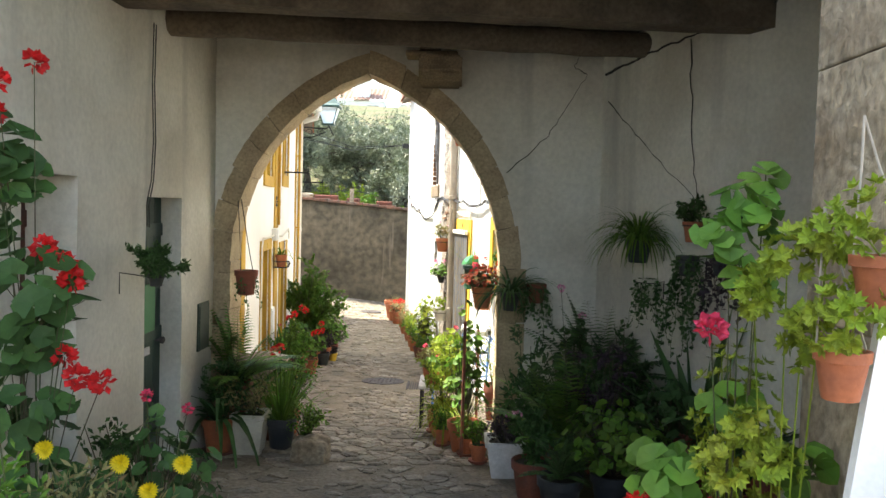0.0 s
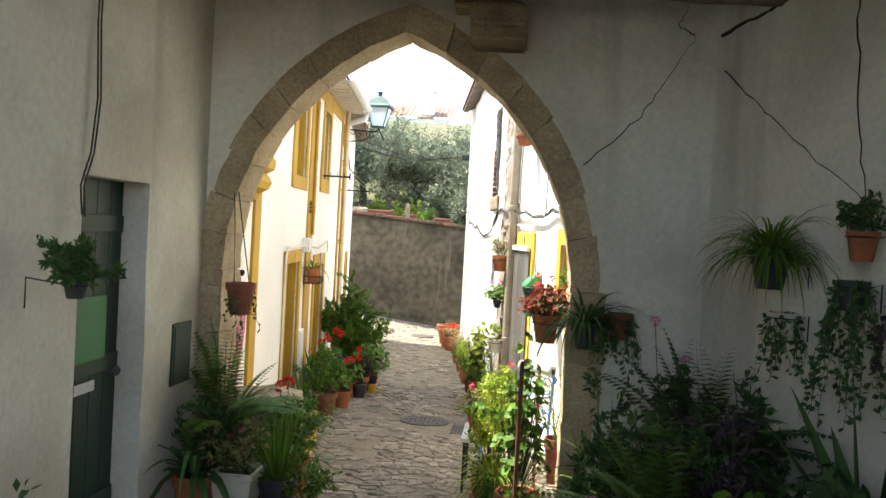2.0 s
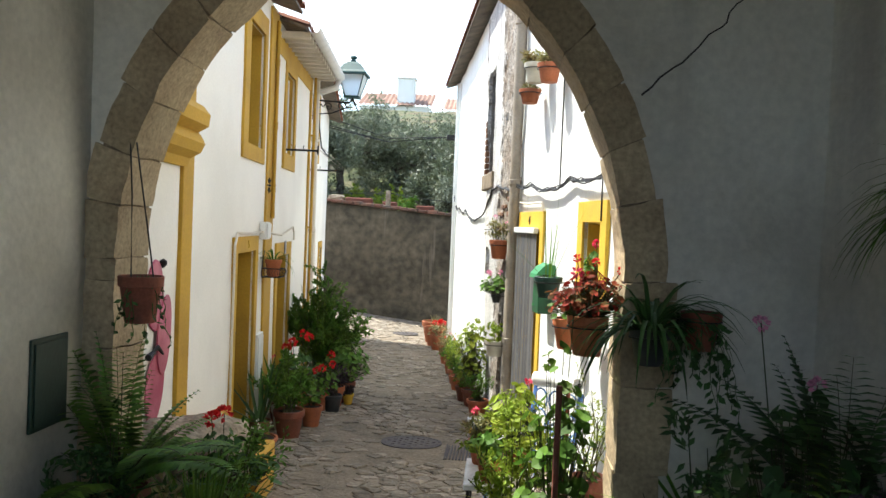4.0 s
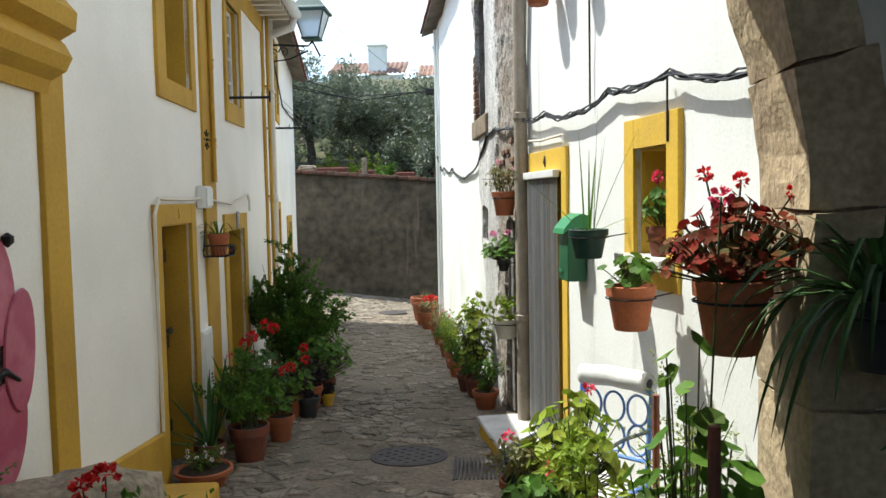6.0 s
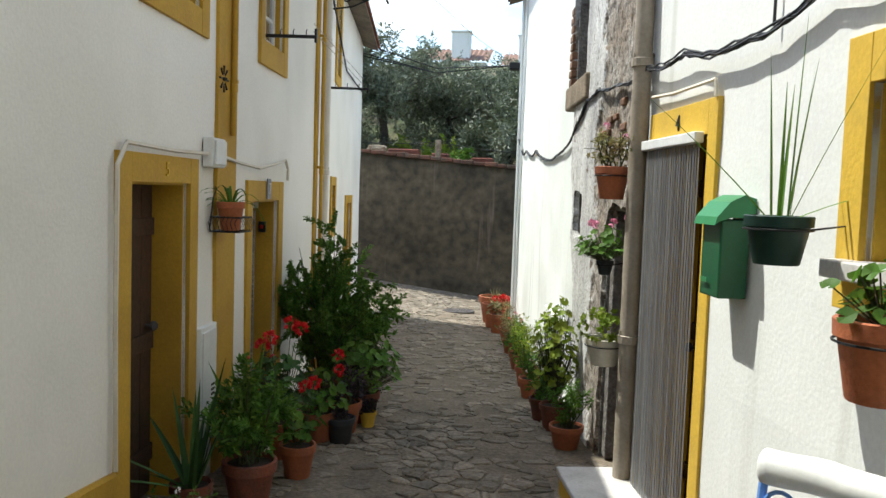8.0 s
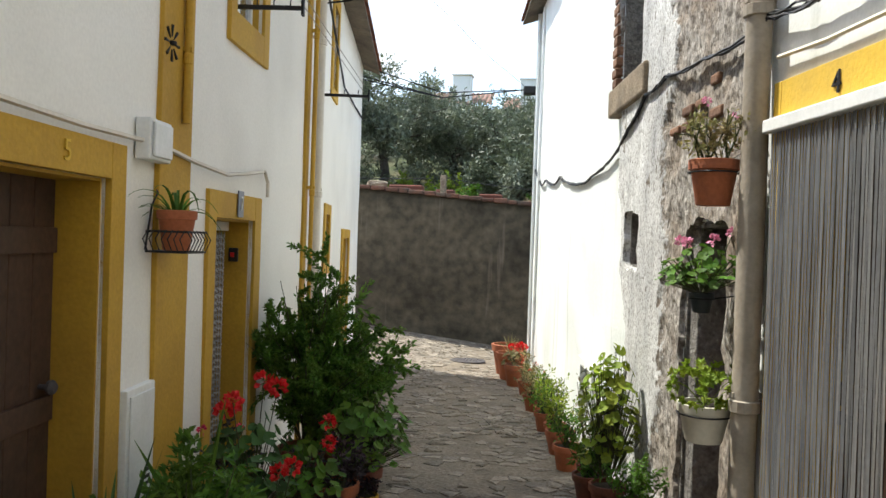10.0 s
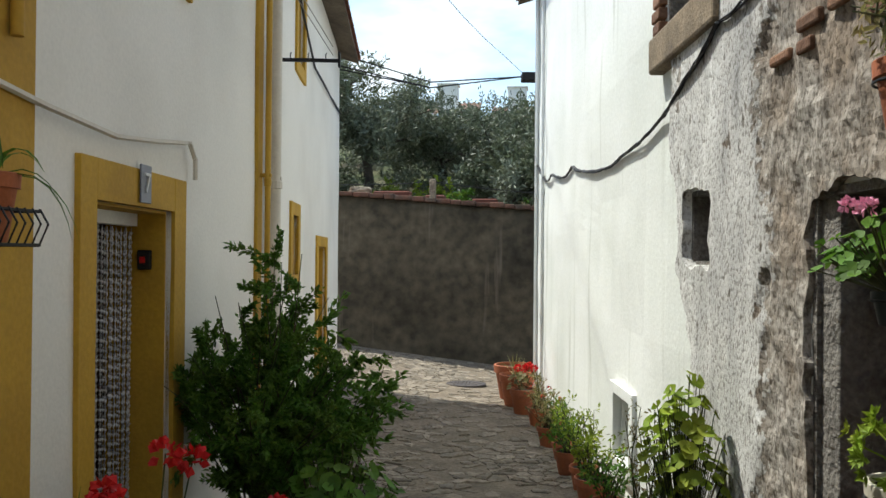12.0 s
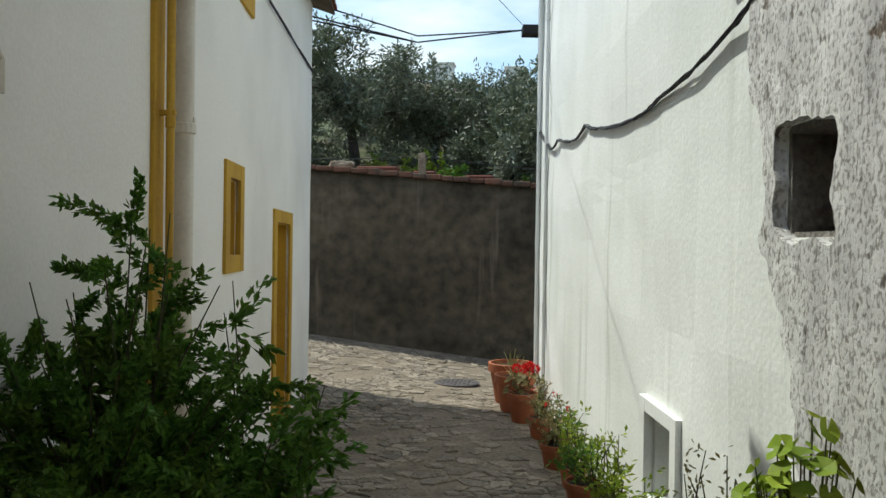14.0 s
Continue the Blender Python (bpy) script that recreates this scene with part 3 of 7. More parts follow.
structure("wall_house_right_end", block(-0.31, 7.0, 21.75, 22.2, -1.0, 5.3), WHITE, "limewashed gable end", "wall")
# Dark sheets added behind the openings; their colour stands in for room shade.
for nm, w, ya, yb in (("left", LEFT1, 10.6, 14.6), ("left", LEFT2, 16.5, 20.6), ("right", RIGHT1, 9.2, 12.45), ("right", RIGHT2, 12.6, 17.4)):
    structure("wall_inside_" + nm, w.box(ya, yb, -1.0, 4.4, -1.0, -0.95), DARK, "near-black sheet standing for the unlit rooms behind openings", "wall")


def house_roof(name, ya, yb, wall, z, depth, rise, over, label):
    """Rows of curved tiles on a pitched roof, the eave over the street."""
    bm = bmesh.new()
    ny = max(2, int((yb - ya) / 0.22))
    for i in range(ny):
        y0, y1 = ya + (yb - ya) * i / ny, ya + (yb - ya) * (i + 1) / ny
        for k in range(int((depth + over) / 0.4) + 1):
            d0, d1 = over - 0.4 * k, over - 0.4 * (k + 1) - 0.06
            z0, z1 = z + rise * (over - d0), z + rise * (over - d1)
            prev = None
            for j in range(5):
                a = math.pi * j / 4
                y = (y0 + y1) / 2 - 0.5 * (y1 - y0) * math.cos(a)
                h = 0.055 * math.sin(a) + 0.02
                row = [bm.verts.new(wall.at(y, z0 + h, d0)), bm.verts.new(wall.at(y, z1 + h - 0.02, d1)), bm.verts.new(wall.at(y, z0 + h - 0.02, d0))]
                if prev:
                    bm.faces.new((prev[0], prev[1], row[1], row[0]))
                    bm.faces.new((prev[2], prev[0], row[0], row[2]))
                prev = row
    roof = structure(name, bm, ROOF, label, "roof")
    slab = bmesh.new()
    q = [(over - 0.03, z - 0.035), (-depth, z + rise * (depth + over) - 0.035), (-depth, z + rise * (depth + over)), (over - 0.03, z)]
    v = [[slab.verts.new(wall.at(y, zz, d)) for d, zz in q] for y in (ya, yb)]
    slab.faces.new(v[0]); slab.faces.new(v[1][::-1])
    for i in range(4):
        slab.faces.new((v[0][i], v[0][(i + 1) % 4], v[1][(i + 1) % 4], v[1][i]))
    bmesh.ops.recalc_face_normals(slab, faces=slab.faces[:])
    part("roof_deck", slab, BEAM, roof, "weathered boards under the tiles")
    return roof


house_roof("roof_left_near", 8.3, 12.75, LEFT1, 4.46, 3.6, 0.32, 0.30, "red clay tile roof with an overhanging eave")
roof_b = house_roof("roof_left_mid", 12.75, 15.7, LEFT1, 4.30, 3.6, 0.32, 0.34, "red clay tile roof with a white gutter")
roof_c = house_roof("roof_left_far", 15.6, 21.95, LEFT2, 4.40, 3.6, 0.32, 0.30, "red clay tile roof of the far house")
house_roof("roof_right_near", 8.3, 12.5, RIGHT1, 5.62, 3.6, 0.32, 0.30, "red clay tile roof")
house_roof("roof_right_far", 12.5, 22.4, RIGHT2, 5.32, 3.6, 0.32, 0.28, "weathered tile roof with broken eave tiles")
# gable walls that close the houses
structure("wall_gable_left", block(-6, -1.30, 8.1, 8.4, -0.5, 5.3), VAULT, "whitewashed party wall", "wall")
structure("wall_gable_right", block(1.92, 7, 8.1, 8.4, -0.5, 6.4), VAULT, "whitewashed party wall", "wall")


def retaining_wall():
    bm = bmesh.new()
    n = 60
    rows = []
    for i in range(n + 1):
        x = -9 + 14 * i / n
        top = 2.70 - 0.078 * (x + 4.2) + 0.05 * noise.noise((x * 1.1, 0, 3))
        col = []
        for j in range(17):
            z = -1.0 + (top + 1.0) * j / 16
            y = 25.4 + 0.03 * noise.noise((x * 0.9, z * 0.9, 7)) + 0.04 * z * 0.3
            col.append(bm.verts.new((x, y, z)))
        col += [bm.verts.new((x, 25.95, top)), bm.verts.new((x, 25.95, -1.0))]
        rows.append(col)
    for a, b in zip(rows, rows[1:]):
        for j in range(len(a) - 1):
            bm.faces.new((a[j], b[j], b[j + 1], a[j + 1]))
    return structure("wall_retaining", bm, RETAIN, "dark cement-rendered retaining wall below the terrace", "wall", True)


RETAINING = retaining_wall()


def hillside():
    bm = bmesh.new()
    xs = np.linspace(-60, 60, 61)
    ys = [25.93, 26.6, 28, 30, 33, 37, 42, 48, 55, 65, 80, 120]
    zs = [2.15, 2.35, 2.7, 3.1, 3.9, 5.0, 6.3, 7.8, 9.3, 10.2, 10.5, 10.5]
    grid = [[bm.verts.new((x, y, z - (0.07 * (x + 4) if abs(x) < 9 else 0) * (1 if y < 30 else 0.3) + 0.25 * noise.noise((x * 0.5, y * 0.5, 0)))) for y, z in zip(ys, zs)] for x in xs]
    for i in range(len(xs) - 1):
        for j in range(len(ys) - 1):
            bm.faces.new((grid[i][j], grid[i + 1][j], grid[i + 1][j + 1], grid[i][j + 1]))
    return structure("hillside", bm, EARTH, "grassy terraced hillside behind the wall", "ground", True)


hillside()


# ---------------------------------------------------------------- plants
def leaf(bm, p, way, up, length, width, fold=0.25, droop=0.0, mat=0):
    """One folded leaf of four triangles."""
    way = way.normalized()
    side = way.cross(up)
    if side.length < 1e-4:
        side = way.orthogonal()
    side.normalize()
    nrm = side.cross(way)
    mid = p + way * length * 0.5 - nrm * width * fold
    tip = p + way * length - Vector((0, 0, droop * length))
    v = [bm.verts.new(q) for q in (p, mid + side * width / 2 + nrm * width * fold, tip, mid - side * width / 2 + nrm * width * fold, mid)]
    for a, b in ((0, 1), (1, 2), (2, 3), (3, 0)):
        f = bm.faces.new((v[a], v[b], v[4]))
        f.material_index = mat


def round_leaf(bm, c, nrm, r, rng, mat=0, lobes=9):
    """A lobed, slightly cupped round leaf with a notch."""
    nrm = nrm.normalized()
    a = nrm.orthogonal().normalized()
    b = nrm.cross(a)
    t0 = rng.uniform(0, 6.28)
    mid = bm.verts.new(c)
    ring = []
    for k in range(lobes + 1):
        t = t0 + 0.25 + (2 * math.pi - 0.5) * k / lobes
        rr = r * (1.0 if k % 2 else 0.88)
        ring.append(bm.verts.new(c + rr * (math.cos(t) * a + math.sin(t) * b) + nrm * r * 0.22))
    for p, q in zip(ring, ring[1:]):
        bm.faces.new((mid, p, q)).material_index = mat


def blade(bm, p, way, length, width, bend, seg=5, mat=0):
    """A long arching strap leaf."""
    way = Vector(way).normalized()
    side = way.cross(Vector((0, 0, 1)))
    if side.length < 1e-3:
        side = Vector((1, 0, 0))
    side.normalize()
    prev = None
    pos = Vector(p)
    d = way.copy()
    for i in range(seg + 1):
        w = width * (1 - (i / seg) ** 2) * 0.5 + 0.0006
        row = [bm.verts.new(pos - side * w), bm.verts.new(pos - d.cross(side).normalized() * -w * 0.35), bm.verts.new(pos + side * w)]
        if prev:
            for a in (0, 1):
                bm.faces.new((prev[a], prev[a + 1], row[a + 1], row[a])).material_index = mat
        prev = row
        pos = pos + d * length / seg
        d = (d + Vector((0, 0, -bend / seg))).normalized()


def ball_dir(rng, up=0.0):
    while True:
        v = Vector((rng.uniform(-1, 1), rng.uniform(-1, 1), rng.uniform(-1, 1)))
        if 0.1 < v.length < 1:
            v.normalize()
            v.z += up
            return v.normalized()


def foliage_bush(rng, h, r, n, size, slim=0.45, stems=14):
    """Branching stems with small leaves along the twigs. Returns leaves and stems."""
    lv, st = bmesh.new(), bmesh.new()
    per = max(4, n // (stems * 6))
    for s in range(stems):
        a = rng.uniform(0, 6.28)
        lean = rng.uniform(0.05, 1.0) ** 0.7
        top = Vector((math.cos(a) * r * lean, math.sin(a) * r * lean, h * rng.uniform(0.55, 1.0) * (1.05 - 0.45 * lean * lean)))
        base = Vector((rng.uniform(-0.05, 0.05), rng.uniform(-0.05, 0.05), 0))
        mid = base.lerp(top, 0.5) + Vector((0, 0, 0.10 * h)) + ball_dir(rng) * 0.04
        tube([base, mid, top], 0.006, 5, st, 0.002)
        for k in range(6):
            u = rng.uniform(0.18, 1.0)
            p = (base.lerp(mid, u * 2) if u < 0.5 else mid.lerp(top, u * 2 - 1))
            tw = ball_dir(rng, 0.35) * rng.uniform(0.10, 0.26) * (r + h) * 0.5
            for j in range(per):
                q = p + tw * (j + 1) / per + ball_dir(rng) * size * 0.4
                leaf(lv, q, (tw.normalized() + ball_dir(rng) * 0.9), ball_dir(rng, 1.0), size * rng.uniform(0.7, 1.25), size * slim, droop=0.1)
    return lv, st


def foliage_geranium(rng, h, r, n, size, flowers=3, fl_size=0.045):
    lv, st, fl = bmesh.new(), bmesh.new(), []
    for k in range(n):
        a, q = rng.uniform(0, 6.28), rng.uniform(0, 1) ** 0.6
        z = h * (0.25 + 0.7 * rng.random()) * (1 - 0.4 * q)
        c = Vector((math.cos(a) * r * q, math.sin(a) * r * q, z))
        round_leaf(lv, c, Vector((math.cos(a) * 0.7, math.sin(a) * 0.7, 0.8)) + ball_dir(rng) * 0.5, size * rng.uniform(0.6, 1.15), rng)
        tube([(c.x * 0.25, c.y * 0.25, z * 0.25), c], 0.0025, 4, st)
    for k in range(flowers):
        a = rng.uniform(0, 6.28)
        q = rng.uniform(0.2, 0.9)
        c = Vector((math.cos(a) * r * q, math.sin(a) * r * q, h * rng.uniform(0.85, 1.15)))
        tube([(c.x * 0.4, c.y * 0.4, h * 0.4), c], 0.003, 4, st)
        fl.append(flower_head(bmesh.new(), c, fl_size, rng))
    return lv, st, fl


def flower_head(bm, c, r, rng, petals=26):
    for k in range(petals):
        d = ball_dir(rng, 0.3)
        leaf(bm, c + d * r * 0.45, d + ball_dir(rng) * 0.6, ball_dir(rng), r * 0.75, r * 0.7, 0.15)
    return bm


def foliage_blades(rng, n, length, width, bend, up=0.8, droop_all=False):
    lv = bmesh.new()
    for k in range(n):
        a = rng.uniform(0, 6.28)
        e = rng.uniform(0.25, up)
        blade(lv, (0.03 * math.cos(a), 0.03 * math.sin(a), 0), (math.cos(a) * (1 - e), math.sin(a) * (1 - e), e), length * rng.uniform(0.6, 1.1), width, bend * rng.uniform(0.7, 1.3), 6)
    return lv


def foliage_fern(rng, n, length):
    """Arching fronds with rows of small leaflets."""
    lv, st = bmesh.new(), bmesh.new()
    for k in range(n):
        a = rng.uniform(0, 6.28)
        e = rng.uniform(0.4, 0.95)
        d = Vector((math.cos(a) * (1 - e), math.sin(a) * (1 - e), e)).normalized()
        p = Vector((0, 0, 0))
        ln = length * rng.uniform(0.6, 1.1)
        pts = [p.copy()]
        for i in range(26):
            p = p + d * ln / 26
            d = (d + Vector((0, 0, -0.046))).normalized()
            pts.append(p.copy())
            side = d.cross(Vector((0, 0, 1))).normalized() if abs(d.z) < 0.99 else Vector((1, 0, 0))
            s = 0.16 * ln * math.sin(math.pi * (i + 2.5) / 30)
            for sg in (-1, 1):
                leaf(lv, p, side * sg + d * 0.35, Vector((0, 0, 1)), s, s * 0.42, 0.1, 0.15)
        tube(pts, 0.003, 4, st, 0.001)
    return lv, st


def foliage_succulent(rng, n, r, h, size):
    """Fleshy rosettes on short stems."""
    lv = bmesh.new()
    for k in range(n):
        d = ball_dir(rng, 0.25)
        c = Vector((d.x * r, d.y * r, h * 0.5 + d.z * h * 0.5)) * rng.uniform(0.7, 1.0)
        if k % 7 == 0:
            tube([(0, 0, 0), c * 0.6 + Vector((0, 0, 0.02)), c], 0.002, 4, lv)
        for j in range(9):
            a = 6.28 * j / 9 + rng.random()
            b = d.orthogonal().normalized()
            w = b * math.cos(a) + d.cross(b) * math.sin(a) + d * rng.uniform(0.2, 0.9)
            leaf(lv, c, w, d, size * rng.uniform(0.8, 1.2), size * 0.55, 0.2)
    return lv


def foliage_trail(rng, n, length, size, spread=0.12):
    """Hanging stems with small heart-shaped leaves."""
    lv, st = bmesh.new(), bmesh.new()
    for k in range(n):
        a = rng.uniform(0, 6.28)
        p = Vector((math.cos(a) * spread * 0.6, math.sin(a) * spread * 0.6, 0.02))
        pts = [Vector((0, 0, 0)), p.copy()]
        ln = length * rng.uniform(0.4, 1.1)
        m = max(4, int(ln / 0.035))
        for i in range(m):
            p = p + Vector((rng.uniform(-1, 1) * 0.012 + math.cos(a) * 0.006, rng.uniform(-1, 1) * 0.012 + math.sin(a) * 0.006, -ln / m))
            pts.append(p.copy())
            leaf(lv, p, ball_dir(rng, -0.3), ball_dir(rng, 0.5), size * rng.uniform(0.7, 1.2), size * 0.7, 0.15)
        tube(pts, 0.002, 4, lv)
    return lv, None


def pot_profile(r, h, rim=True):
    b = r * 0.70
    if rim:
        return [(b * 0.96, 0), (b, 0.006), (r * 0.93, h * 0.76), (r * 0.94, h * 0.77), (r * 1.03, h * 0.78), (r * 1.05, h * 0.985), (r * 1.02, h), (r * 0.93, h), (r * 0.90, h * 0.88), (0.01, h * 0.87)]
    return [(b * 0.95, 0), (b, 0.006), (r, h * 0.96), (r * 1.05, h * 0.97), (r * 1.04, h), (r * 0.94, h), (r * 0.92, h * 0.9), (0.01, h * 0.89)]


def square_pot(r, h):
    bm = bmesh.new()
    b = r * 0.72
    rows = [(b, 0), (r, h * 0.88), (r * 1.10, h * 0.88), (r * 1.10, h), (r * 0.95, h), (r * 0.9, h * 0.9)]
    rings = [[bm.verts.new((sx * q, sy * q, z)) for sx, sy in ((-1, -1), (1, -1), (1, 1), (-1, 1))] for q, z in rows]
    for p, q in zip(rings, rings[1:]):
        for k in range(4):
            bm.faces.new((p[k], p[(k + 1) % 4], q[(k + 1) % 4], q[k]))
    bm.faces.new(rings[0][::-1])
    bm.faces.new(rings[-1])
    return bm


_seed = [100]


def potted(name, place, kind, label, pot_r=0.12, pot_h=0.2, pot_mat=None, leaf_mat=None, fl_mat=None, h=0.4, r=0.25, n=160, size=0.06,
           flowers=0, fl_size=0.045, saucer=False, group="", category="potted plant", square=False, rz=0.0, bare=False, flower_label=""):
    """A plant in its pot: pot, soil, stems, leaves and flowers."""
    _seed[0] += 1
    rng = random.Random(_seed[0])
    e = thing(name, label, category, group, place, rz)
    z = 0.0
    if not bare:
        if saucer:
            part("saucer", lathe([(pot_r * 0.8, 0), (pot_r * 1.1, 0.02), (pot_r * 1.15, 0.035), (pot_r * 1.08, 0.035), (0.01, 0.02)]), TERRA_OLD, e)
            z = 0.02
        body = square_pot(pot_r, pot_h) if square else lathe(pot_profile(pot_r, pot_h), 24)
        p = part("pot", body, pot_mat or TERRA, e, smooth=False)
        p.location.z = z
        if not square:
            p.data.shade_smooth()
            p.data.set_sharp_from_angle(angle=radians(35))
        s = part("soil", lathe([(pot_r * 0.9, pot_h * 0.86), (pot_r * 0.88, pot_h * 0.9), (0.02, pot_h * 0.92)], 14), SOIL, e)
        s.location.z = z
        z += pot_h * 0.88
    lv = st = fl = None
    if kind == "geranium":
        n, size = int(n * 1.4), size * 0.85
    if kind == "bush":
        lv, st = foliage_bush(rng, h, r, n, size, stems=14 if n < 5000 else 60)
        if flowers:
            fl = []
            for k in range(flowers):
                a, q = rng.uniform(0, 6.28), rng.uniform(0.3, 0.95)
                fl.append(flower_head(bmesh.new(), Vector((math.cos(a) * r * q, math.sin(a) * r * q, h * rng.uniform(0.6, 1.0))), fl_size, rng, 14))
    elif kind == "geranium":
        lv, st, fl = foliage_geranium(rng, h, r, n, size, flowers, fl_size)
    elif kind == "blades":
        lv = foliage_blades(rng, n, h, size, 2.7)
    elif kind == "upright":
        lv = foliage_blades(rng, n, h, size, 0.25, 0.97)
    elif kind == "fern":
        lv, st = foliage_fern(rng, n, h)
    elif kind == "succulent":
        lv = foliage_succulent(rng, n, r, h, size)
    elif kind == "trail":
        lv, st = foliage_trail(rng, n, h, size, r)
    if st is not None:
        o = part("stem", st, STEM, e)
        o.location.z = z
    if lv is not None:
        o = part("foliage", lv, leaf_mat or LEAF_MID, e)
        o.location.z = z
    for one in fl or ():
        o = part("flower_head", one, fl_mat or FL_RED, e, flower_label)
        o.location.z = z
    return e


def pot_ring(e, r, z, back, mat=None):
    """A wire ring with its arm, by which a pot hangs on a wall lying back metres along the thing's -x."""
    bm = bmesh.new()
    pts = [(r * math.cos(a), r * math.sin(a), z) for a in np.linspace(0, 2 * math.pi, 25)]
    tube(pts, 0.004, 5, bm)
    tube([(-r, 0, z), (-back, 0, z + 0.02), (-back, 0, z - 0.12)], 0.004, 5, bm)
    part("pot_holder", bm, mat or BLACK, e, "black wire pot ring")


def rope(e, bm_pts, r=0.004, mat=None, name="hanger"):
    part(name, tube(bm_pts, r, 5), mat or BLACK, e)


# ---------------------------------------------------------------- passage: timbers, doors, fittings
def log_beam(a, b, r, label, flat=False):
    rng = random.Random(int(r * 1000 + a[1] * 10))
    a, b = Vector(a), Vector(b)
    bm = bmesh.new()
    n, seg = 14, 14
    rings = []
    for i in range(n + 1):
        c = a.lerp(b, i / n) + Vector((0, rng.uniform(-0.015, 0.015), rng.uniform(-0.008, 0.008)))
        ring = []
        for k in range(seg):
            t = 2 * math.pi * k / seg
            rr = r * (1 + 0.10 * noise.noise((i * 0.5, k * 0.9, a.y)))
            y, z = rr * math.cos(t), rr * math.sin(t)
            if flat:
                y, z = max(-r * 0.85, min(r * 0.85, y * 1.4)), max(-r * 0.7, min(r * 0.7, z * 1.4))
            ring.append(bm.verts.new((c.x, c.y + y, c.z + z)))
        rings.append(ring)
    for p, q in zip(rings, rings[1:]):
        for k in range(seg):
            bm.faces.new((p[k], p[(k + 1) % seg], q[(k + 1) % seg], q[k]))
    bm.faces.new(rings[0][::-1])
    bm.faces.new(rings[-1])
    bmesh.ops.recalc_face_normals(bm, faces=bm.faces[:])
    ob = mesh_object("ceiling_beam", bm, BEAM, smooth=True)
    ob.data.set_sharp_from_angle(angle=radians(50))
    return tagged(ob, label, "beam", "beams of the passage")


log_beam((-1.30, 6.62, 3.82), (2.88, 7.36, 3.86), 0.105, "rough round timber beam under the passage ceiling")
log_beam((-1.30, 5.72, 3.80), (3.20, 6.14, 3.82), 0.13, "squared smoke-darkened timber beam under the passage ceiling", True)
log_beam((-1.30, 4.55, 3.84), (3.40, 4.80, 3.86), 0.12, "thick timber beam near the passage entrance")


def corbel():
    bm = bmesh.new()
    prof = [(7.80, 3.54), (7.62, 3.54), (7.50, 3.57), (7.44, 3.64), (7.44, 3.78), (7.80, 3.78)]
    ends = [[bm.verts.new((x, y, z)) for y, z in prof] for x in (0.62, 0.99)]
    bm.faces.new(ends[0])
    bm.faces.new(ends[1][::-1])
    for i in range(len(prof)):
        j = (i + 1) % len(prof)
        bm.faces.new((ends[0][i], ends[1][i], ends[1][j], ends[0][j]))
    bmesh.ops.recalc_face_normals(bm, faces=bm.faces[:])
    bmesh.ops.bevel(bm, geom=bm.edges[:], offset=0.02, segments=2, affect="EDGES")
    e = thing("stone_corbel", "worn stone corbel with an iron-dark block above the arch", "corbel")
    part("corbel_block", bm, BRACKET, e)
    part("slab", block(0.50, 0.95, 7.55, 7.80, 3.785, 3.83, 0.012), BRACKET, e)
    part("wood_block", block(0.62, 0.80, 7.50, 7.80, 3.835, 3.93, 0.02), BEAM, e, "dark wooden packing block")


corbel()


def crack(points, name="crack", r=0.006):
    bm = bmesh.new()
    rng = random.Random(len(points))
    pts = []
    for a, b in zip(points, points[1:]):
        for i in range(8):
            p = Vector(a).lerp(Vector(b), i / 8)
            pts.append(p + Vector((rng.uniform(-0.012, 0.012), 0, rng.uniform(-0.012, 0.012))))
    pts.append(Vector(points[-1]))
    tube(pts, r, 4, bm, r * 0.35)
    return part(name, bm, DARK, ARCH_WALL, "dark crack in the plaster")


crack([(1.42, 7.795, 2.82), (1.75, 7.795, 3.12), (1.92, 7.795, 3.40), (2.10, 7.795, 3.70)])
crack([(2.10, 7.795, 3.70), (1.98, 7.795, 3.76), (2.05, 7.795, 3.92)], r=0.006)
V = VAULT_R
crack([V.at(7.75, 3.70, 0.013), V.at(7.2, 3.78, 0.013), V.at(6.6, 3.85, 0.013), V.at(6.0, 3.9, 0.013)], r=0.012)
crack([V.at(7.7, 3.45, 0.013), V.at(7.3, 3.1, 0.013), V.at(6.6, 2.55, 0.013)], r=0.005)
crack([V.at(6.75, 3.8, 0.013), V.at(6.72, 3.1, 0.013), V.at(6.62, 2.5, 0.013)], r=0.006)


def cable_run(name, points, r, label, strands=1, parent=None, mat=None, sag=0.0, wob=0.0):
    """A cable, or a bundle of strands, clipped along a wall."""
    rng = random.Random(int(abs(points[0][1]) * 100) + strands)
    e = parent or thing(name, label, "cable")
    for s in range(strands):
        pts = []
        off = Vector((rng.uniform(-1, 1), rng.uniform(-1, 1), rng.uniform(-1.3, 1.3))) * wob
        for a, b in zip(points, points[1:]):
            for i in range(8):
                u = i / 8
                p = Vector(a).lerp(Vector(b), u)
                p.z -= sag * 4 * u * (1 - u) * rng.uniform(0.7, 1.2)
                pts.append(p + off + Vector((0, 0, rng.uniform(-0.5, 0.5) * wob)))
        pts.append(Vector(points[-1]) + off)
        part("strand", tube(pts, r, 5), mat or CABLE, e)
    return e


L = VAULT_L
cable_run("wall_cable", [L.at(6.26, 3.72, 0.03), L.at(6.24, 3.3, 0.03), L.at(6.27, 2.9, 0.03), L.at(6.21, 2.62, 0.04), L.at(6.13, 2.45, 0.04), L.at(6.17, 2.30, 0.03)], 0.0045, "black cable running down the whitewashed wall", 2, wob=0.012)


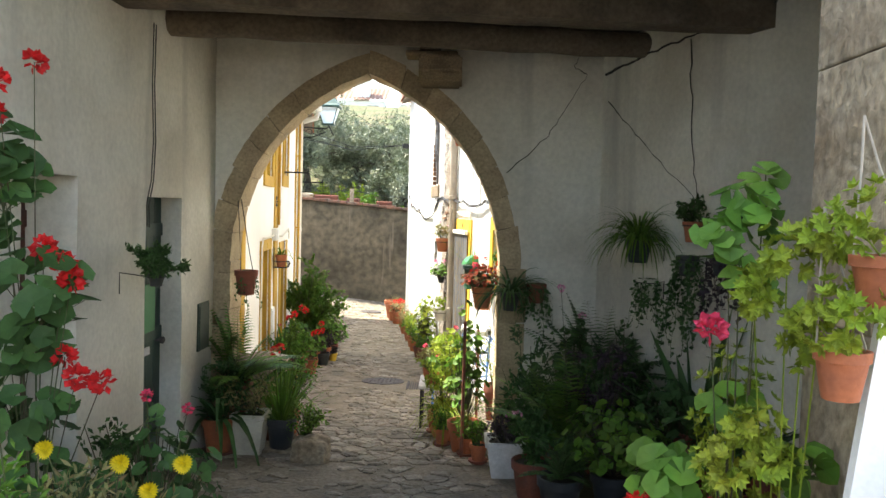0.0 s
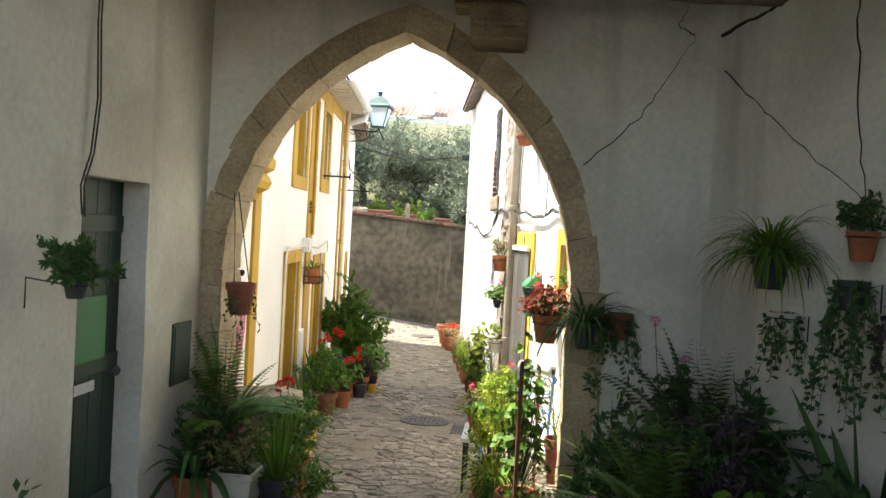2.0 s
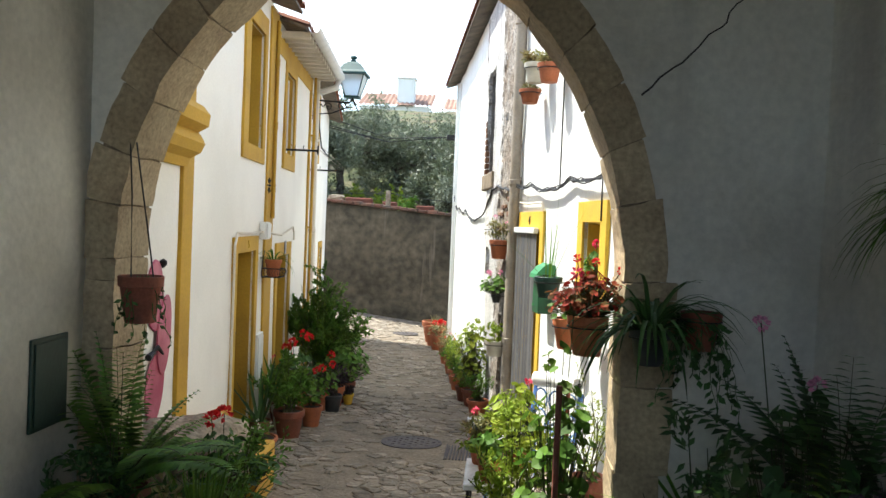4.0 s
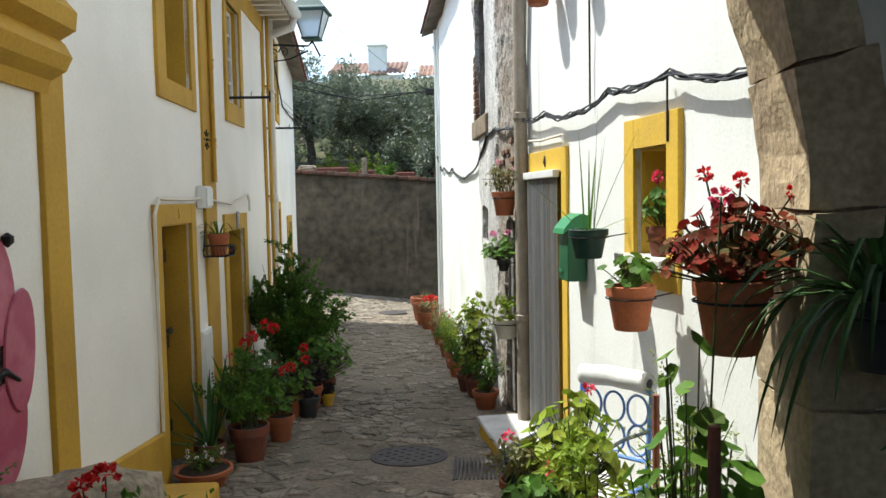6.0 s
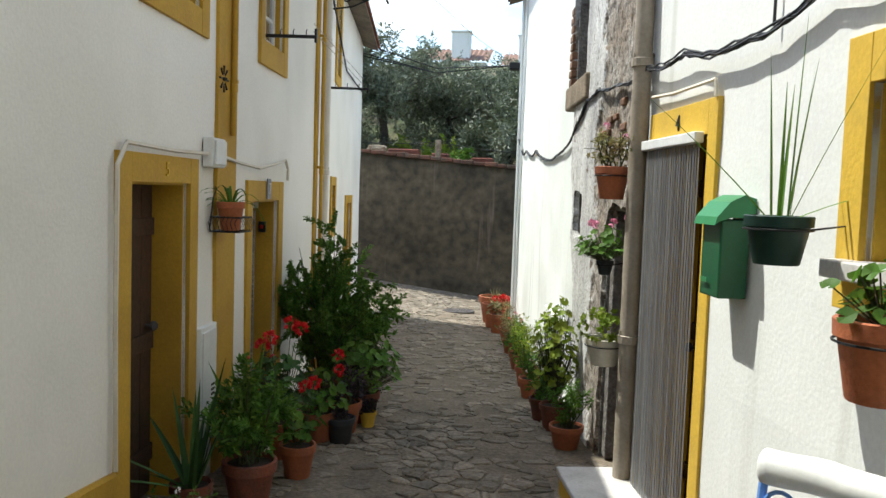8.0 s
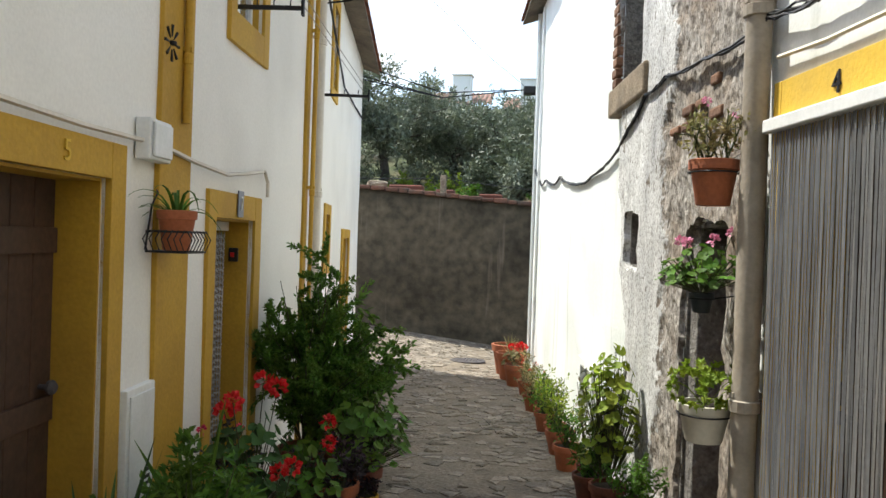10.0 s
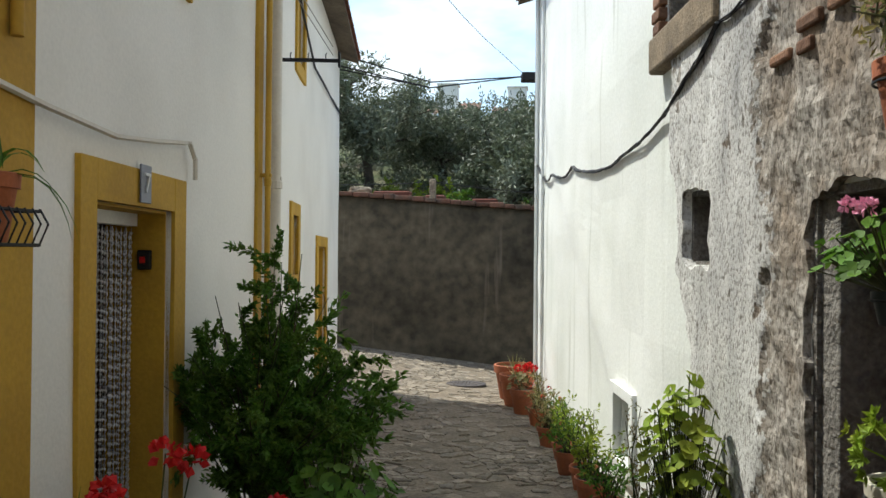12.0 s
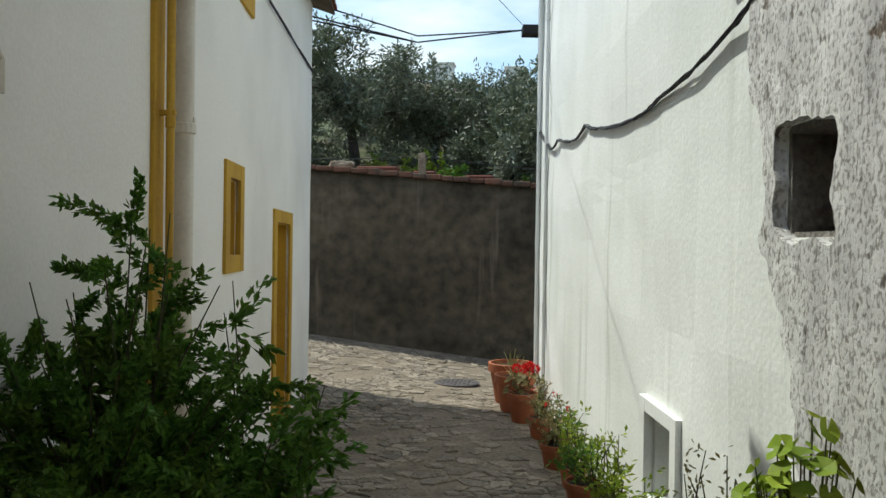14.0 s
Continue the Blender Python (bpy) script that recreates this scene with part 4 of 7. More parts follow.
def panel_door(name, wall, ya, yb, z0, z1, d, mat, label, planks=6, extras=None):
    """A boarded door leaf in its opening."""
    e = thing(name, label, "door", place=wall.at(ya, z0, d))
    e.matrix_world = Matrix.Identity(4)
    w = (yb - ya) / planks
    for k in range(planks):
        part("plank", wall.box(ya + k * w + 0.002, ya + (k + 1) * w - 0.002, z0, z1, d - 0.035, d, 0.004), mat, e)
    for z in (z0 + 0.25, (z0 + z1) / 2, z1 - 0.25):
        part("batten", wall.box(ya + 0.02, yb - 0.02, z - 0.05, z + 0.05, d + 0.001, d + 0.02, 0.004), mat, e)
    kn = lathe([(0.012, 0), (0.012, 0.03), (0.028, 0.04), (0.03, 0.055), (0.018, 0.068), (0.004, 0.07)], 12)
    kb = part("door_knob", kn, IRON, e, "worn metal knob")
    p = wall.at(yb - 0.09, z0 + 1.0, d + 0.001)
    kb.matrix_world = Matrix.Translation(p) @ pose(0, 0, 0, 0, 90, 0 if wall.side > 0 else 180)
    return e


gd = panel_door("door_1", VAULT_L, 6.22, 6.96, ground_z(6.6), 2.50, -0.17, DOOR_GREEN, "dark green boarded door in a deep white recess", 5)
part("shutter_panel", VAULT_L.box(6.40, 6.76, 1.47, 1.84, -0.148, -0.135, 0.006), SHUT_GREEN, gd, "bright green painted panel")
part("letter_slot", VAULT_L.box(6.45, 6.66, 1.30, 1.36, -0.148, -0.135, 0.004), CHAIN, gd, "metal letter slot")
panel_door("door_2", VAULT_L, 4.60, 5.20, ground_z(5), 2.60, -0.30, BROWN_RED, "red-brown door in a deep white recess", 4)
mb = thing("meter_box", "dark green metal meter box set in the wall", "meter box")
part("box_body", VAULT_L.box(7.33, 7.62, 1.20, 1.61, 0.002, 0.018, 0.004), DOOR_GREEN, mb)
part("box_door", VAULT_L.box(7.35, 7.60, 1.22, 1.59, 0.019, 0.026, 0.003), DOOR_GREEN, mb)

# near pier of the entrance
pier = structure("pillar", block(2.03, 2.42, 2.50, 2.98, -0.2, 0.9), GRANITE, "rough granite pier of the near arch", "pillar")
rng = random.Random(9)
z = 0.9
while z < 4.3:
    h = rng.uniform(0.42, 0.75)
    sh = 0.0 if z < 3.0 else (z - 3.0) * -0.10
    part("pier_stone", block(2.02 + rng.uniform(-0.015, 0.015) + sh, 2.42, 2.46 + rng.uniform(-0.01, 0.02), 2.98, z + 0.001, min(z + h, 4.3) - 0.001, 0.007, 2), GRANITE, pier)
    z += h
structure("wall_buttress", block(2.04, 3.6, 2.20, 2.455, 0.3, 1.95), WHITE, "white painted wall base beside the pier", "wall")


# ---------------------------------------------------------------- trims of the left houses
def frame_trim(name, wall, ya, yb, z0, z1, iya, iyb, iz0, iz1, d, mat, label, bottom=True):
    """A painted surround of four bands round an opening, with the painted reveal inside it."""
    e = tagged(new(name), label, "trim", kind="structure")
    part("band", wall.box(ya, iya, z0, z1, -0.02, d, 0.003), mat, e)
    part("band", wall.box(iyb, yb, z0, z1, -0.02, d, 0.003), mat, e)
    part("band", wall.box(iya + 0.001, iyb - 0.001, iz1, z1, -0.02, d - 0.001, 0.003), mat, e)
    if bottom:
        part("band", wall.box(iya + 0.001, iyb - 0.001, z0, iz0, -0.02, d - 0.001, 0.003), mat, e)
    part("reveal", wall.box(iyb - 0.012, iyb + 0.001, iz0, iz1, -0.34, -0.021), mat, e)
    part("reveal", wall.box(iya - 0.001, iya + 0.012, iz0, iz1, -0.34, -0.021), mat, e)
    part("reveal", wall.box(iya + 0.013, iyb - 0.013, iz1 - 0.012, iz1 + 0.001, -0.34, -0.021), mat, e)
    return e


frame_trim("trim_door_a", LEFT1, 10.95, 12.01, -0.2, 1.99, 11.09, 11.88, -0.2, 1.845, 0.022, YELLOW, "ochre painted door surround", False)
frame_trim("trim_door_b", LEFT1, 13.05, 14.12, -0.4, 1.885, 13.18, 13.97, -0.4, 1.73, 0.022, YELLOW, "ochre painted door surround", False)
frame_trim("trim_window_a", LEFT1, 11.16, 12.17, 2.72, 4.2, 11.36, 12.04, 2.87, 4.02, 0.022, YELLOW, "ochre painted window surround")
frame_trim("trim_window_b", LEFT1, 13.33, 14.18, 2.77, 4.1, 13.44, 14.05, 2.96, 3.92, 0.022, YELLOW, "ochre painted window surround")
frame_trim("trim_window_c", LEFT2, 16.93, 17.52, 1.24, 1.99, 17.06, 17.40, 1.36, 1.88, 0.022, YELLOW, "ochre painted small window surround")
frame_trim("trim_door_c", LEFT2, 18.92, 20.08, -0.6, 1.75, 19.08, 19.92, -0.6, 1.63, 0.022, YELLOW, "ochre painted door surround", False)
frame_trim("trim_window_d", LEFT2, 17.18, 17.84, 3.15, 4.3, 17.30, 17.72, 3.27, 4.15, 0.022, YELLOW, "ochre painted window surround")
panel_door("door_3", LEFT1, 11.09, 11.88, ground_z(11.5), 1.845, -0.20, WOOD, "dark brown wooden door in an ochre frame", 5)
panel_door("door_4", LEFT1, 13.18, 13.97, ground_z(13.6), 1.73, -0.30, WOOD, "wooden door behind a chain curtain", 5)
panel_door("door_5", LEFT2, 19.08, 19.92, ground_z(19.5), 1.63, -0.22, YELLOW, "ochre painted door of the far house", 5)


def sash(name, wall, ya, yb, z0, z1, d, mat, label, bars=(1, 3)):
    e = thing(name, label, "window")
    part("window_frame", wall.box(ya, ya + 0.05, z0, z1, d - 0.04, d, 0.004), mat, e)
    part("window_frame", wall.box(yb - 0.05, yb, z0, z1, d - 0.04, d, 0.004), mat, e)
    part("window_frame", wall.box(ya + 0.051, yb - 0.051, z0, z0 + 0.06, d - 0.04, d, 0.004), mat, e)
    part("window_frame", wall.box(ya + 0.051, yb - 0.051, z1 - 0.05, z1, d - 0.04, d, 0.004), mat, e)
    for i in range(bars[0]):
        y = ya + (yb - ya) * (i + 1) / (bars[0] + 1)
        part("mullion", wall.box(y - 0.025, y + 0.025, z0 + 0.061, z1 - 0.051, d - 0.035, d - 0.004, 0.003), mat, e)
    for i in range(bars[1]):
        z = z0 + (z1 - z0) * (i + 1) / (bars[1] + 1)
        part("glazing_bar", wall.box(ya + 0.051, yb - 0.051, z - 0.012, z + 0.012, d - 0.030, d - 0.008, 0.002), mat, e)
    g = part("pane", wall.box(ya + 0.03, yb - 0.03, z0 + 0.03, z1 - 0.03, d - 0.024, d - 0.020), GLASS, e)
    g.visible_shadow = False
    return e


sash("window_1", LEFT1, 11.36, 12.04, 2.87, 4.02, -0.22, WOOD, "dark wooden sash deep in an ochre surround")
sash("window_2", LEFT1, 13.44, 14.05, 2.96, 3.92, -0.06, WHITE_PAINT, "white painted sash window with glazing bars")
panel_door("shutter", LEFT2, 17.06, 17.40, 1.36, 1.88, -0.12, YELLOW, "closed ochre painted shutter of a small window", 3)
sash("window_4", LEFT2, 17.30, 17.72, 3.27, 4.15, -0.18, WHITE_PAINT, "white sash window of the far house")

# pilasters, cornice and skirting
def band(name, wall, ya, yb, z0, z1, d0, d1, mat, label, bev=0.006):
    return structure(name, wall.box(ya, yb, z0, z1, d0, d1, bev), mat, label, "trim")


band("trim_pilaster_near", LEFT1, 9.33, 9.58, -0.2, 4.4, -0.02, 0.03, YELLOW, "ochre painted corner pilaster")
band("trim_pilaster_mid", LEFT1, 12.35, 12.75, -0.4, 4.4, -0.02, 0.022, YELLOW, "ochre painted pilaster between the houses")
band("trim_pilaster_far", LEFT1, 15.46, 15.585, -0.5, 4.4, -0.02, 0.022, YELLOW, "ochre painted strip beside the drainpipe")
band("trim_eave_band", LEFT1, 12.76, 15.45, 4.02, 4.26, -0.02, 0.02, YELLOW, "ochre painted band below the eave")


def cornice():
    bm = bmesh.new()
    prof = [(0, 2.50), (0.03, 2.50), (0.05, 2.56), (0.12, 2.60), (0.15, 2.66), (0.12, 2.72), (0.10, 2.74), (0.17, 2.78), (0.18, 2.86), (0.13, 2.92), (0.0, 2.96)]
    ends = [[bm.verts.new(LEFT1.at(y, z, d)) for d, z in prof] for y in (8.12, 9.40)]
    bm.faces.new(ends[0])
    bm.faces.new(ends[1][::-1])
    for i in range(len(prof)):
        j = (i + 1) % len(prof)
        bm.faces.new((ends[0][i], ends[1][i], ends[1][j], ends[0][j]))
    bmesh.ops.recalc_face_normals(bm, faces=bm.faces[:])
    structure("trim_cornice", bm, YELLOW, "moulded ochre cornice of the corner house", "trim")


cornice()


def skirting():
    bm = bmesh.new()
    ys = np.linspace(9.59, 10.94, 8)
    rows = []
    for y in ys:
        top = 0.62 - 0.115 * (y - 9.6)
        rows.append([bm.verts.new(LEFT1.at(y, z, d)) for z, d in ((-0.3, -0.02), (-0.3, 0.03), (top, 0.03), (top + 0.012, 0.018), (top + 0.012, -0.02))])
    for a, b in zip(rows, rows[1:]):
        for i in range(5):
            j = (i + 1) % 5
            bm.faces.new((a[i], b[i], b[j], a[j]))
    bm.faces.new(rows[0])
    bm.faces.new(rows[-1][::-1])
    bmesh.ops.recalc_face_normals(bm, faces=bm.faces[:])
    structure("trim_skirting", bm, YELLOW, "ochre painted skirting along the house foot", "trim")


skirting()


def pipe(name, wall, y, z0, z1, r, mat, label, d=0.07, shoe=True):
    e = thing(name, label, "drainpipe")
    pts = [wall.at(y, z1, d), wall.at(y, (z0 + z1) / 2, d), wall.at(y, z0 + 0.12, d)]
    if shoe:
        pts += [wall.at(y, z0 + 0.05, d + 0.02), wall.at(y, z0, d + 0.08)]
    p = part("pipe", tube(pts, r, 14), mat, e, smooth=True)
    p.data.set_sharp_from_angle(angle=radians(60))
    for k in range(3):
        zz = z0 + (z1 - z0) * (0.18 + 0.3 * k)
        c = wall.at(y, zz, d)
        part("collar", lathe([(r * 1.0, 0), (r * 1.2, 0.005), (r * 1.2, 0.05), (r, 0.055)], 14, c), mat, e)
        part("bracket", wall.box(y - 0.015, y + 0.015, zz + 0.06, zz + 0.085, 0, d + r + 0.004, 0.002), mat, e)
    return e


pipe("drainpipe", LEFT1, 15.53, -0.15, 4.3, 0.02, YELLOW, "thin ochre painted drainpipe")
pipe("drainpipe", LEFT2, 15.74, -0.15, 4.3, 0.048, PIPE_CREAM, "cream painted drainpipe on the house front")
pipe("drainpipe", LEFT1, 12.60, 2.05, 4.3, 0.020, YELLOW, "thin ochre painted pipe on the pilaster", 0.045, False)
pipe("drainpipe", RIGHT1, 12.46, ground_z(12.4), 5.5, 0.055, PIPE_GREY, "beige painted drainpipe at the house corner", 0.07)


def gutter():
    e = thing("roof_gutter", "white half-round gutter under the tiled eave", "gutter")
    bm = bmesh.new()
    ys = (12.78, 15.75)
    prof = [(0.07 * math.cos(a), 0.07 * math.sin(a)) for a in np.linspace(math.pi, 2 * math.pi, 9)]
    for sc in (1.0,):
        ends = [[bm.verts.new(LEFT1.at(y, 4.30 + dz, 0.40 + dd)) for dd, dz in prof] + [bm.verts.new(LEFT1.at(y, 4.30 + dz * 0.9, 0.40 + dd * 0.9)) for dd, dz in prof[::-1]] for y in ys]
        n = len(ends[0])
        for i in range(n):
            j = (i + 1) % n
            bm.faces.new((ends[0][i], ends[1][i], ends[1][j], ends[0][j]))
        bm.faces.new(ends[0]); bm.faces.new(ends[1][::-1])
    bmesh.ops.recalc_face_normals(bm, faces=bm.faces[:])
    part("trough", bm, WHITE_PAINT, e, smooth=False)
    part("downpipe", tube([LEFT1.at(15.65, 4.26, 0.40), LEFT1.at(15.65, 4.12, 0.36), LEFT1.at(15.70, 4.05, 0.12)], 0.05, 10), WHITE_PAINT, e)
    for k in range(12):
        y = 12.9 + 0.24 * k
        part("rafter", LEFT1.box(y, y + 0.07, 4.20, 4.275, 0.0, 0.34, 0.004), PIPE_CREAM, e, "pale rafter end")


gutter()

vent = thing("wall_vent", "small black radial vent on the ochre pilaster", "vent")
part("hub", lathe([(0.004, -0.012), (0.02, -0.008), (0.02, 0.008), (0.004, 0.012)], 10, LEFT1.at(12.44, 2.52, 0.028)), BLACK, vent)
for k in range(8):
    a = 6.283 * k / 8
    part("petal", tube([LEFT1.at(12.44 + 0.03 * math.cos(a), 2.52 + 0.03 * math.sin(a), 0.026), LEFT1.at(12.44 + 0.085 * math.cos(a), 2.52 + 0.085 * math.sin(a), 0.026)], 0.003, 6, taper=0.008), BLACK, vent)
jb = thing("junction_box", "white plastic junction box on the house front", "junction box")
part("box_body", LEFT1.box(12.12, 12.36, 1.95, 2.13, 0.002, 0.07, 0.008), WHITE_PAINT, jb)
part("box_lid", LEFT1.box(12.14, 12.34, 1.965, 2.115, 0.071, 0.085, 0.006), WHITE_PAINT, jb)
cable_run("wall_cable", [LEFT1.at(y, z, 0.035) for y, z in ((10.90, 0.5), (10.89, 1.2), (10.90, 1.92), (11.0, 2.03), (11.6, 2.02), (12.13, 2.03))], 0.012, "cream painted cable round the door surround", 1, mat=PIPE_CREAM)
cable_run("wall_cable", [LEFT1.at(y, z, 0.035) for y, z in ((12.36, 2.03), (12.78, 2.00), (13.3, 1.98), (13.7, 2.02), (14.12, 2.07), (14.2, 2.0), (14.2, 1.9))], 0.012, "cream painted sagging cable above the door", 1, mat=PIPE_CREAM)
cab = thing("meter_cabinet", "white painted meter cabinet flush in the wall", "cabinet")
part("cabinet_body", LEFT1.box(12.05, 12.34, 0.40, 0.97, 0.002, 0.035, 0.005), WHITE, cab)
part("cabinet_door", LEFT1.box(12.07, 12.32, 0.43, 0.94, 0.036, 0.044, 0.003), WHITE_PAINT, cab)
for k in range(3):
    part("vent_slot", LEFT1.box(12.22, 12.28, 0.52 + 0.03 * k, 0.535 + 0.03 * k, 0.0445, 0.047), DARK, cab)


def numeral(text, wall, y, z, size, mat, d, name="house_number", label="", plate=None):
    e = thing(name, label, "house number")
    if plate:
        part("plate", wall.box(y - plate[0], y + plate[0], z - plate[1], z + plate[1], d - 0.008, d, 0.003), plate[2], e)
    cu = bpy.data.curves.new("numeral", "FONT")
    cu.body, cu.size, cu.align_x, cu.align_y, cu.extrude = text, size, "CENTER", "CENTER", 0.003
    tmp = bpy.data.objects.new("numeral", cu)
    me = bpy.data.meshes.new_from_object(tmp)
    bpy.data.objects.remove(tmp)
    me.materials.clear()
    me.materials.append(mat)
    ob = new("numeral", me)
    ob.parent = e
    along = Vector((-wall.n.y, wall.n.x, 0))
    ob.matrix_world = Matrix.Translation(wall.at(y, z, d + 0.004)) @ Matrix((along, Vector((0, 0, 1)), wall.n)).transposed().to_4x4()
    return e


numeral("5", LEFT1, 11.52, 1.915, 0.11, YELLOW_LIT, 0.022, label="raised painted figure five above the door")
numeral("7", LEFT1, 13.60, 1.825, 0.12, WHITE_PAINT, 0.034, label="dark blue-grey number plate with a white seven", plate=(0.055, 0.08, SIGN_BLUE))
numeral("4", RIGHT1, 11.93, 2.25, 0.12, BLACK, 0.024, label="black painted figure four above the door")
bell = thing("door_bell", "small black door bell in the ochre reveal", "door bell")
part("bell_body", LEFT1.box(13.93, 13.957, 1.46, 1.55, -0.14, -0.08, 0.004), BLACK, bell)
part("button", LEFT1.box(13.92, 13.929, 1.49, 1.52, -0.125, -0.10, 0.003), FL_RED, bell, "red push button")


def chain_curtain():
    e = thing("chain_curtain", "aluminium chain curtain hanging in the doorway", "door curtain")
    part("rail", LEFT1.box(13.19, 13.96, 1.66, 1.72, -0.20, -0.15, 0.004), WHITE_PAINT, e)
    rng = random.Random(5)
    for k in range(60):
        y = 13.203 + 0.0127 * k
        bm = bmesh.new()
        z = 1.655 - rng.uniform(0, 0.03)
        drift = rng.uniform(-0.004, 0.004)
        i = 0
        while z > 0.0:
            c = LEFT1.at(y + drift * (1.66 - z), z, -0.175 + 0.006 * math.sin(k * 1.7))
            w = 0.0070
            tw = 0.7 if i % 2 else 2.2
            vx = Vector((math.cos(tw), math.sin(tw), 0)) * w
            v = [bm.verts.new(q) for q in (c + vx, c + Vector((0, 0, -0.009)) + vx.cross(Vector((0, 0, 1))) * 0.5, c - vx, c + Vector((0, 0, -0.017)) - vx.cross(Vector((0, 0, 1))) * 0.5)]
            top = bm.verts.new(c + Vector((0, 0, 0.004)))
            bot = bm.verts.new(c + Vector((0, 0, -0.019)))
            for a, b in ((0, 1), (1, 2), (2, 3), (3, 0)):
                bm.faces.new((v[a], v[b], top))
                bm.faces.new((v[b], v[a], bot))
            z -= 0.021
            i += 1
        part("chain", bm, CHAIN, e)


chain_curtain()


def iron_bracket(name, wall, y, z, length, label):
    e = thing(name, label, "bracket")
    part("bar", wall.box(y - 0.012, y + 0.012, z - 0.012, z + 0.012, -0.02, length, 0.002), BLACK, e)
    part("end_plate", wall.box(y - 0.02, y + 0.02, z - 0.045, z + 0.06, length - 0.012, length + 0.004, 0.002), BLACK, e)
    for k in range(3):
        p = wall.at(y, z + 0.012, length * (0.3 + 0.25 * k))
        part("hook", tube([p, p + Vector((0, 0, 0.03)), p + Vector((0, 0.02, 0.045))], 0.004, 5), BLACK, e)


iron_bracket("line_bracket", LEFT1, 13.50, 3.0, 0.40, "black iron clothes-line bracket on the house front")
iron_bracket("line_bracket", LEFT2, 15.90, 2.92, 0.50, "black iron clothes-line bracket beside the drainpipe")


def lantern():
    at = Vector((-1.52, 16.0, 4.02))
    e = thing("street_lantern", "dark green four-sided street lantern on a scrolled iron bracket", "street lamp", place=at)
    def ring4(rows, mat, name, label=""):
        bm = bmesh.new()
        rings = [[bm.verts.new((sx * r, sy * r, z)) for sx, sy in ((-1, -1), (1, -1), (1, 1), (-1, 1))] for r, z in rows]
        for p, q in zip(rings, rings[1:]):
            for k in range(4):
                bm.faces.new((p[k], p[(k + 1) % 4], q[(k + 1) % 4], q[k]))
        bm.faces.new(rings[0][::-1])
        bm.faces.new(rings[-1])
        return part(name, bm, mat, e, label)
    ring4([(0.11, 0.0), (0.12, 0.02), (0.10, 0.03)], LAMP_GREEN, "base")
    ring4([(0.095, 0.032), (0.185, 0.33)], FROST, "glass", "pale frosted glass")
    for sx, sy in ((-1, -1), (1, -1), (1, 1), (-1, 1)):
        part("corner_bar", tube([(sx * 0.10, sy * 0.10, 0.03), (sx * 0.19, sy * 0.19, 0.34)], 0.010, 6), LAMP_GREEN, e)
    ring4([(0.225, 0.335), (0.225, 0.365), (0.19, 0.40), (0.12, 0.50), (0.10, 0.505), (0.08, 0.53), (0.055, 0.54)], LAMP_GREEN, "hood")
    part("finial", lathe([(0.04, 0.54), (0.045, 0.56), (0.03, 0.58), (0.055, 0.60), (0.05, 0.62), (0.01, 0.64)], 12), LAMP_GREEN, e)
    base = LEFT2.at(16.0, 3.98, 0.0) - at
    arm = bmesh.new()
    part("arm", tube([base, Vector((-0.05, 0, -0.07)), Vector((0, 0, -0.02))], 0.014, 8, arm), BLACK, e)
    part("stem", tube([(0.10, 0, -0.20), (0.05, 0, -0.10), (0, 0, 0.0)], 0.012, 8), BLACK, e)
    def scroll(c, r, turns, s, name="scroll"):
        pts = [c + Vector((s * math.cos(a) * r * (1 - a / (turns * 6.5)), 0, math.sin(a) * r * (1 - a / (turns * 6.5)))) for a in np.linspace(0, turns * 6.0, 26)]
        part(name, tube(pts, 0.008, 6), BLACK, e)
    scroll(Vector((-0.16, 0, -0.13)), 0.07, 1.4, 1)
    scroll(Vector((-0.36, 0, -0.14)), 0.07, 1.4, -1)
    scroll(Vector((-0.50, 0, -0.14)), 0.05, 1.2, 1)
    part("lower_arm", tube([base + Vector((0, 0, -0.22)), Vector((-0.3, 0, -0.23)), Vector((-0.05, 0, -0.13))], 0.010, 7), BLACK, e)
    part("wall_plate", LEFT2.box(15.96, 16.04, 3.68, 4.08, 0.0, 0.015, 0.003), BLACK, e).matrix_parent_inverse = e.matrix_world.inverted()


lantern()

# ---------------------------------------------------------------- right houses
frame_trim("trim_window_right", RIGHT1, 9.70, 10.37, 1.51, 2.40, 9.83, 10.24, 1.66, 2.24, 0.024, YELLOW_LIT, "yellow window surround in the sunlit tone")
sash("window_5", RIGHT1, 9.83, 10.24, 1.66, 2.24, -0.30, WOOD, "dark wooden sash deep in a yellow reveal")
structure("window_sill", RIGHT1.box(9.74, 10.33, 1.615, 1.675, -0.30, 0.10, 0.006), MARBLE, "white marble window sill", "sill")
frame_trim("trim_door_right", RIGHT1, 11.42, 12.40, -0.2, 2.34, 11.53, 12.34, -0.2, 2.17, 0.024, YELLOW_LIT, "yellow door surround in the sunlit tone", False)
panel_door("door_6", RIGHT1, 11.53, 12.34, ground_z(12), 2.17, -0.28, WOOD, "dark wooden door behind a strip curtain", 5)


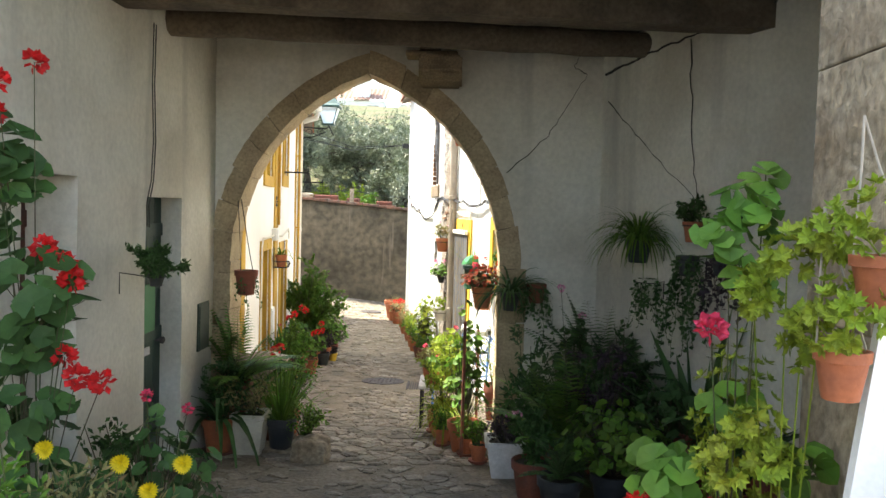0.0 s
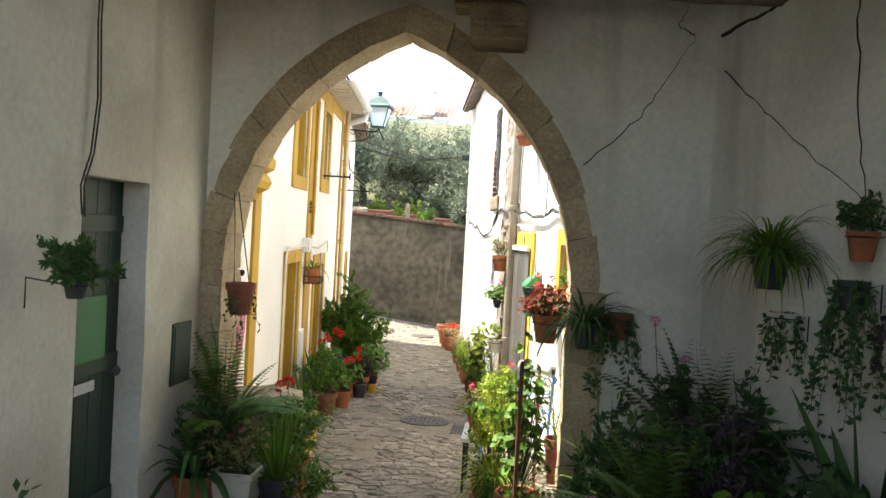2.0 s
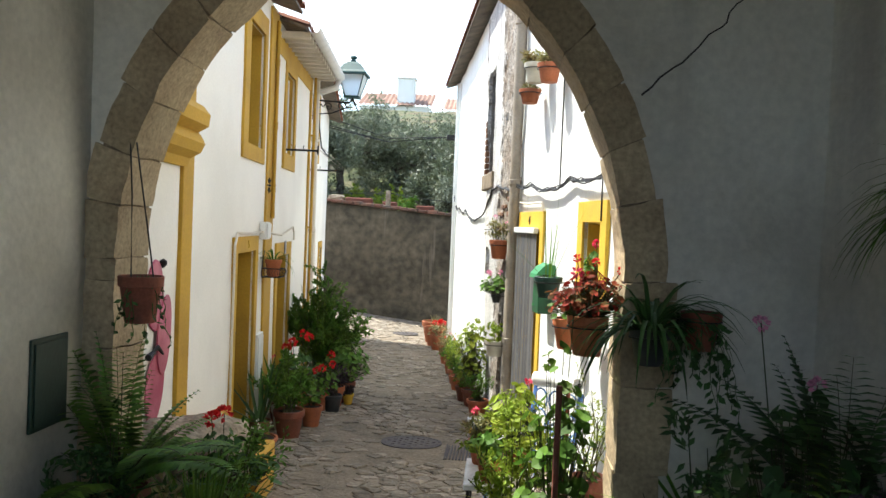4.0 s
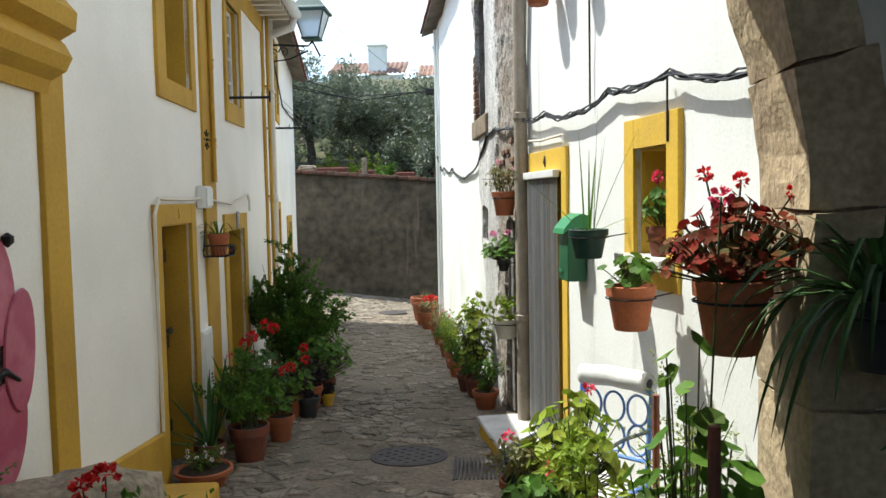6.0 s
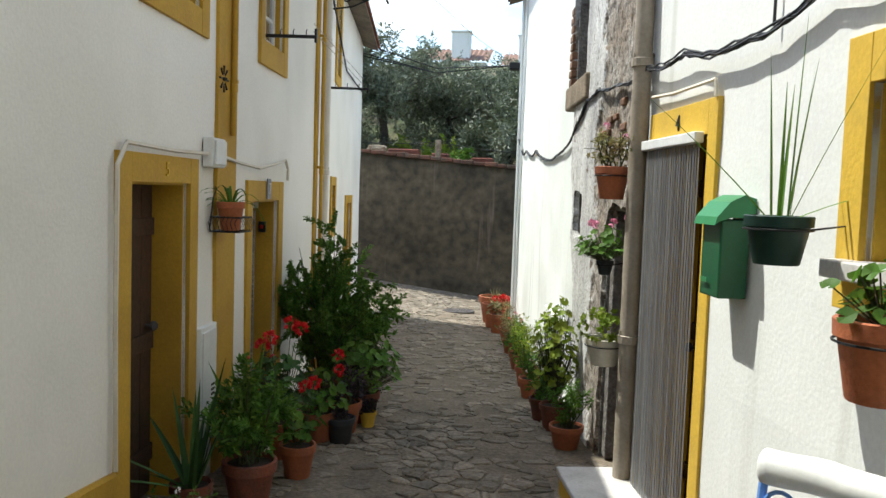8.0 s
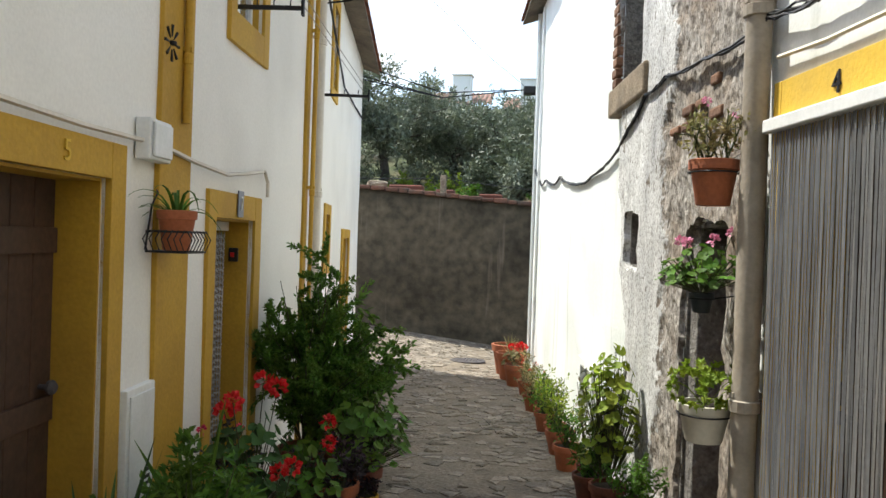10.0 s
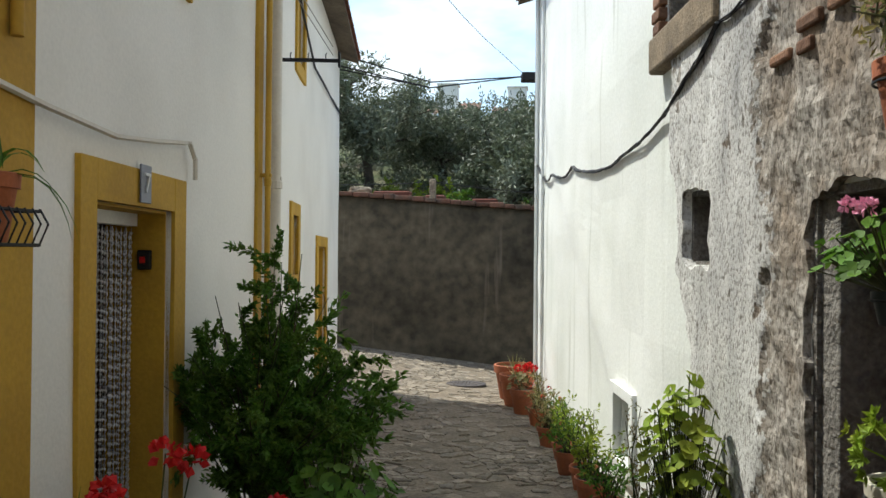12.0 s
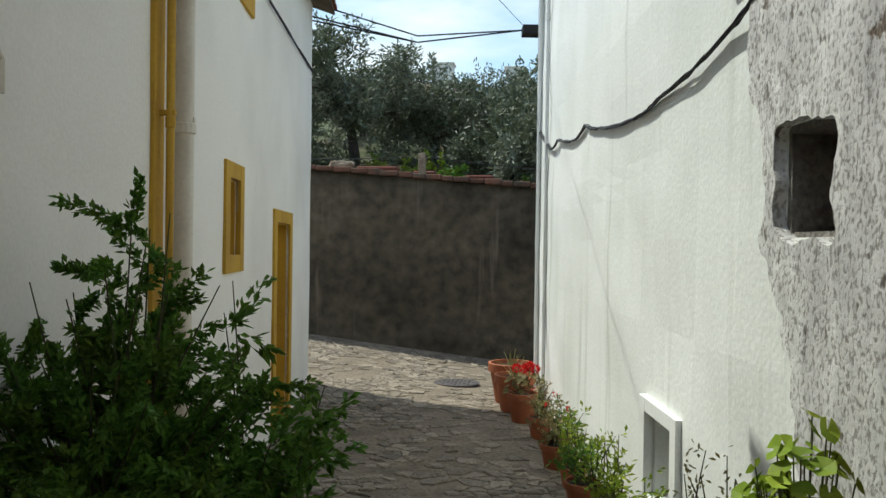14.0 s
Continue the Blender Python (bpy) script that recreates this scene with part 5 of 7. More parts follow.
def strip_curtain():
    e = thing("strip_curtain", "grey and white plastic strip curtain in the doorway", "door curtain")
    part("rail", RIGHT1.box(11.56, 12.39, 2.13, 2.185, 0.026, 0.075, 0.006), WHITE_PAINT, e, "white curtain rail")
    rng = random.Random(6)
    for k in range(66):
        y = 11.58 + 0.0120 * k
        bm = bmesh.new()
        dd = 0.040 + 0.010 * math.sin(k * 2.1)
        prev = None
        for i in range(9):
            z = 2.128 - i * (2.128 - ground_z(12.0) - 0.14) / 8
            yy = y + 0.004 * math.sin(i * 0.9 + k) - 0.012 * i / 8
            row = [bm.verts.new(RIGHT1.at(yy - 0.0055, z, dd)), bm.verts.new(RIGHT1.at(yy, z, dd + 0.004)), bm.verts.new(RIGHT1.at(yy + 0.0055, z, dd))]
            if prev:
                bm.faces.new((prev[0], prev[1], row[1], row[0]))
                bm.faces.new((prev[1], prev[2], row[2], row[1]))
            prev = row
        part("strip", bm, STRIPE_L if k % 7 in (0, 3) else STRIPE_D, e)


strip_curtain()


def door_step():
    e = thing("door_step", "worn white-topped door step with yellow sides", "step")
    z = ground_z(12.1)
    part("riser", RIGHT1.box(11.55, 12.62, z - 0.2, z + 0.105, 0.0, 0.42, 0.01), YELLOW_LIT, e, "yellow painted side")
    part("tread", RIGHT1.box(11.53, 12.64, z + 0.106, z + 0.15, 0.0, 0.44, 0.012), MARBLE, e, "worn white stone tread")


door_step()


def mailbox():
    e = thing("mailbox", "green metal letter box with a raised flap lid", "mailbox")
    y0, y1 = 11.03, 11.23
    part("body", RIGHT1.box(y0, y1, 1.44, 1.775, 0.015, 0.14, 0.008), GREEN_METAL, e)
    bm = bmesh.new()
    prof = [(0.0, 1.78), (0.0, 1.865), (0.05, 1.88), (0.11, 1.85), (0.165, 1.785), (0.175, 1.75), (0.158, 1.765), (0.10, 1.785)]
    ends = [[bm.verts.new(RIGHT1.at(y, z, d)) for d, z in prof] for y in (y0 - 0.015, y1 + 0.015)]
    bm.faces.new(ends[0]); bm.faces.new(ends[1][::-1])
    for i in range(len(prof)):
        j = (i + 1) % len(prof)
        bm.faces.new((ends[0][i], ends[1][i], ends[1][j], ends[0][j]))
    bmesh.ops.recalc_face_normals(bm, faces=bm.faces[:])
    part("lid", bm, SHUT_GREEN, e, "lighter green hinged lid")
    part("emblem", RIGHT1.box(11.12, 11.19, 1.50, 1.52, 0.151, 0.154), SHUT_GREEN, e)


mailbox()


def flaking_patch():
    """The bared, flaking stretch of the far house: rough render with islands of old plaster standing proud."""
    bm = bmesh.new()
    step = 0.024
    ys, zs = np.arange(12.52, 15.95, step), np.arange(-0.3, 5.2, step)
    def edge_at(z):
        e = 14.70 + 0.27 * (z - 0.35) + 0.22 * noise.noise((z * 1.7, 3, 1)) + 0.08 * noise.noise((z * 7, 9, 1))
        return min(15.9, e + 0.04 * noise.noise((z * 21, 5, 1)) + 0.03 * noise.noise((z * 43, 2, 1)))
    def inside(y, z):
        k = 0.045 * noise.noise((y * 7, z * 7, 21)) + 0.02 * noise.noise((y * 19, z * 19, 4))
        hole = any(o[0] + k < y < o[1] - k and o[2] + k < z < o[3] - k for o in (OPEN_D, HOLE, WIN_S))
        return y - step / 2 < edge_at(z) and not hole
    def plaster(y, z):
        rim = 13.92 + 0.16 * noise.noise((z * 1.6, 8, 3)) + 0.05 * noise.noise((z * 6, 4, 3)) - 0.25 * max(0.0, 0.5 - z)
        v = max(-0.6, min(0.5, (y - rim) * 3.0))
        v += max(0.0, 0.75 * noise.fractal((y * 2.6, z * 1.3, 4.2), 1.0, 2.0, 5)) * (1.0 if z > 1.75 else 0.35)
        v -= max(0.0, 1.4 * noise.noise((y * 2.2 + 3, z * 1.9, 9)) - 0.55)
        v -= 0.55 * max(0.0, min(1.0, (z - 2.15) * 3)) * max(0.0, min(1.0, (y - edge_at(z) + 0.42) * 5))
        return v + 0.10 * noise.noise((y * 14, z * 9, 2))
    layer = bm.verts.layers.float.new("old_plaster")
    vert = {}
    for i, y in enumerate(ys):
        for j, z in enumerate(zs):
            v = plaster(y, z)
            s = min(1.0, max(0.0, 0.5 + v * 4.0))
            rough = 0.018 * noise.fractal((y * 6, z * 6, 1.0), 0.9, 2.1, 5)
            d = (0.050 + 0.006 * noise.noise((y * 3, z * 3, 2)) + 0.0015 * noise.noise((y * 19, z * 13, 3))) * s + (0.026 + rough) * (1 - s)
            vert[i, j] = bm.verts.new(RIGHT2.at(min(y, edge_at(z)), z, d))
            vert[i, j][layer] = v
    for i in range(len(ys) - 1):
        for j in range(len(zs) - 1):
            y, z = ys[i] + step / 2, zs[j] + step / 2
            if inside(y, z):
                bm.faces.new((vert[i, j], vert[i, j + 1], vert[i + 1, j + 1], vert[i + 1, j]))
    for v in [v for v in bm.verts if not v.link_faces]:
        bm.verts.remove(v)
    border = [e for e in bm.edges if len(e.link_faces) == 1]
    for turn in range(3):
        pull = {}
        for e in border:
            for p, q in ((e.verts[0], e.verts[1]), (e.verts[1], e.verts[0])):
                pull.setdefault(p, []).append(q.co.copy())
        for v, near in pull.items():
            v.co = v.co.lerp(sum(near, Vector()) / len(near), 0.6)
    for v in pull:
        wob = noise.noise_vector(v.co * 23) * 0.014
        v.co += Vector((0, wob.y, wob.z))
    ext = bmesh.ops.extrude_edge_only(bm, edges=border)
    for v in [g for g in ext["geom"] if isinstance(g, bmesh.types.BMVert)]:
        v.co -= RIGHT2.n * 0.075
    bmesh.ops.recalc_face_normals(bm, faces=bm.faces[:])
    ob = structure("wall_flaking", bm, FLAKED, "bare grey render with islands of flaking white plaster", "wall")
    return ob


FLAKING = flaking_patch()
structure("lintel", RIGHT2.box(14.42, 15.60, 2.68, 2.90, -0.30, 0.085, 0.02), BRACKET, "lichened stone sill below the upper window", "sill")
for k in range(9):
    part("jamb_brick", RIGHT2.box(15.46, 15.60 + 0.03 * (k % 2), 2.92 + 0.085 * k, 2.99 + 0.085 * k, -0.3, 0.058, 0.010), BRICKWORK, FLAKING)
    if k % 3 == 1:
        continue
    part("jamb_brick", RIGHT2.box(12.95 + 0.24 * (k % 4) + 0.03 * (k % 3), 13.13 + 0.24 * (k % 4), 2.30 + 0.085 * (k // 4) + 0.01 * (k % 2), 2.355 + 0.085 * (k // 4), 0.02, 0.050, 0.012), BRICKWORK, FLAKING)
sash("window_6", RIGHT2, 14.64, 15.44, 2.92, 4.28, -0.20, PIPE_GREY, "weathered grey window frame in the ruined wall", (1, 2))
panel_door("door_7", RIGHT2, 12.86, 13.56, ground_z(13.2), 1.79, -0.24, BROWN_RED, "dark red-brown plank door in the bare wall", 4)
structure("door_frame", RIGHT2.box(13.40, 13.555, ground_z(13.2), 1.785, -0.235, -0.02, 0.01), RUBBLE, "grey cement jamb of the doorway", "door frame")
frame_trim("trim_cellar", RIGHT2, 16.12, 16.84, -0.08, 0.58, 16.22, 16.72, 0.02, 0.50, 0.045, WHITE, "white plastered cellar window surround")
for nm, o in (("hole", HOLE), ("doorway", OPEN_D), ("window", WIN_S)):
    lin = tagged(new("reveal_" + nm), "rough grey lining of the wall opening", "trim", kind="structure")
    part("side", RIGHT2.box(o[0] - 0.004, o[0] + 0.03, o[2], o[3], -0.44, -0.001), RUBBLE, lin)
    part("side", RIGHT2.box(o[1] - 0.03, o[1] + 0.004, o[2], o[3], -0.44, -0.001), RUBBLE, lin)
    part("soffit", RIGHT2.box(o[0] + 0.031, o[1] - 0.031, o[3] - 0.03, o[3] + 0.004, -0.44, -0.001), RUBBLE, lin)
    if nm == "hole":
        part("ledge", RIGHT2.box(o[0] + 0.031, o[1] - 0.031, o[2] - 0.004, o[2] + 0.02, -0.44, -0.01), RUBBLE, lin)
        # The niche's shade is put into this near-black back.
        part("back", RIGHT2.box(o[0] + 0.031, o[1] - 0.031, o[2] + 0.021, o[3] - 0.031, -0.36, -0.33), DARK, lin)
gr = thing("cellar_grille", "dark iron bars in the cellar window", "grille")
for k in range(5):
    part("bar", tube([RIGHT2.at(16.28 + 0.095 * k, 0.02, -0.12), RIGHT2.at(16.28 + 0.095 * k, 0.50, -0.12)], 0.009, 6), BLACK, gr)
for y in (21.1, 21.75):
    pipe("drainpipe", RIGHT2, y, ground_z(21) + 0.1, 5.2, 0.022, WHITE, "thin whitewashed pipe at the house corner", 0.03, False)

# cables on the right wall
RW = lambda y, z, d=0.05: (RIGHT1 if y < 12.5 else RIGHT2).at(y, z, d)
cable_run("cable_bundle", [RW(y, z) for y, z in ((8.35, 2.36), (9.0, 2.46), (9.7, 2.57), (10.5, 2.59), (11.1, 2.53), (11.8, 2.60), (12.40, 2.62), (12.5, 2.58))], 0.006, "sagging bundle of black cables along the wall", 6, wob=0.016, sag=0.03)
cable_run("cable_bundle", [RW(y, z, 0.064 if y < 15.4 else 0.022) for y, z in ((12.5, 2.58), (13.2, 2.62), (13.9, 2.68), (14.4, 2.66), (14.9, 2.50), (15.6, 2.38), (16.6, 2.29), (17.2, 2.27), (18.2, 2.36), (18.8, 2.47), (19.3, 2.41), (20.3, 2.54), (20.8, 2.50), (21.9, 2.88))], 0.006, "sagging bundle of black cables along the flaking wall", 5, wob=0.011, sag=0.02)
cable_run("wall_cable", [RW(9.80, z, 0.03) for z in (2.56, 2.4, 2.25)], 0.006, "thin wire down to the window")
cable_run("wall_cable", [RW(10.9, z, 0.03) for z in (5.0, 4.0, 3.0, 2.55)], 0.007, "black wire down the white wall")
cable_run("wall_cable", [RW(11.44, 2.34, 0.03), RW(11.45, 2.42, 0.03), RW(12.0, 2.42, 0.03), RW(12.36, 2.44, 0.03)], 0.010, "painted wire above the yellow lintel", mat=PIPE_CREAM)
insul = thing("cable_anchor", "dark cable anchor at the house corner", "bracket")
part("anchor_block", RIGHT2.box(22.0, 22.2, 4.08, 4.20, 0.0, 0.22, 0.01), BLACK, insul)
corner = LEFT2.at(21.8, 4.05, 0.0)
for dz, sg in ((0.0, 0.35), (0.22, 0.30), (0.05, 0.40)):
    cable_run("overhead_cable", [corner + Vector((0, 0, dz + 0.2)), corner.lerp(RIGHT2.at(22.1, 4.13, 0.2), 0.5) + Vector((0, 0, -sg * 0.3 + dz * 0.3)), RIGHT2.at(22.1, 4.15, 0.2)], 0.010, "black cable strung across the street")
cable_run("overhead_cable", [LEFT2.at(17.0, 5.2, 0.0), RIGHT2.at(22.1, 4.2, 0.2)], 0.004, "thin wire strung across the street", sag=0.1)
for dz in (0, 0.06):
    cable_run("overhead_cable", [LEFT2.at(15.9, 2.96 + dz, 0.45), LEFT1.at(13.5, 3.04 + dz, 0.38)], 0.003, "clothes line between two brackets", mat=PIPE_GREY)
cable_run("wall_cable", [LEFT2.at(16.1, 4.1, 0.05), LEFT2.at(18.5, 3.5, 0.03), LEFT2.at(21.7, 3.6, 0.03)], 0.008, "black cable on the far house front", 2, wob=0.02)


# ---------------------------------------------------------------- plants of the passage
def on_ground(x, y, lift=0.0):
    return (x, y, ground_z(y) + lift)


P = potted
P("tall_sword_plant", on_ground(-1.02, 7.40), "blades", "dark plant with broad arching strap leaves in a terracotta pot", 0.14, 0.30, TERRA, LEAF_DARK, h=0.85, n=30, size=0.05, saucer=True)
P("potted_shrub", on_ground(-0.76, 7.48), "bush", "greyish shrub in a cream square plastic pot", 0.135, 0.36, PLASTIC_W, LEAF_DRY, h=0.42, r=0.26, n=420, size=0.05, square=True)
P("potted_grass", on_ground(-0.52, 7.60), "upright", "dense dark grass in a black plastic pot", 0.13, 0.30, PLASTIC_B, LEAF_MID, h=0.55, n=130, size=0.014)
P("potted_herb", on_ground(-0.29, 7.52), "bush", "small leafy plant in a little terracotta pot", 0.08, 0.16, TERRA, LEAF_MID, h=0.34, r=0.20, n=150, size=0.05)
P("potted_fern", on_ground(-0.94, 7.66), "fern", "large arching fern in a tall terracotta pot", 0.14, 0.60, TERRA_OLD, LEAF_MID, h=0.80, n=30)
P("potted_shrub", on_ground(-0.99, 7.55), "bush", "dark leafy shrub in a terracotta pot against the jamb", 0.13, 0.34, TERRA_OLD, LEAF_DARK, h=0.70, r=0.26, n=1300, size=0.05)
P("potted_aloe", on_ground(-0.75, 8.02), "blades", "arching strap-leaved plant in a terracotta pot", 0.13, 0.35, TERRA_OLD, LEAF_MID, h=0.75, n=40, size=0.035)
P("potted_shrub", on_ground(-0.62, 8.35), "bush", "feathery bright shrub in a terracotta pot beyond the arch", 0.13, 0.26, TERRA, LEAF_MID, h=0.62, r=0.34, n=700, size=0.045)


def boulder(place, sx, sy, sz, label, name="boulder", mat=None, seed=1):
    bm = bmesh.new()
    bmesh.ops.create_icosphere(bm, subdivisions=4, radius=1.0)
    for v in bm.verts:
        d = v.co.normalized()
        k = max(abs(d.x), abs(d.y), abs(d.z))
        v.co = (d / k * 0.55 + d * 0.45) * (1 + 0.16 * noise.fractal(d * 1.7 + Vector((seed, 0, 0)), 1.0, 2.0, 4))
        v.co = Vector((v.co.x * sx, v.co.y * sy, v.co.z * sz))
    ob = mesh_object(name, bm, mat or GRANITE, smooth=True)
    ob.location = place
    return tagged(ob, label, "stone")


boulder((-0.20, 7.28, ground_z(7.28) + 0.07), 0.17, 0.14, 0.13, "rounded granite boulder at the foot of the arch", seed=3)
boulder((-0.50, 7.62, ground_z(7.6) - 0.02), 0.22, 0.16, 0.06, "flat stone under the plant pots", seed=5)
boulder((-1.05, 8.78, 0.48), 0.34, 0.42, 0.44, "grey rounded masonry ledge against the house", "stone_ledge", seed=8)
ys_ = thing("yellow_bench", "ochre painted masonry step against the house", "step")
part("step_block", LEFT1.box(9.30, 9.98, -0.1, 0.48, 0.032, 0.60, 0.02), YELLOW, ys_)
P("ledge_geranium", (-0.72, 8.45, ground_z(8.45)), "geranium", "leafy geranium with red flowers before the stone ledge", 0.14, 0.28, TERRA, LEAF_DARK, FL_RED, h=0.55, r=0.30, n=70, size=0.05, flowers=2, fl_size=0.05)


def butterfly():
    e = thing("wall_butterfly", "pink painted metal butterfly on the white wall", "ornament")
    def wing(cy, cz, ry, rz_, tilt, d):
        bm = bmesh.new()
        f, b = [], []
        for k in range(28):
            a = 2 * math.pi * k / 28
            y, z = ry * math.cos(a), rz_ * math.sin(a) * (1 + 0.15 * math.cos(a))
            yy, zz = y * math.cos(tilt) - z * math.sin(tilt), y * math.sin(tilt) + z * math.cos(tilt)
            f.append(bm.verts.new(LEFT1.at(cy + yy, cz + zz, d + 0.008)))
            b.append(bm.verts.new(LEFT1.at(cy + yy * 1.03, cz + zz * 1.03, d)))
        bm.faces.new(f)
        for k in range(28):
            bm.faces.new((f[k], f[(k + 1) % 28], b[(k + 1) % 28], b[k]))
        bmesh.ops.recalc_face_normals(bm, faces=bm.faces[:])
        part("wing", bm, PINK_METAL, e)
    wing(8.86, 1.66, 0.16, 0.22, 0.15, 0.010)
    wing(9.03, 1.40, 0.13, 0.25, -0.15, 0.020)
    wing(8.90, 1.08, 0.17, 0.22, -0.35, 0.010)
    part("body", tube([LEFT1.at(8.72, 1.30, 0.03), LEFT1.at(8.88, 1.34, 0.035), LEFT1.at(9.0, 1.28, 0.03)], 0.022, 8, taper=0.008), BLACK, e, "dark slim body")
    part("head", lathe([(0.004, -0.03), (0.025, -0.01), (0.025, 0.015), (0.004, 0.03)], 10, LEFT1.at(8.98, 1.86, 0.02)), BLACK, e)


butterfly()

# hung on and by the arch
e = P("hanging_pot", (-0.88, 7.70, 1.66), "trail", "dark red hanging pot with trailing shoots at the arch", 0.10, 0.22, TERRA_OLD, LEAF_DARK, h=0.30, r=0.12, n=16, size=0.035, category="hanging plant")
rope(e, [(-0.05, 0, 0.21), (-0.08, 0.05, 0.6), (-0.10, 0.06, 0.85)], 0.004)
rope(e, [(0.06, 0, 0.21), (0.0, 0.05, 0.45), (-0.07, 0.06, 0.85)], 0.004)
e = P("hanging_pot", (1.70, 7.66, 1.67), "trail", "terracotta pot with trailing dark shoots on the arch wall", 0.085, 0.17, TERRA_OLD, LEAF_DARK, h=0.45, r=0.12, n=22, size=0.045, category="hanging plant", rz=90)
pot_ring(e, 0.088, 0.13, -0.14)
e = P("hanging_strap_plant", (1.47, 7.62, 1.60), "blades", "large arching strap-leaved plant in a pot hung by the arch", 0.085, 0.16, PLASTIC_B, LEAF_DARK, h=0.50, n=75, size=0.022, category="hanging plant", rz=90)
pot_ring(e, 0.088, 0.12, -0.17)
e = P("hanging_begonia", (1.23, 7.90, 1.585), "geranium", "red-leaved begonia in a terracotta pot hung on the arch jamb", 0.095, 0.19, TERRA, LEAF_RED, FL_RED, h=0.26, r=0.20, n=190, size=0.025, flowers=3, fl_size=0.022, category="hanging plant")
pot_ring(e, 0.097, 0.135, -0.14)

# wall of the passage with hanging plants
e = P("hanging_spider_plant", (2.43, 7.0, 2.09), "blades", "spider plant with arching striped leaves in a dark pot", 0.105, 0.18, PLASTIC_B, LEAF_MID, h=0.52, n=200, size=0.015, category="hanging plant", rz=158)
pot_ring(e, 0.103, 0.14, 0.2)
for i, (y, z, r, mat, lm, kind, ln) in enumerate(((6.52, 2.28, 0.075, TERRA, LEAF_DARK, "bush", 0.22), (6.56, 2.03, 0.075, PLASTIC_B, LEAF_DARK, "trail", 0.75), (6.24, 2.06, 0.075, PLASTIC_B, LEAF_PURPLE, "trail", 0.40), (6.98, 1.82, 0.08, PLASTIC_W, LEAF_DARK, "trail", 0.35))):
    p = VAULT_R.at(y, z, 0.14)
    e = P("hanging_pot", p, kind, ("red pot with a small leafy plant hung on the wall", "black pot with long trailing vines hung on the wall", "black pot with purple shoots hung by strings", "pale pot with trailing shoots hung on the wall")[i], r, 0.15, mat, lm, h=ln, r=0.12, n=(80 if kind == "bush" else 30), size=0.045, category="hanging plant", rz=156)
    pot_ring(e, r * 1.03, 0.12, 0.13)
    if i == 2:
        rope(e, [(0.06, 0, 0.14), (-0.10, 0, 0.42)], 0.003)
        rope(e, [(-0.06, 0.05, 0.14), (-0.10, 0, 0.42)], 0.003)
e = P("hanging_plant", VAULT_L.at(5.76, 1.92, 0.25), "bush", "drooping leafy plant that hides its pot on the whitewashed wall", 0.055, 0.08, PLASTIC_B, LEAF_DARK, h=0.20, r=0.22, n=1800, size=0.038, category="hanging plant", rz=0)
pot_ring(e, 0.057, 0.06, 0.24)

# dense group against the right wall
dense = [(1.62, 7.02, 0.95, 0.32, "bush", LEAF_DARK, 0.055), (1.98, 7.18, 1.15, 0.36, "geranium", LEAF_DARK, 0.060), (2.28, 6.78, 1.10, 0.36, "bush", LEAF_DARK, 0.07), (1.86, 6.55, 0.85, 0.36, "fern", LEAF_MID, 0.06),
         (2.55, 6.25, 0.75, 0.34, "geranium", LEAF_DARK, 0.055), (1.58, 6.35, 0.50, 0.32, "bush", LEAF_DARK, 0.05), (2.10, 6.05, 0.62, 0.38, "geranium", LEAF_MID, 0.055), (1.74, 7.45, 1.00, 0.30, "blades", LEAF_MID, 0.03),
         (2.80, 5.75, 0.42, 0.32, "bush", LEAF_DARK, 0.06), (1.72, 5.90, 0.36, 0.32, "fern", LEAF_DARK, 0.055), (2.38, 5.60, 0.36, 0.34, "bush", LEAF_DARK, 0.05), (2.15, 6.42, 0.95, 0.34, "bush", LEAF_PURPLE, 0.05)]
looks = {"bush": "dense dark green shrub in a pot against the passage wall", "geranium": "round-leaved dark green plant in a pot by the wall", "fern": "feathery green fern in a pot among the shrubs", "blades": "strap-leaved green plant in a pot by the arch"}
for i, (x, y, h, r, kd, lm, sz) in enumerate(dense):
    P("shade_shrub", on_ground(x, y), kd, looks[kd], 0.15, 0.28, TERRA_OLD if i % 3 else PLASTIC_B, lm, FL_PINK, h=h, r=r, n={"bush": 1500, "geranium": 150, "fern": 30, "blades": 60}[kd], size=sz, flowers=(2 if i in (1, 5) else 0), fl_size=0.035, group="shrubs in the passage")
P("palm_fern", on_ground(2.15, 7.2), "fern", "feathery dark fern rising among the shrubs", 0.14, 0.7, TERRA_OLD, LEAF_DARK, h=0.9, n=22)
P("agave", on_ground(2.72, 6.22), "upright", "large agave with broad pointed blades by the wall", 0.16, 0.55, TERRA_OLD, LEAF_DARK, h=0.95, n=15, size=0.12)
P("agave", on_ground(3.00, 5.85), "blades", "agave with thick arching blades by the wall", 0.16, 0.45, TERRA_OLD, LEAF_DARK, h=0.9, n=14, size=0.12)
bx = P("box_planter", on_ground(1.42, 6.98), "bush", "purplish plants in a pale square stone planter", 0.15, 0.30, MARBLE, LEAF_PURPLE, h=0.25, r=0.2, n=220, size=0.05, square=True)

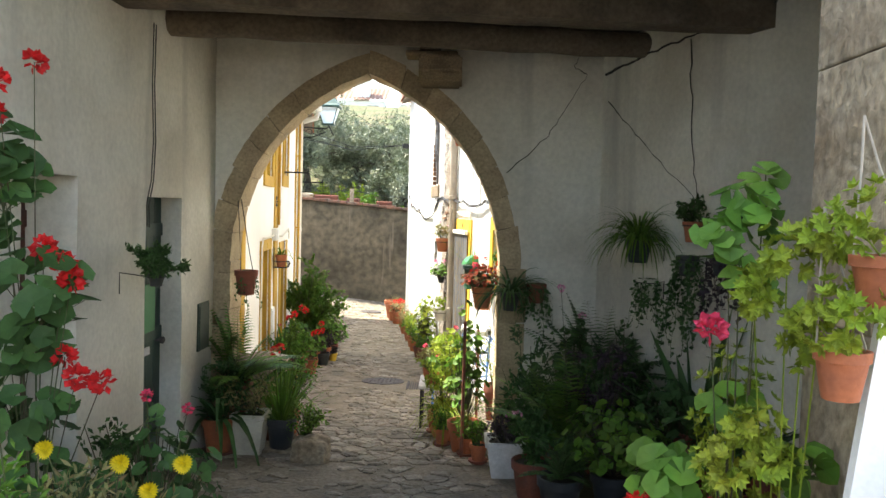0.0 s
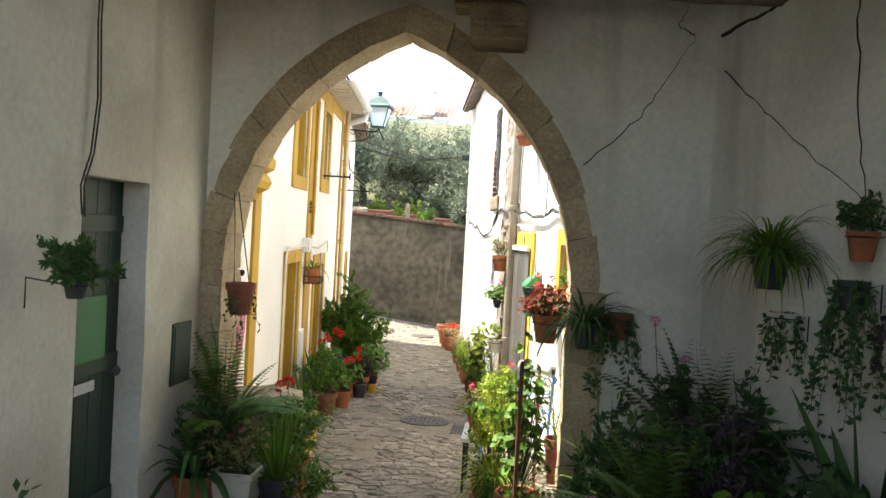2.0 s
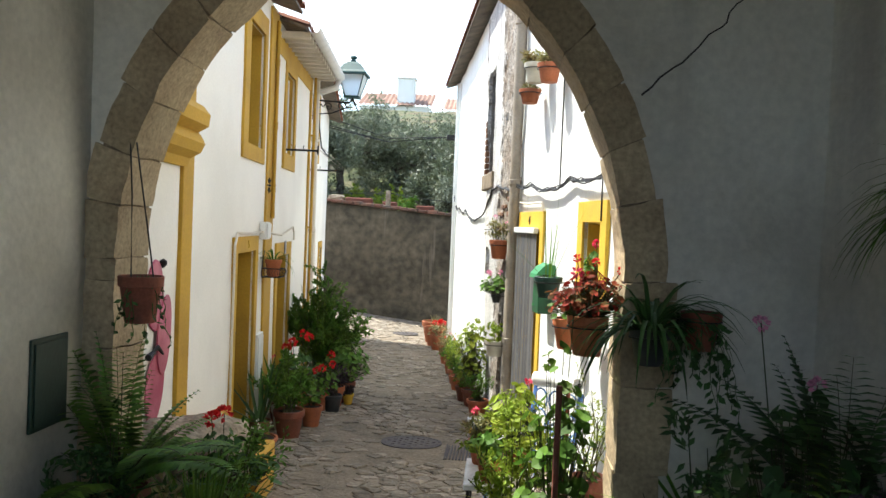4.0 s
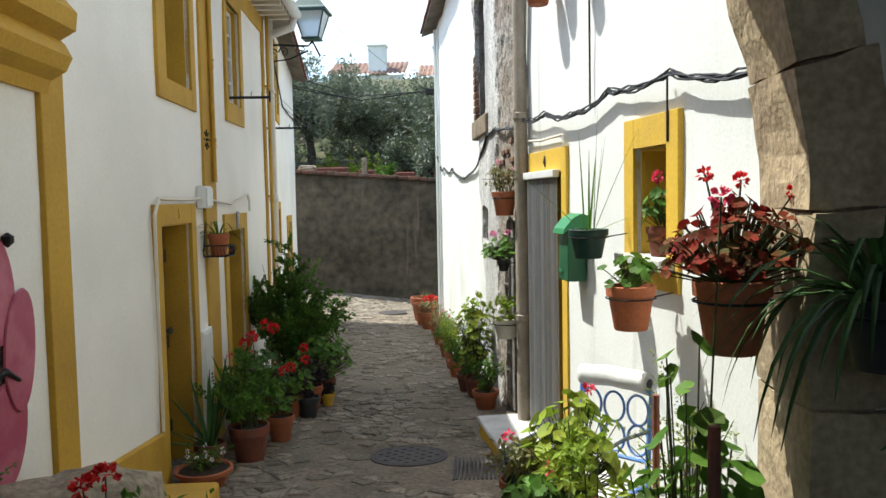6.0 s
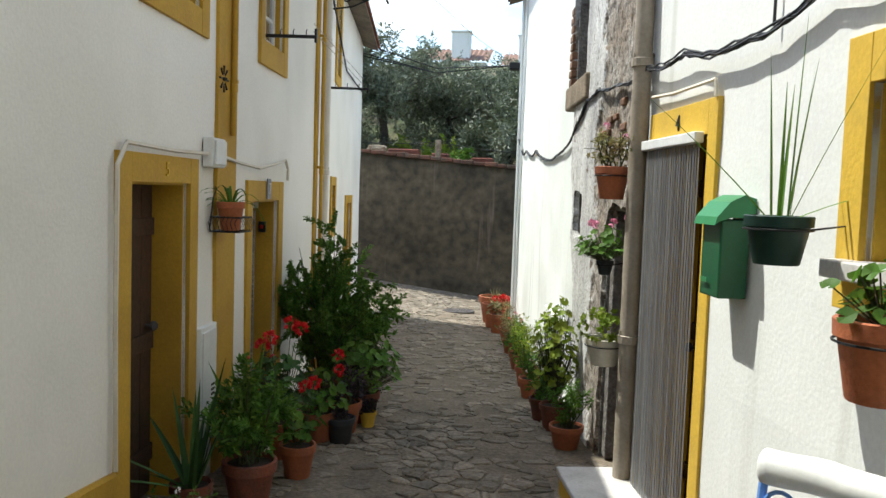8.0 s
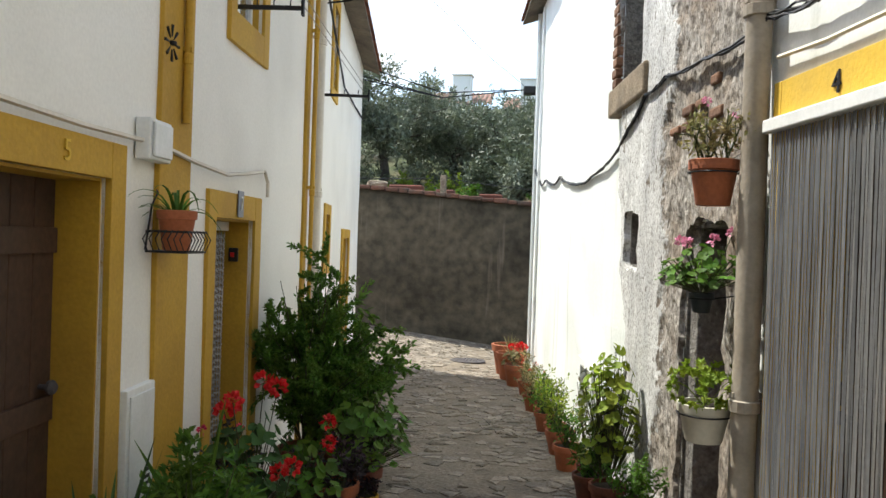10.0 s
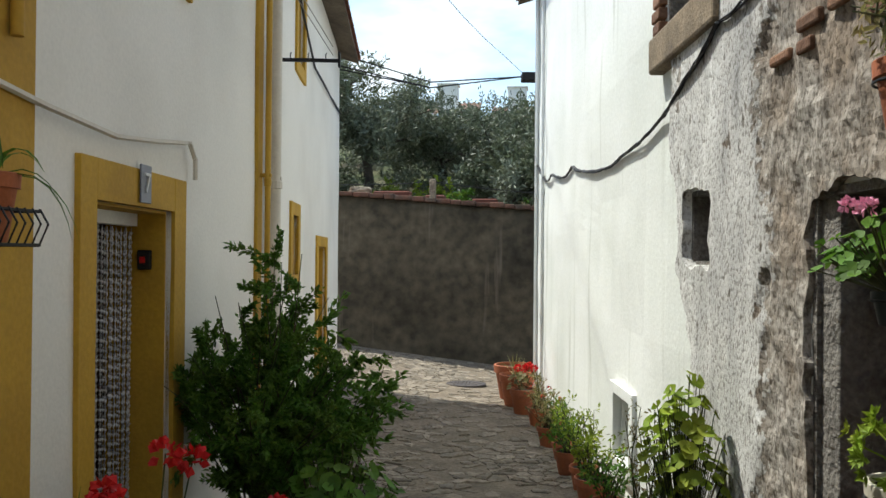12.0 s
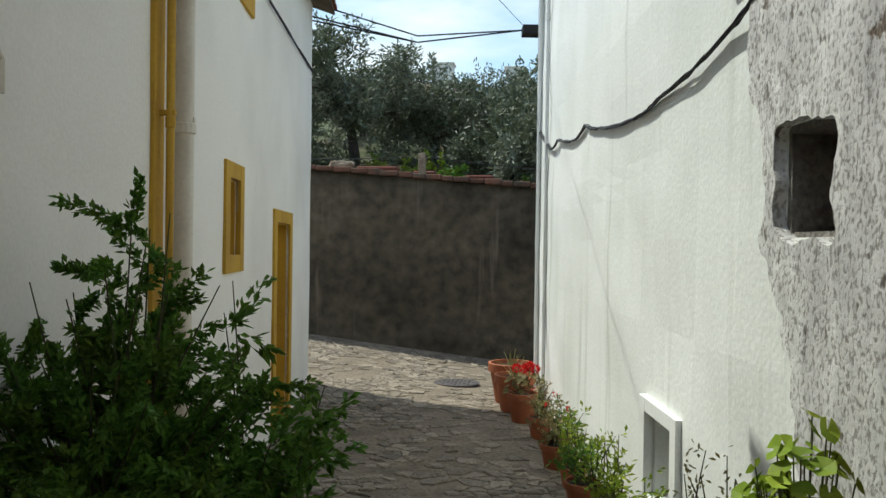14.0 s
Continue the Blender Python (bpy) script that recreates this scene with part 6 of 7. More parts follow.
# lit plants just beyond the arch
P("bright_shrub", on_ground(0.90, 8.38), "bush", "bright green leafy shrub catching the sun", 0.14, 0.26, TERRA, LEAF_LIGHT, h=0.78, r=0.27, n=1500, size=0.045)
P("bright_grass", on_ground(0.94, 8.22), "blades", "bright feathery grass plant in a terracotta pot", 0.12, 0.24, TERRA, LEAF_LIGHT, h=0.5, n=150, size=0.012)
P("potted_geranium", on_ground(1.10, 7.80), "geranium", "tall geranium with green round leaves by the arch jamb", 0.15, 0.28, TERRA, LEAF_MID, FL_ROSE, h=1.28, r=0.20, n=110, size=0.05, flowers=1, fl_size=0.028)
for x, y in ((0.82, 8.55), (0.90, 7.98), (1.12, 7.62), (1.22, 7.35)):
    P("small_pot", on_ground(x, y), "bush", "small sprouting plant in a terracotta pot", 0.075, 0.15, TERRA, LEAF_MID, h=0.22, r=0.12, n=60, size=0.04, group="small pots by the arch", saucer=True)
for x, y, h in ((1.24, 8.85, 1.03), (1.08, 7.53, 1.20)):
    st = tagged(mesh_object("plant_stake", tube([on_ground(x, y, -0.02), on_ground(x, y, h)], 0.014, 8), TERRA_OLD), "rust-red stake standing among the plants", "stake")


def plant_table():
    e = thing("plant_table", "low table with a patterned tile top on black iron legs", "table")
    z = 0.64
    part("tabletop", block(0.64, 1.06, 8.66, 9.20, z, z + 0.035, 0.006), MARBLE, e, "worn patterned white top")
    rng = random.Random(2)
    for x in (0.67, 1.03):
        for y in (8.70, 9.16):
            part("leg", tube([(x, y, ground_z(y) - 0.01), (x, y, z)], 0.012, 8), BLACK, e)
    for y in (8.70, 9.16):
        part("stretcher", tube([(0.67, y, 0.36), (1.03, y, 0.36)], 0.008, 6), BLACK, e)


plant_table()
for i, (x, y, k, lm, h, r) in enumerate(((0.94, 8.96, "geranium", LEAF_LIGHT, 0.48, 0.20), (0.80, 8.76, "geranium", LEAF_MID, 0.18, 0.13), (0.74, 9.10, "bush", LEAF_DRY, 0.22, 0.15))):
    P("table_plant", (x, y, 0.676), k, ("bright geranium in a pot on the plant table", "geranium with red blooms on the plant table", "wispy yellowish plant on the plant table")[i], 0.09, 0.15, TERRA, lm, FL_ROSE, h=h, r=r, n=((90, 40, 260)[i]), size=0.045, flowers=1, fl_size=0.028)


def iron_chair():
    """A wrought-iron armchair set askew to the wall, a white cloth rolled over its back."""
    e = thing("iron_chair", "light blue wrought-iron armchair with scrolled arms by the wall", "chair")
    a, b = Vector((1.37, 9.66, 0)), Vector((1.07, 9.92, 0))
    wide = (b - a).length
    along = (b - a).normalized()
    out = Vector((-along.y, along.x, 0))
    q = lambda u, z, v=0.0: a + along * (u * wide) + out * v + Vector((0, 0, z + 0.10))
    g = ground_z(9.7) - 0.10
    seat = g + 0.45
    for u in (0.0, 1.0):
        part("back_leg", tube([q(u, g - 0.005, -0.03), q(u, seat, 0.0), q(u, 0.80, -0.03), q(u, 0.93, -0.05)], 0.014, 8), BLUE, e)
        part("front_leg", tube([q(u, g - 0.005, 0.47), q(u, seat, 0.45), q(u, 0.70, 0.45)], 0.013, 8), BLUE, e)
        curl = [q(u, 0.665 + 0.055 * math.sin(t) * (1 - t / 11), 0.53 + 0.055 * math.cos(t) * (1 - t / 11)) for t in np.linspace(1.5, -6.5, 18)]
        part("arm", tube([q(u, 0.75, -0.02), q(u, 0.765, 0.20), q(u, 0.745, 0.42)] + curl, 0.010, 7), CHAIR_GREY, e, "grey-blue scrolled arm")
        part("side_rail", tube([q(u, seat - 0.01, 0.0), q(u, seat - 0.01, 0.45)], 0.011, 7), BLUE, e)
    part("top_rail", tube([q(-0.08, 0.885, -0.02), q(-0.07, 0.915, -0.045), q(0.0, 0.93, -0.05), q(0.5, 0.955, -0.05), q(1.0, 0.93, -0.05)], 0.015, 8), BLUE, e)
    part("lower_rail", tube([q(0, 0.60, -0.01), q(1, 0.60, -0.01)], 0.011, 8), BLUE, e)
    part("front_rail", tube([q(0, seat - 0.01, 0.45), q(1, seat - 0.01, 0.45)], 0.011, 8), BLUE, e)
    for k in range(8):
        v = 0.03 + 0.052 * k
        part("seat_slat", tube([q(0.01, seat + 0.004, v), q(0.99, seat + 0.004, v)], 0.010, 6), WHITE_PAINT, e)
    for k in range(3):
        u = (k + 0.5) / 3
        for zc in (0.69, 0.84):
            ring = [q(u + 0.145 * math.cos(t), zc + 0.075 * math.sin(t), -0.03) for t in np.linspace(0, 2 * math.pi, 21)]
            part("ring", tube(ring, 0.007, 6), BLUE, e)
    c = thing("rolled_cloth", "white cloth rolled over the top of the chair back", "cloth")
    roll = bmesh.new()
    rings = []
    for i in range(15):
        u = 0.02 + 0.96 * i / 14
        cen = q(u, 0.990 + 0.002 * math.sin(i * 0.9) - 0.02 * abs(u - 0.5), -0.035)
        rings.append([roll.verts.new(cen + (0.052 + 0.0012 * math.sin(3 * t + i * 0.4)) * (math.cos(t) * out + math.sin(t) * Vector((0, 0, 1)))) for t in np.linspace(0, 2 * math.pi, 17)[:-1]])
    for k, push in ((0, 0.03), (-1, -0.01)):
        cen = sum((v.co for v in rings[k]), Vector()) / 16
        cap = [roll.verts.new(cen.lerp(v.co, 0.55) + along * push) for v in rings[k]]
        rings.insert(0 if k == 0 else len(rings), cap)
    for r0, r1 in zip(rings, rings[1:]):
        for k in range(16):
            roll.faces.new((r0[k], r0[(k + 1) % 16], r1[(k + 1) % 16], r1[k]))
    roll.faces.new(rings[0]), roll.faces.new(rings[-1][::-1])
    bmesh.ops.recalc_face_normals(roll, faces=roll.faces[:])
    part("roll", roll, WHITE_PAINT, c, smooth=True)
    # Black disc on the closed end: the hollow's shade given as colour.
    part("core", lathe([(0.001, 0), (0.026, 0.002), (0.026, 0.006), (0.001, 0.008)], 12), BLACK, c, "black disc standing for the shade inside the roll").matrix_world = Matrix.Translation(q(0.02, 0.980, -0.035)) @ Vector((0, 0, 1)).rotation_difference(-along).to_matrix().to_4x4()


iron_chair()

P("wispy_fern", on_ground(1.44, 9.30), "bush", "wispy light asparagus fern against the sunlit wall", 0.11, 0.40, TERRA_OLD, LEAF_LIGHT, h=0.72, r=0.30, n=900, size=0.022)

# pots hung on the bright wall
def wall_pot(wall, y, z, kind, label, pr, ph, pm, lm, fm=None, back=None, **kw):
    back = back or pr + 0.05
    p = wall.at(y, z, back)
    e = P("wall_pot", p, kind, label, pr, ph, pm, lm, fm, category="hanging plant", rz=wall.angle, **kw)
    pot_ring(e, pr * 1.03, ph * 0.72, back)
    return e


wall_pot(RIGHT1, 9.75, 1.345, "geranium", "terracotta pot with leafy sprouts in a wire ring", 0.115, 0.215, TERRA, LEAF_MID, FL_RED, back=0.24, h=0.20, r=0.14, n=34, size=0.042, flowers=0)
wall_pot(RIGHT1, 10.32, 1.65, "upright", "dark green plastic pot with tall thin shoots", 0.105, 0.16, PLASTIC_G, LEAF_MID, back=0.25, h=0.62, n=9, size=0.012)
wall_pot(RIGHT1, 11.45, 3.50, "bush", "pale patterned pot with sparse shoots high on the wall", 0.10, 0.18, PLASTIC_W, LEAF_DRY, h=0.16, r=0.14, n=60, size=0.04)
wall_pot(RIGHT1, 10.95, 3.42, "bush", "terracotta pot high on the white wall", 0.10, 0.16, TERRA, LEAF_DRY, h=0.14, r=0.12, n=40, size=0.04)
wall_pot(RIGHT1, 11.62, 3.34, "bush", "small terracotta trough high on the white wall", 0.10, 0.13, TERRA, LEAF_DRY, h=0.08, r=0.1, n=20, size=0.03)
P("window_geranium", RIGHT1.at(9.98, 1.678, -0.02), "geranium", "pink geranium in a terracotta pot on the window sill", 0.075, 0.15, TERRA_OLD, LEAF_MID, FL_ROSE, h=0.26, r=0.11, n=24, size=0.045, flowers=3, fl_size=0.035)
wall_pot(RIGHT2, 12.60, 1.84, "bush", "terracotta pot with a wispy pink-flowered plant", 0.105, 0.20, TERRA, LEAF_DRY, FL_PINK, back=0.185, h=0.30, r=0.22, n=420, size=0.035, flowers=3, fl_size=0.022)
wall_pot(RIGHT2, 12.72, 1.36, "geranium", "ivy geranium with pale pink flowers on the flaking wall", 0.055, 0.09, PLASTIC_B, LEAF_MID, FL_PINK, back=0.18, h=0.26, r=0.19, n=90, size=0.030, flowers=4, fl_size=0.030)
wall_pot(RIGHT2, 12.62, 0.80, "succulent", "cream pot with a light green spreading plant in a wire ring", 0.115, 0.17, PLASTIC_W, LEAF_LIGHT, back=0.18, h=0.20, r=0.18, n=70, size=0.032)
P("niche_pot", RIGHT2.at(14.68, 1.502, -0.12), "bush", "terracotta pot with a pale plant in the wall niche", 0.06, 0.13, TERRA, LEAF_DRY, h=0.08, r=0.07, n=30, size=0.03)

# basket on the left pilaster
e = P("basket_pot", LEFT1.at(12.32, 1.56, 0.12), "blades", "terracotta pot with a spider plant in a wrought-iron basket", 0.085, 0.18, TERRA, LEAF_MID, h=0.32, n=16, size=0.016, category="hanging plant")
for zz in (0.0, 0.09):
    for a, b in (((-0.095, -0.095), (0.095, -0.095)), ((0.095, -0.095), (0.095, 0.095)), ((0.095, 0.095), (-0.095, 0.095)), ((-0.095, 0.095), (-0.095, -0.095))):
        part("basket_bar", tube([(*a, zz - 0.006), (*b, zz - 0.006)], 0.005, 5), BLACK, e)
for k in range(7):
    s = -0.095 + 0.19 * k / 6
    part("basket_bar", tube([(0.095, s, -0.006), (0.12, s, 0.05), (0.095, s, 0.09)], 0.003, 5), BLACK, e)
    part("basket_bar", tube([(s * 0.9, -0.095, -0.006), (s * 0.9, -0.14, 0.05), (s * 0.9, -0.095, 0.09)], 0.003, 5), BLACK, e)
    part("basket_bar", tube([(-0.095, s, -0.008), (0.095, s, -0.008)], 0.003, 5), BLACK, e)
part("basket_bar", tube([(-0.095, -0.1, 0.0), (-0.0955, -0.05, 0.2), (-0.0955, 0.0, 0.26), (-0.12, 0.03, 0.28), (-0.12, 0.03, 0.25)], 0.005, 5), BLACK, e)

# pots along the left house
P("daisy_bowl", on_ground(-1.34, 11.12), "bush", "low terracotta bowl with small white daisies", 0.19, 0.13, TERRA, LEAF_MID, FL_WHITE, h=0.18, r=0.20, n=380, size=0.03, flowers=9, fl_size=0.016)
P("sword_plant", on_ground(-1.42, 11.48), "upright", "upright sword-leaved plant beside the door", 0.11, 0.22, TERRA_OLD, LEAF_DARK, h=0.75, n=14, size=0.04)
P("feathery_shrub", on_ground(-1.22, 11.80), "bush", "dense feathery green shrub in a terracotta pot", 0.15, 0.28, TERRA_OLD, LEAF_MID, h=0.62, r=0.40, n=2200, size=0.05)
P("potted_shrub", on_ground(-1.38, 12.20), "bush", "green shrub in a pale pot against the house", 0.13, 0.24, PLASTIC_W, LEAF_MID, h=0.55, r=0.30, n=1000, size=0.05)
P("sword_plant", on_ground(-1.50, 12.42), "upright", "pointed green blades beside the meter cabinet", 0.10, 0.25, TERRA_OLD, LEAF_MID, h=0.70, n=10, size=0.05)
P("red_geranium", on_ground(-1.14, 12.42), "geranium", "red geranium in a terracotta pot on the cobbles", 0.115, 0.22, TERRA, LEAF_MID, FL_RED, h=0.38, r=0.18, n=34, size=0.045, flowers=2, fl_size=0.045)
P("red_geranium", on_ground(-1.40, 12.85), "geranium", "tall red geranium in a terracotta pot by the house", 0.14, 0.26, TERRA, LEAF_DARK, FL_RED, h=0.62, r=0.26, n=70, size=0.05, flowers=4, fl_size=0.055)
P("purple_shrub", on_ground(-1.60, 13.0), "bush", "purplish shrub beside the chain curtain", 0.12, 0.24, TERRA_OLD, LEAF_PURPLE, FL_ROSE, h=0.55, r=0.16, n=220, size=0.05, flowers=2, fl_size=0.03)
P("red_geranium", on_ground(-1.28, 13.30), "geranium", "red geranium in a red pot by the house", 0.14, 0.24, TERRA, LEAF_MID, FL_RED, h=0.40, r=0.24, n=50, size=0.05, flowers=2, fl_size=0.05)
P("purple_plant", on_ground(-1.16, 13.62), "bush", "dark purple leafy plant in a terracotta pot", 0.14, 0.26, TERRA, LEAF_PURPLE, h=0.30, r=0.28, n=420, size=0.06)
P("bucket_plant", on_ground(-1.10, 13.32), "bush", "small plant in a black plastic bucket", 0.11, 0.20, PLASTIC_B, LEAF_PURPLE, h=0.10, r=0.12, n=60, size=0.04)
P("yellow_pot", on_ground(-1.02, 13.88), "bush", "small yellow pot on the cobbles", 0.07, 0.13, YELLOW_LIT, LEAF_PURPLE, h=0.12, r=0.10, n=50, size=0.04)
P("big_shrub", on_ground(-1.52, 14.20), "bush", "tall dense green shrub in a terracotta pot", 0.20, 0.34, TERRA_OLD, LEAF_MID, FL_RED, h=1.42, r=0.50, n=32000, size=0.036, flowers=0, fl_size=0.03)
P("side_shrub", on_ground(-1.12, 14.05), "geranium", "broad-leaved green plant at the foot of the tall shrub", 0.15, 0.26, TERRA_OLD, LEAF_MID, FL_RED, h=0.62, r=0.32, n=210, size=0.048, flowers=0)
P("green_shrub", on_ground(-1.30, 14.75), "bush", "light-tipped shrub behind the tall one", 0.15, 0.26, TERRA_OLD, LEAF_MID, h=1.35, r=0.42, n=2200, size=0.06)

# pots along the right houses
P("leafy_climber", on_ground(0.50, 14.28), "geranium", "tall light green leafy plant against the flaking wall", 0.12, 0.22, TERRA_OLD, LEAF_LIGHT, FL_PINK, h=1.12, r=0.20, n=150, size=0.046, flowers=0)
P("green_shrub", on_ground(0.60, 13.70), "bush", "grassy green shrub in a red plastic pot", 0.13, 0.18, TERRA, LEAF_MID, FL_YELLOW, h=0.40, r=0.24, n=900, size=0.035)
P("wispy_shrub", on_ground(0.42, 15.05), "bush", "thin wispy grey-green shrub by the wall", 0.10, 0.18, TERRA_OLD, LEAF_DRY, h=0.75, r=0.24, n=320, size=0.03)
P("green_shrub", on_ground(0.40, 14.62), "bush", "low green plants at the wall foot", 0.12, 0.20, TERRA_OLD, LEAF_MID, FL_WHITE, h=0.30, r=0.26, n=600, size=0.04, flowers=4, fl_size=0.015)
row = [(0.26, 15.6, 0.12, LEAF_MID, 0.35), (0.20, 16.2, 0.13, LEAF_LIGHT, 0.45), (0.16, 16.75, 0.11, LEAF_LIGHT, 0.50), (0.06, 17.3, 0.12, LEAF_MID, 0.40), (0.02, 17.9, 0.10, LEAF_LIGHT, 0.45), (-0.10, 18.45, 0.12, LEAF_DRY, 0.35), (-0.04, 18.95, 0.10, LEAF_MID, 0.30), (-0.22, 19.5, 0.12, LEAF_DRY, 0.40)]
for i, (x, y, r, lm, h) in enumerate(row):
    P("row_plant", on_ground(x, y), "bush", "leafy plant in a terracotta pot along the white wall", r, r * 1.7, TERRA, lm, FL_RED, h=h, r=r * 1.7, n=260, size=0.045, flowers=(2 if i > 5 else 0), fl_size=0.025, group="pots along the white wall")
P("row_plant", on_ground(-0.40, 20.2), "geranium", "red flowering plant in a terracotta pot at the corner", 0.16, 0.30, TERRA, LEAF_DRY, FL_RED, h=0.30, r=0.2, n=30, size=0.04, flowers=5, fl_size=0.05, group="pots along the white wall")
P("row_plant", on_ground(-0.50, 20.75), "upright", "large terracotta pot with few shoots at the corner", 0.22, 0.40, TERRA, LEAF_DRY, h=0.25, n=12, size=0.02, group="pots along the white wall")
P("row_plant", on_ground(-0.56, 21.25), "upright", "large terracotta tub with few shoots at the corner", 0.26, 0.46, TERRA, LEAF_DRY, h=0.25, n=12, size=0.02, group="pots along the white wall")

# flowers before the passage
def spray(name, label, base, heads, fl_mat, size, leaves=None, lm=None, category="flowering plant", n=60, leaf_size=0.06, daisy=False, pot=None, rosette=False):
    """A flowering plant with heads at given places, leafy stems rising from the base."""
    _seed[0] += 1
    rng = random.Random(_seed[0])
    e = thing(name, label, category, place=base)
    b = Vector(base)
    lv = bmesh.new()
    st = lv if rosette else bmesh.new()
    r, h = pot or (0.14, 0.28)
    part("pot", lathe(pot_profile(r, h), 20), TERRA_OLD, e)
    part("soil", lathe([(r * 0.9, h * 0.86), (0.02, h * 0.92)], 12), SOIL, e)
    for hd in heads:
        c = Vector(hd) - b
        tube([(0, 0, h * 0.8), Vector((c.x * 0.4, c.y * 0.4, c.z * 0.6)), c], 0.004, 5, st, 0.002)
        fl = bmesh.new()
        if daisy:
            for k in range(22):
                a = 6.28 * k / 22
                d = Vector((math.cos(a), -0.5 + 0.2 * math.sin(a * 2), math.sin(a)))
                leaf(fl, c, d, Vector((0, -1, 0.3)), size, size * 0.34, 0.1)
                if k % 2:
                    leaf(fl, c + Vector((0, -0.006, 0)), d * 0.6 + Vector((0, -0.5, 0)), Vector((0, -1, 0.3)), size * 0.55, size * 0.3, 0.1)
        else:
            flower_head(fl, c, size, rng, 34)
        part("flower_head", fl, fl_mat, e)
    for c, rad, hh in leaves or ():
        c = Vector(c) - b
        tube([(0, 0, h * 0.8), Vector((c.x * 0.5, c.y * 0.5, c.z * 0.6)), c], 0.003, 5, st, 0.002)
        for k in range(n):
            d = ball_dir(rng)
            p = c + Vector((d.x * rad, d.y * rad, d.z * hh)) * rng.uniform(0.4, 1.0)
            if rosette:
                way = (d + Vector((0, -0.5, 0.5))).normalized()
                o1 = way.orthogonal().normalized()
                for j in range(9):
                    a = 6.283 * j / 9 + rng.random() * 0.4
                    w = o1 * math.cos(a) + way.cross(o1) * math.sin(a) + way * rng.uniform(0.2, 0.9)
                    leaf(lv, p, w, way, leaf_size * rng.uniform(0.8, 1.2), leaf_size * 0.55, 0.15)
            elif lm in (LEAF_MID, LEAF_DARK, LEAF_LIGHT) and leaf_size > 0.045:
                round_leaf(lv, p, Vector((d.x * 0.5, d.y * 0.5 - 0.5, 0.7)) + ball_dir(rng) * 0.4, leaf_size * rng.uniform(0.6, 1.1), rng)
            else:
                leaf(lv, p, ball_dir(rng, 0.3), ball_dir(rng, 0.8), leaf_size * 1.6, leaf_size * 0.4, 0.1)
            if k % 3 == 0 and not rosette:
                tube([c + Vector((0, 0, -hh * 0.5)), p], 0.002, 4, st)
    if st is not lv:
        part("stem", st, STEM, e)
    if len(lv.verts):
        part("foliage", lv, lm or LEAF_MID, e)
    return e


spray("climbing_geranium", "tall climbing geranium with bright red flower heads", (-0.78, 3.95, ground_z(3.95)), [(-0.82, 4.0, 3.04), (-0.95, 3.95, 2.95), (-0.97, 3.95, 2.82), (-0.75, 3.95, 2.26), (-0.66, 3.95, 2.19), (-0.62, 3.92, 2.13), (-0.66, 3.95, 1.80), (-0.60, 3.93, 1.72), (-0.50, 3.95, 1.70)], FL_RED, 0.055,
      [((-0.95, 4.0, 2.55), 0.16, 0.3), ((-0.78, 3.95, 2.05), 0.20, 0.25), ((-0.85, 3.95, 1.6), 0.25, 0.3), ((-0.75, 3.95, 1.15), 0.3, 0.25)], LEAF_DARK, n=42, leaf_size=0.075)
spray("daisy_bush", "yellow daisy bush with fine grey-green leaves", (-0.42, 3.72, ground_z(3.72)), [(-0.31, 3.70, 1.44), (-0.07, 3.72, 1.44), (-0.62, 3.72, 1.48), (-0.19, 3.68, 1.34), (-0.23, 3.66, 1.28)], FL_YELLOW, 0.048,
      [((-0.35, 3.75, 1.15), 0.3, 0.2), ((-0.50, 3.75, 1.30), 0.2, 0.1)], LEAF_DRY, n=160, leaf_size=0.04, daisy=True)
P("dark_geranium", on_ground(-0.42, 4.35), "geranium", "dark-leaved geranium with a red bloom by the wall", 0.15, 0.28, TERRA_OLD, LEAF_DARK, FL_ROSE, h=0.75, r=0.32, n=110, size=0.055, flowers=2, fl_size=0.03)
P("dark_shrub", on_ground(-0.85, 5.0), "bush", "dark leafy shrub against the whitewashed wall", 0.15, 0.28, TERRA_OLD, LEAF_DARK, h=0.6, r=0.3, n=500, size=0.06)
P("bright_fern_bush", on_ground(-0.12, 2.55), "bush", "bright feathery green bush by the passage entrance", 0.17, 0.45, TERRA_OLD, LEAF_MID, h=0.85, r=0.24, n=1200, size=0.04)
spray("pink_geranium", "rose-pink geranium rising among bright leaves", (1.76, 2.80, ground_z(2.8)), [(1.67, 2.78, 2.165)], FL_ROSE, 0.045,
      [((1.78, 2.90, 2.50), 0.07, 0.07), ((1.75, 2.90, 2.39), 0.09, 0.06), ((1.86, 2.95, 2.50), 0.06, 0.12), ((1.82, 2.88, 2.28), 0.08, 0.08), ((1.90, 2.7, 1.82), 0.09, 0.07), ((1.77, 2.9, 1.92), 0.09, 0.05)], LEAF_MID, n=13, leaf_size=0.048)
spray("trailing_succulent", "yellow-green succulent with clustered rosettes against the pier", (1.86, 2.72, ground_z(2.72)), [], FL_RED, 0.04,
      [((1.77, 2.55, 2.38), 0.10, 0.09), ((1.83, 2.47, 2.44), 0.08, 0.06), ((1.80, 2.52, 2.20), 0.06, 0.09), ((1.72, 2.62, 2.28), 0.06, 0.08), ((1.76, 2.70, 1.93), 0.09, 0.06), ((1.69, 2.62, 1.85), 0.10, 0.06), ((1.80, 2.66, 1.86), 0.08, 0.06)], LEAF_LIGHT, n=34, leaf_size=0.027, rosette=True)
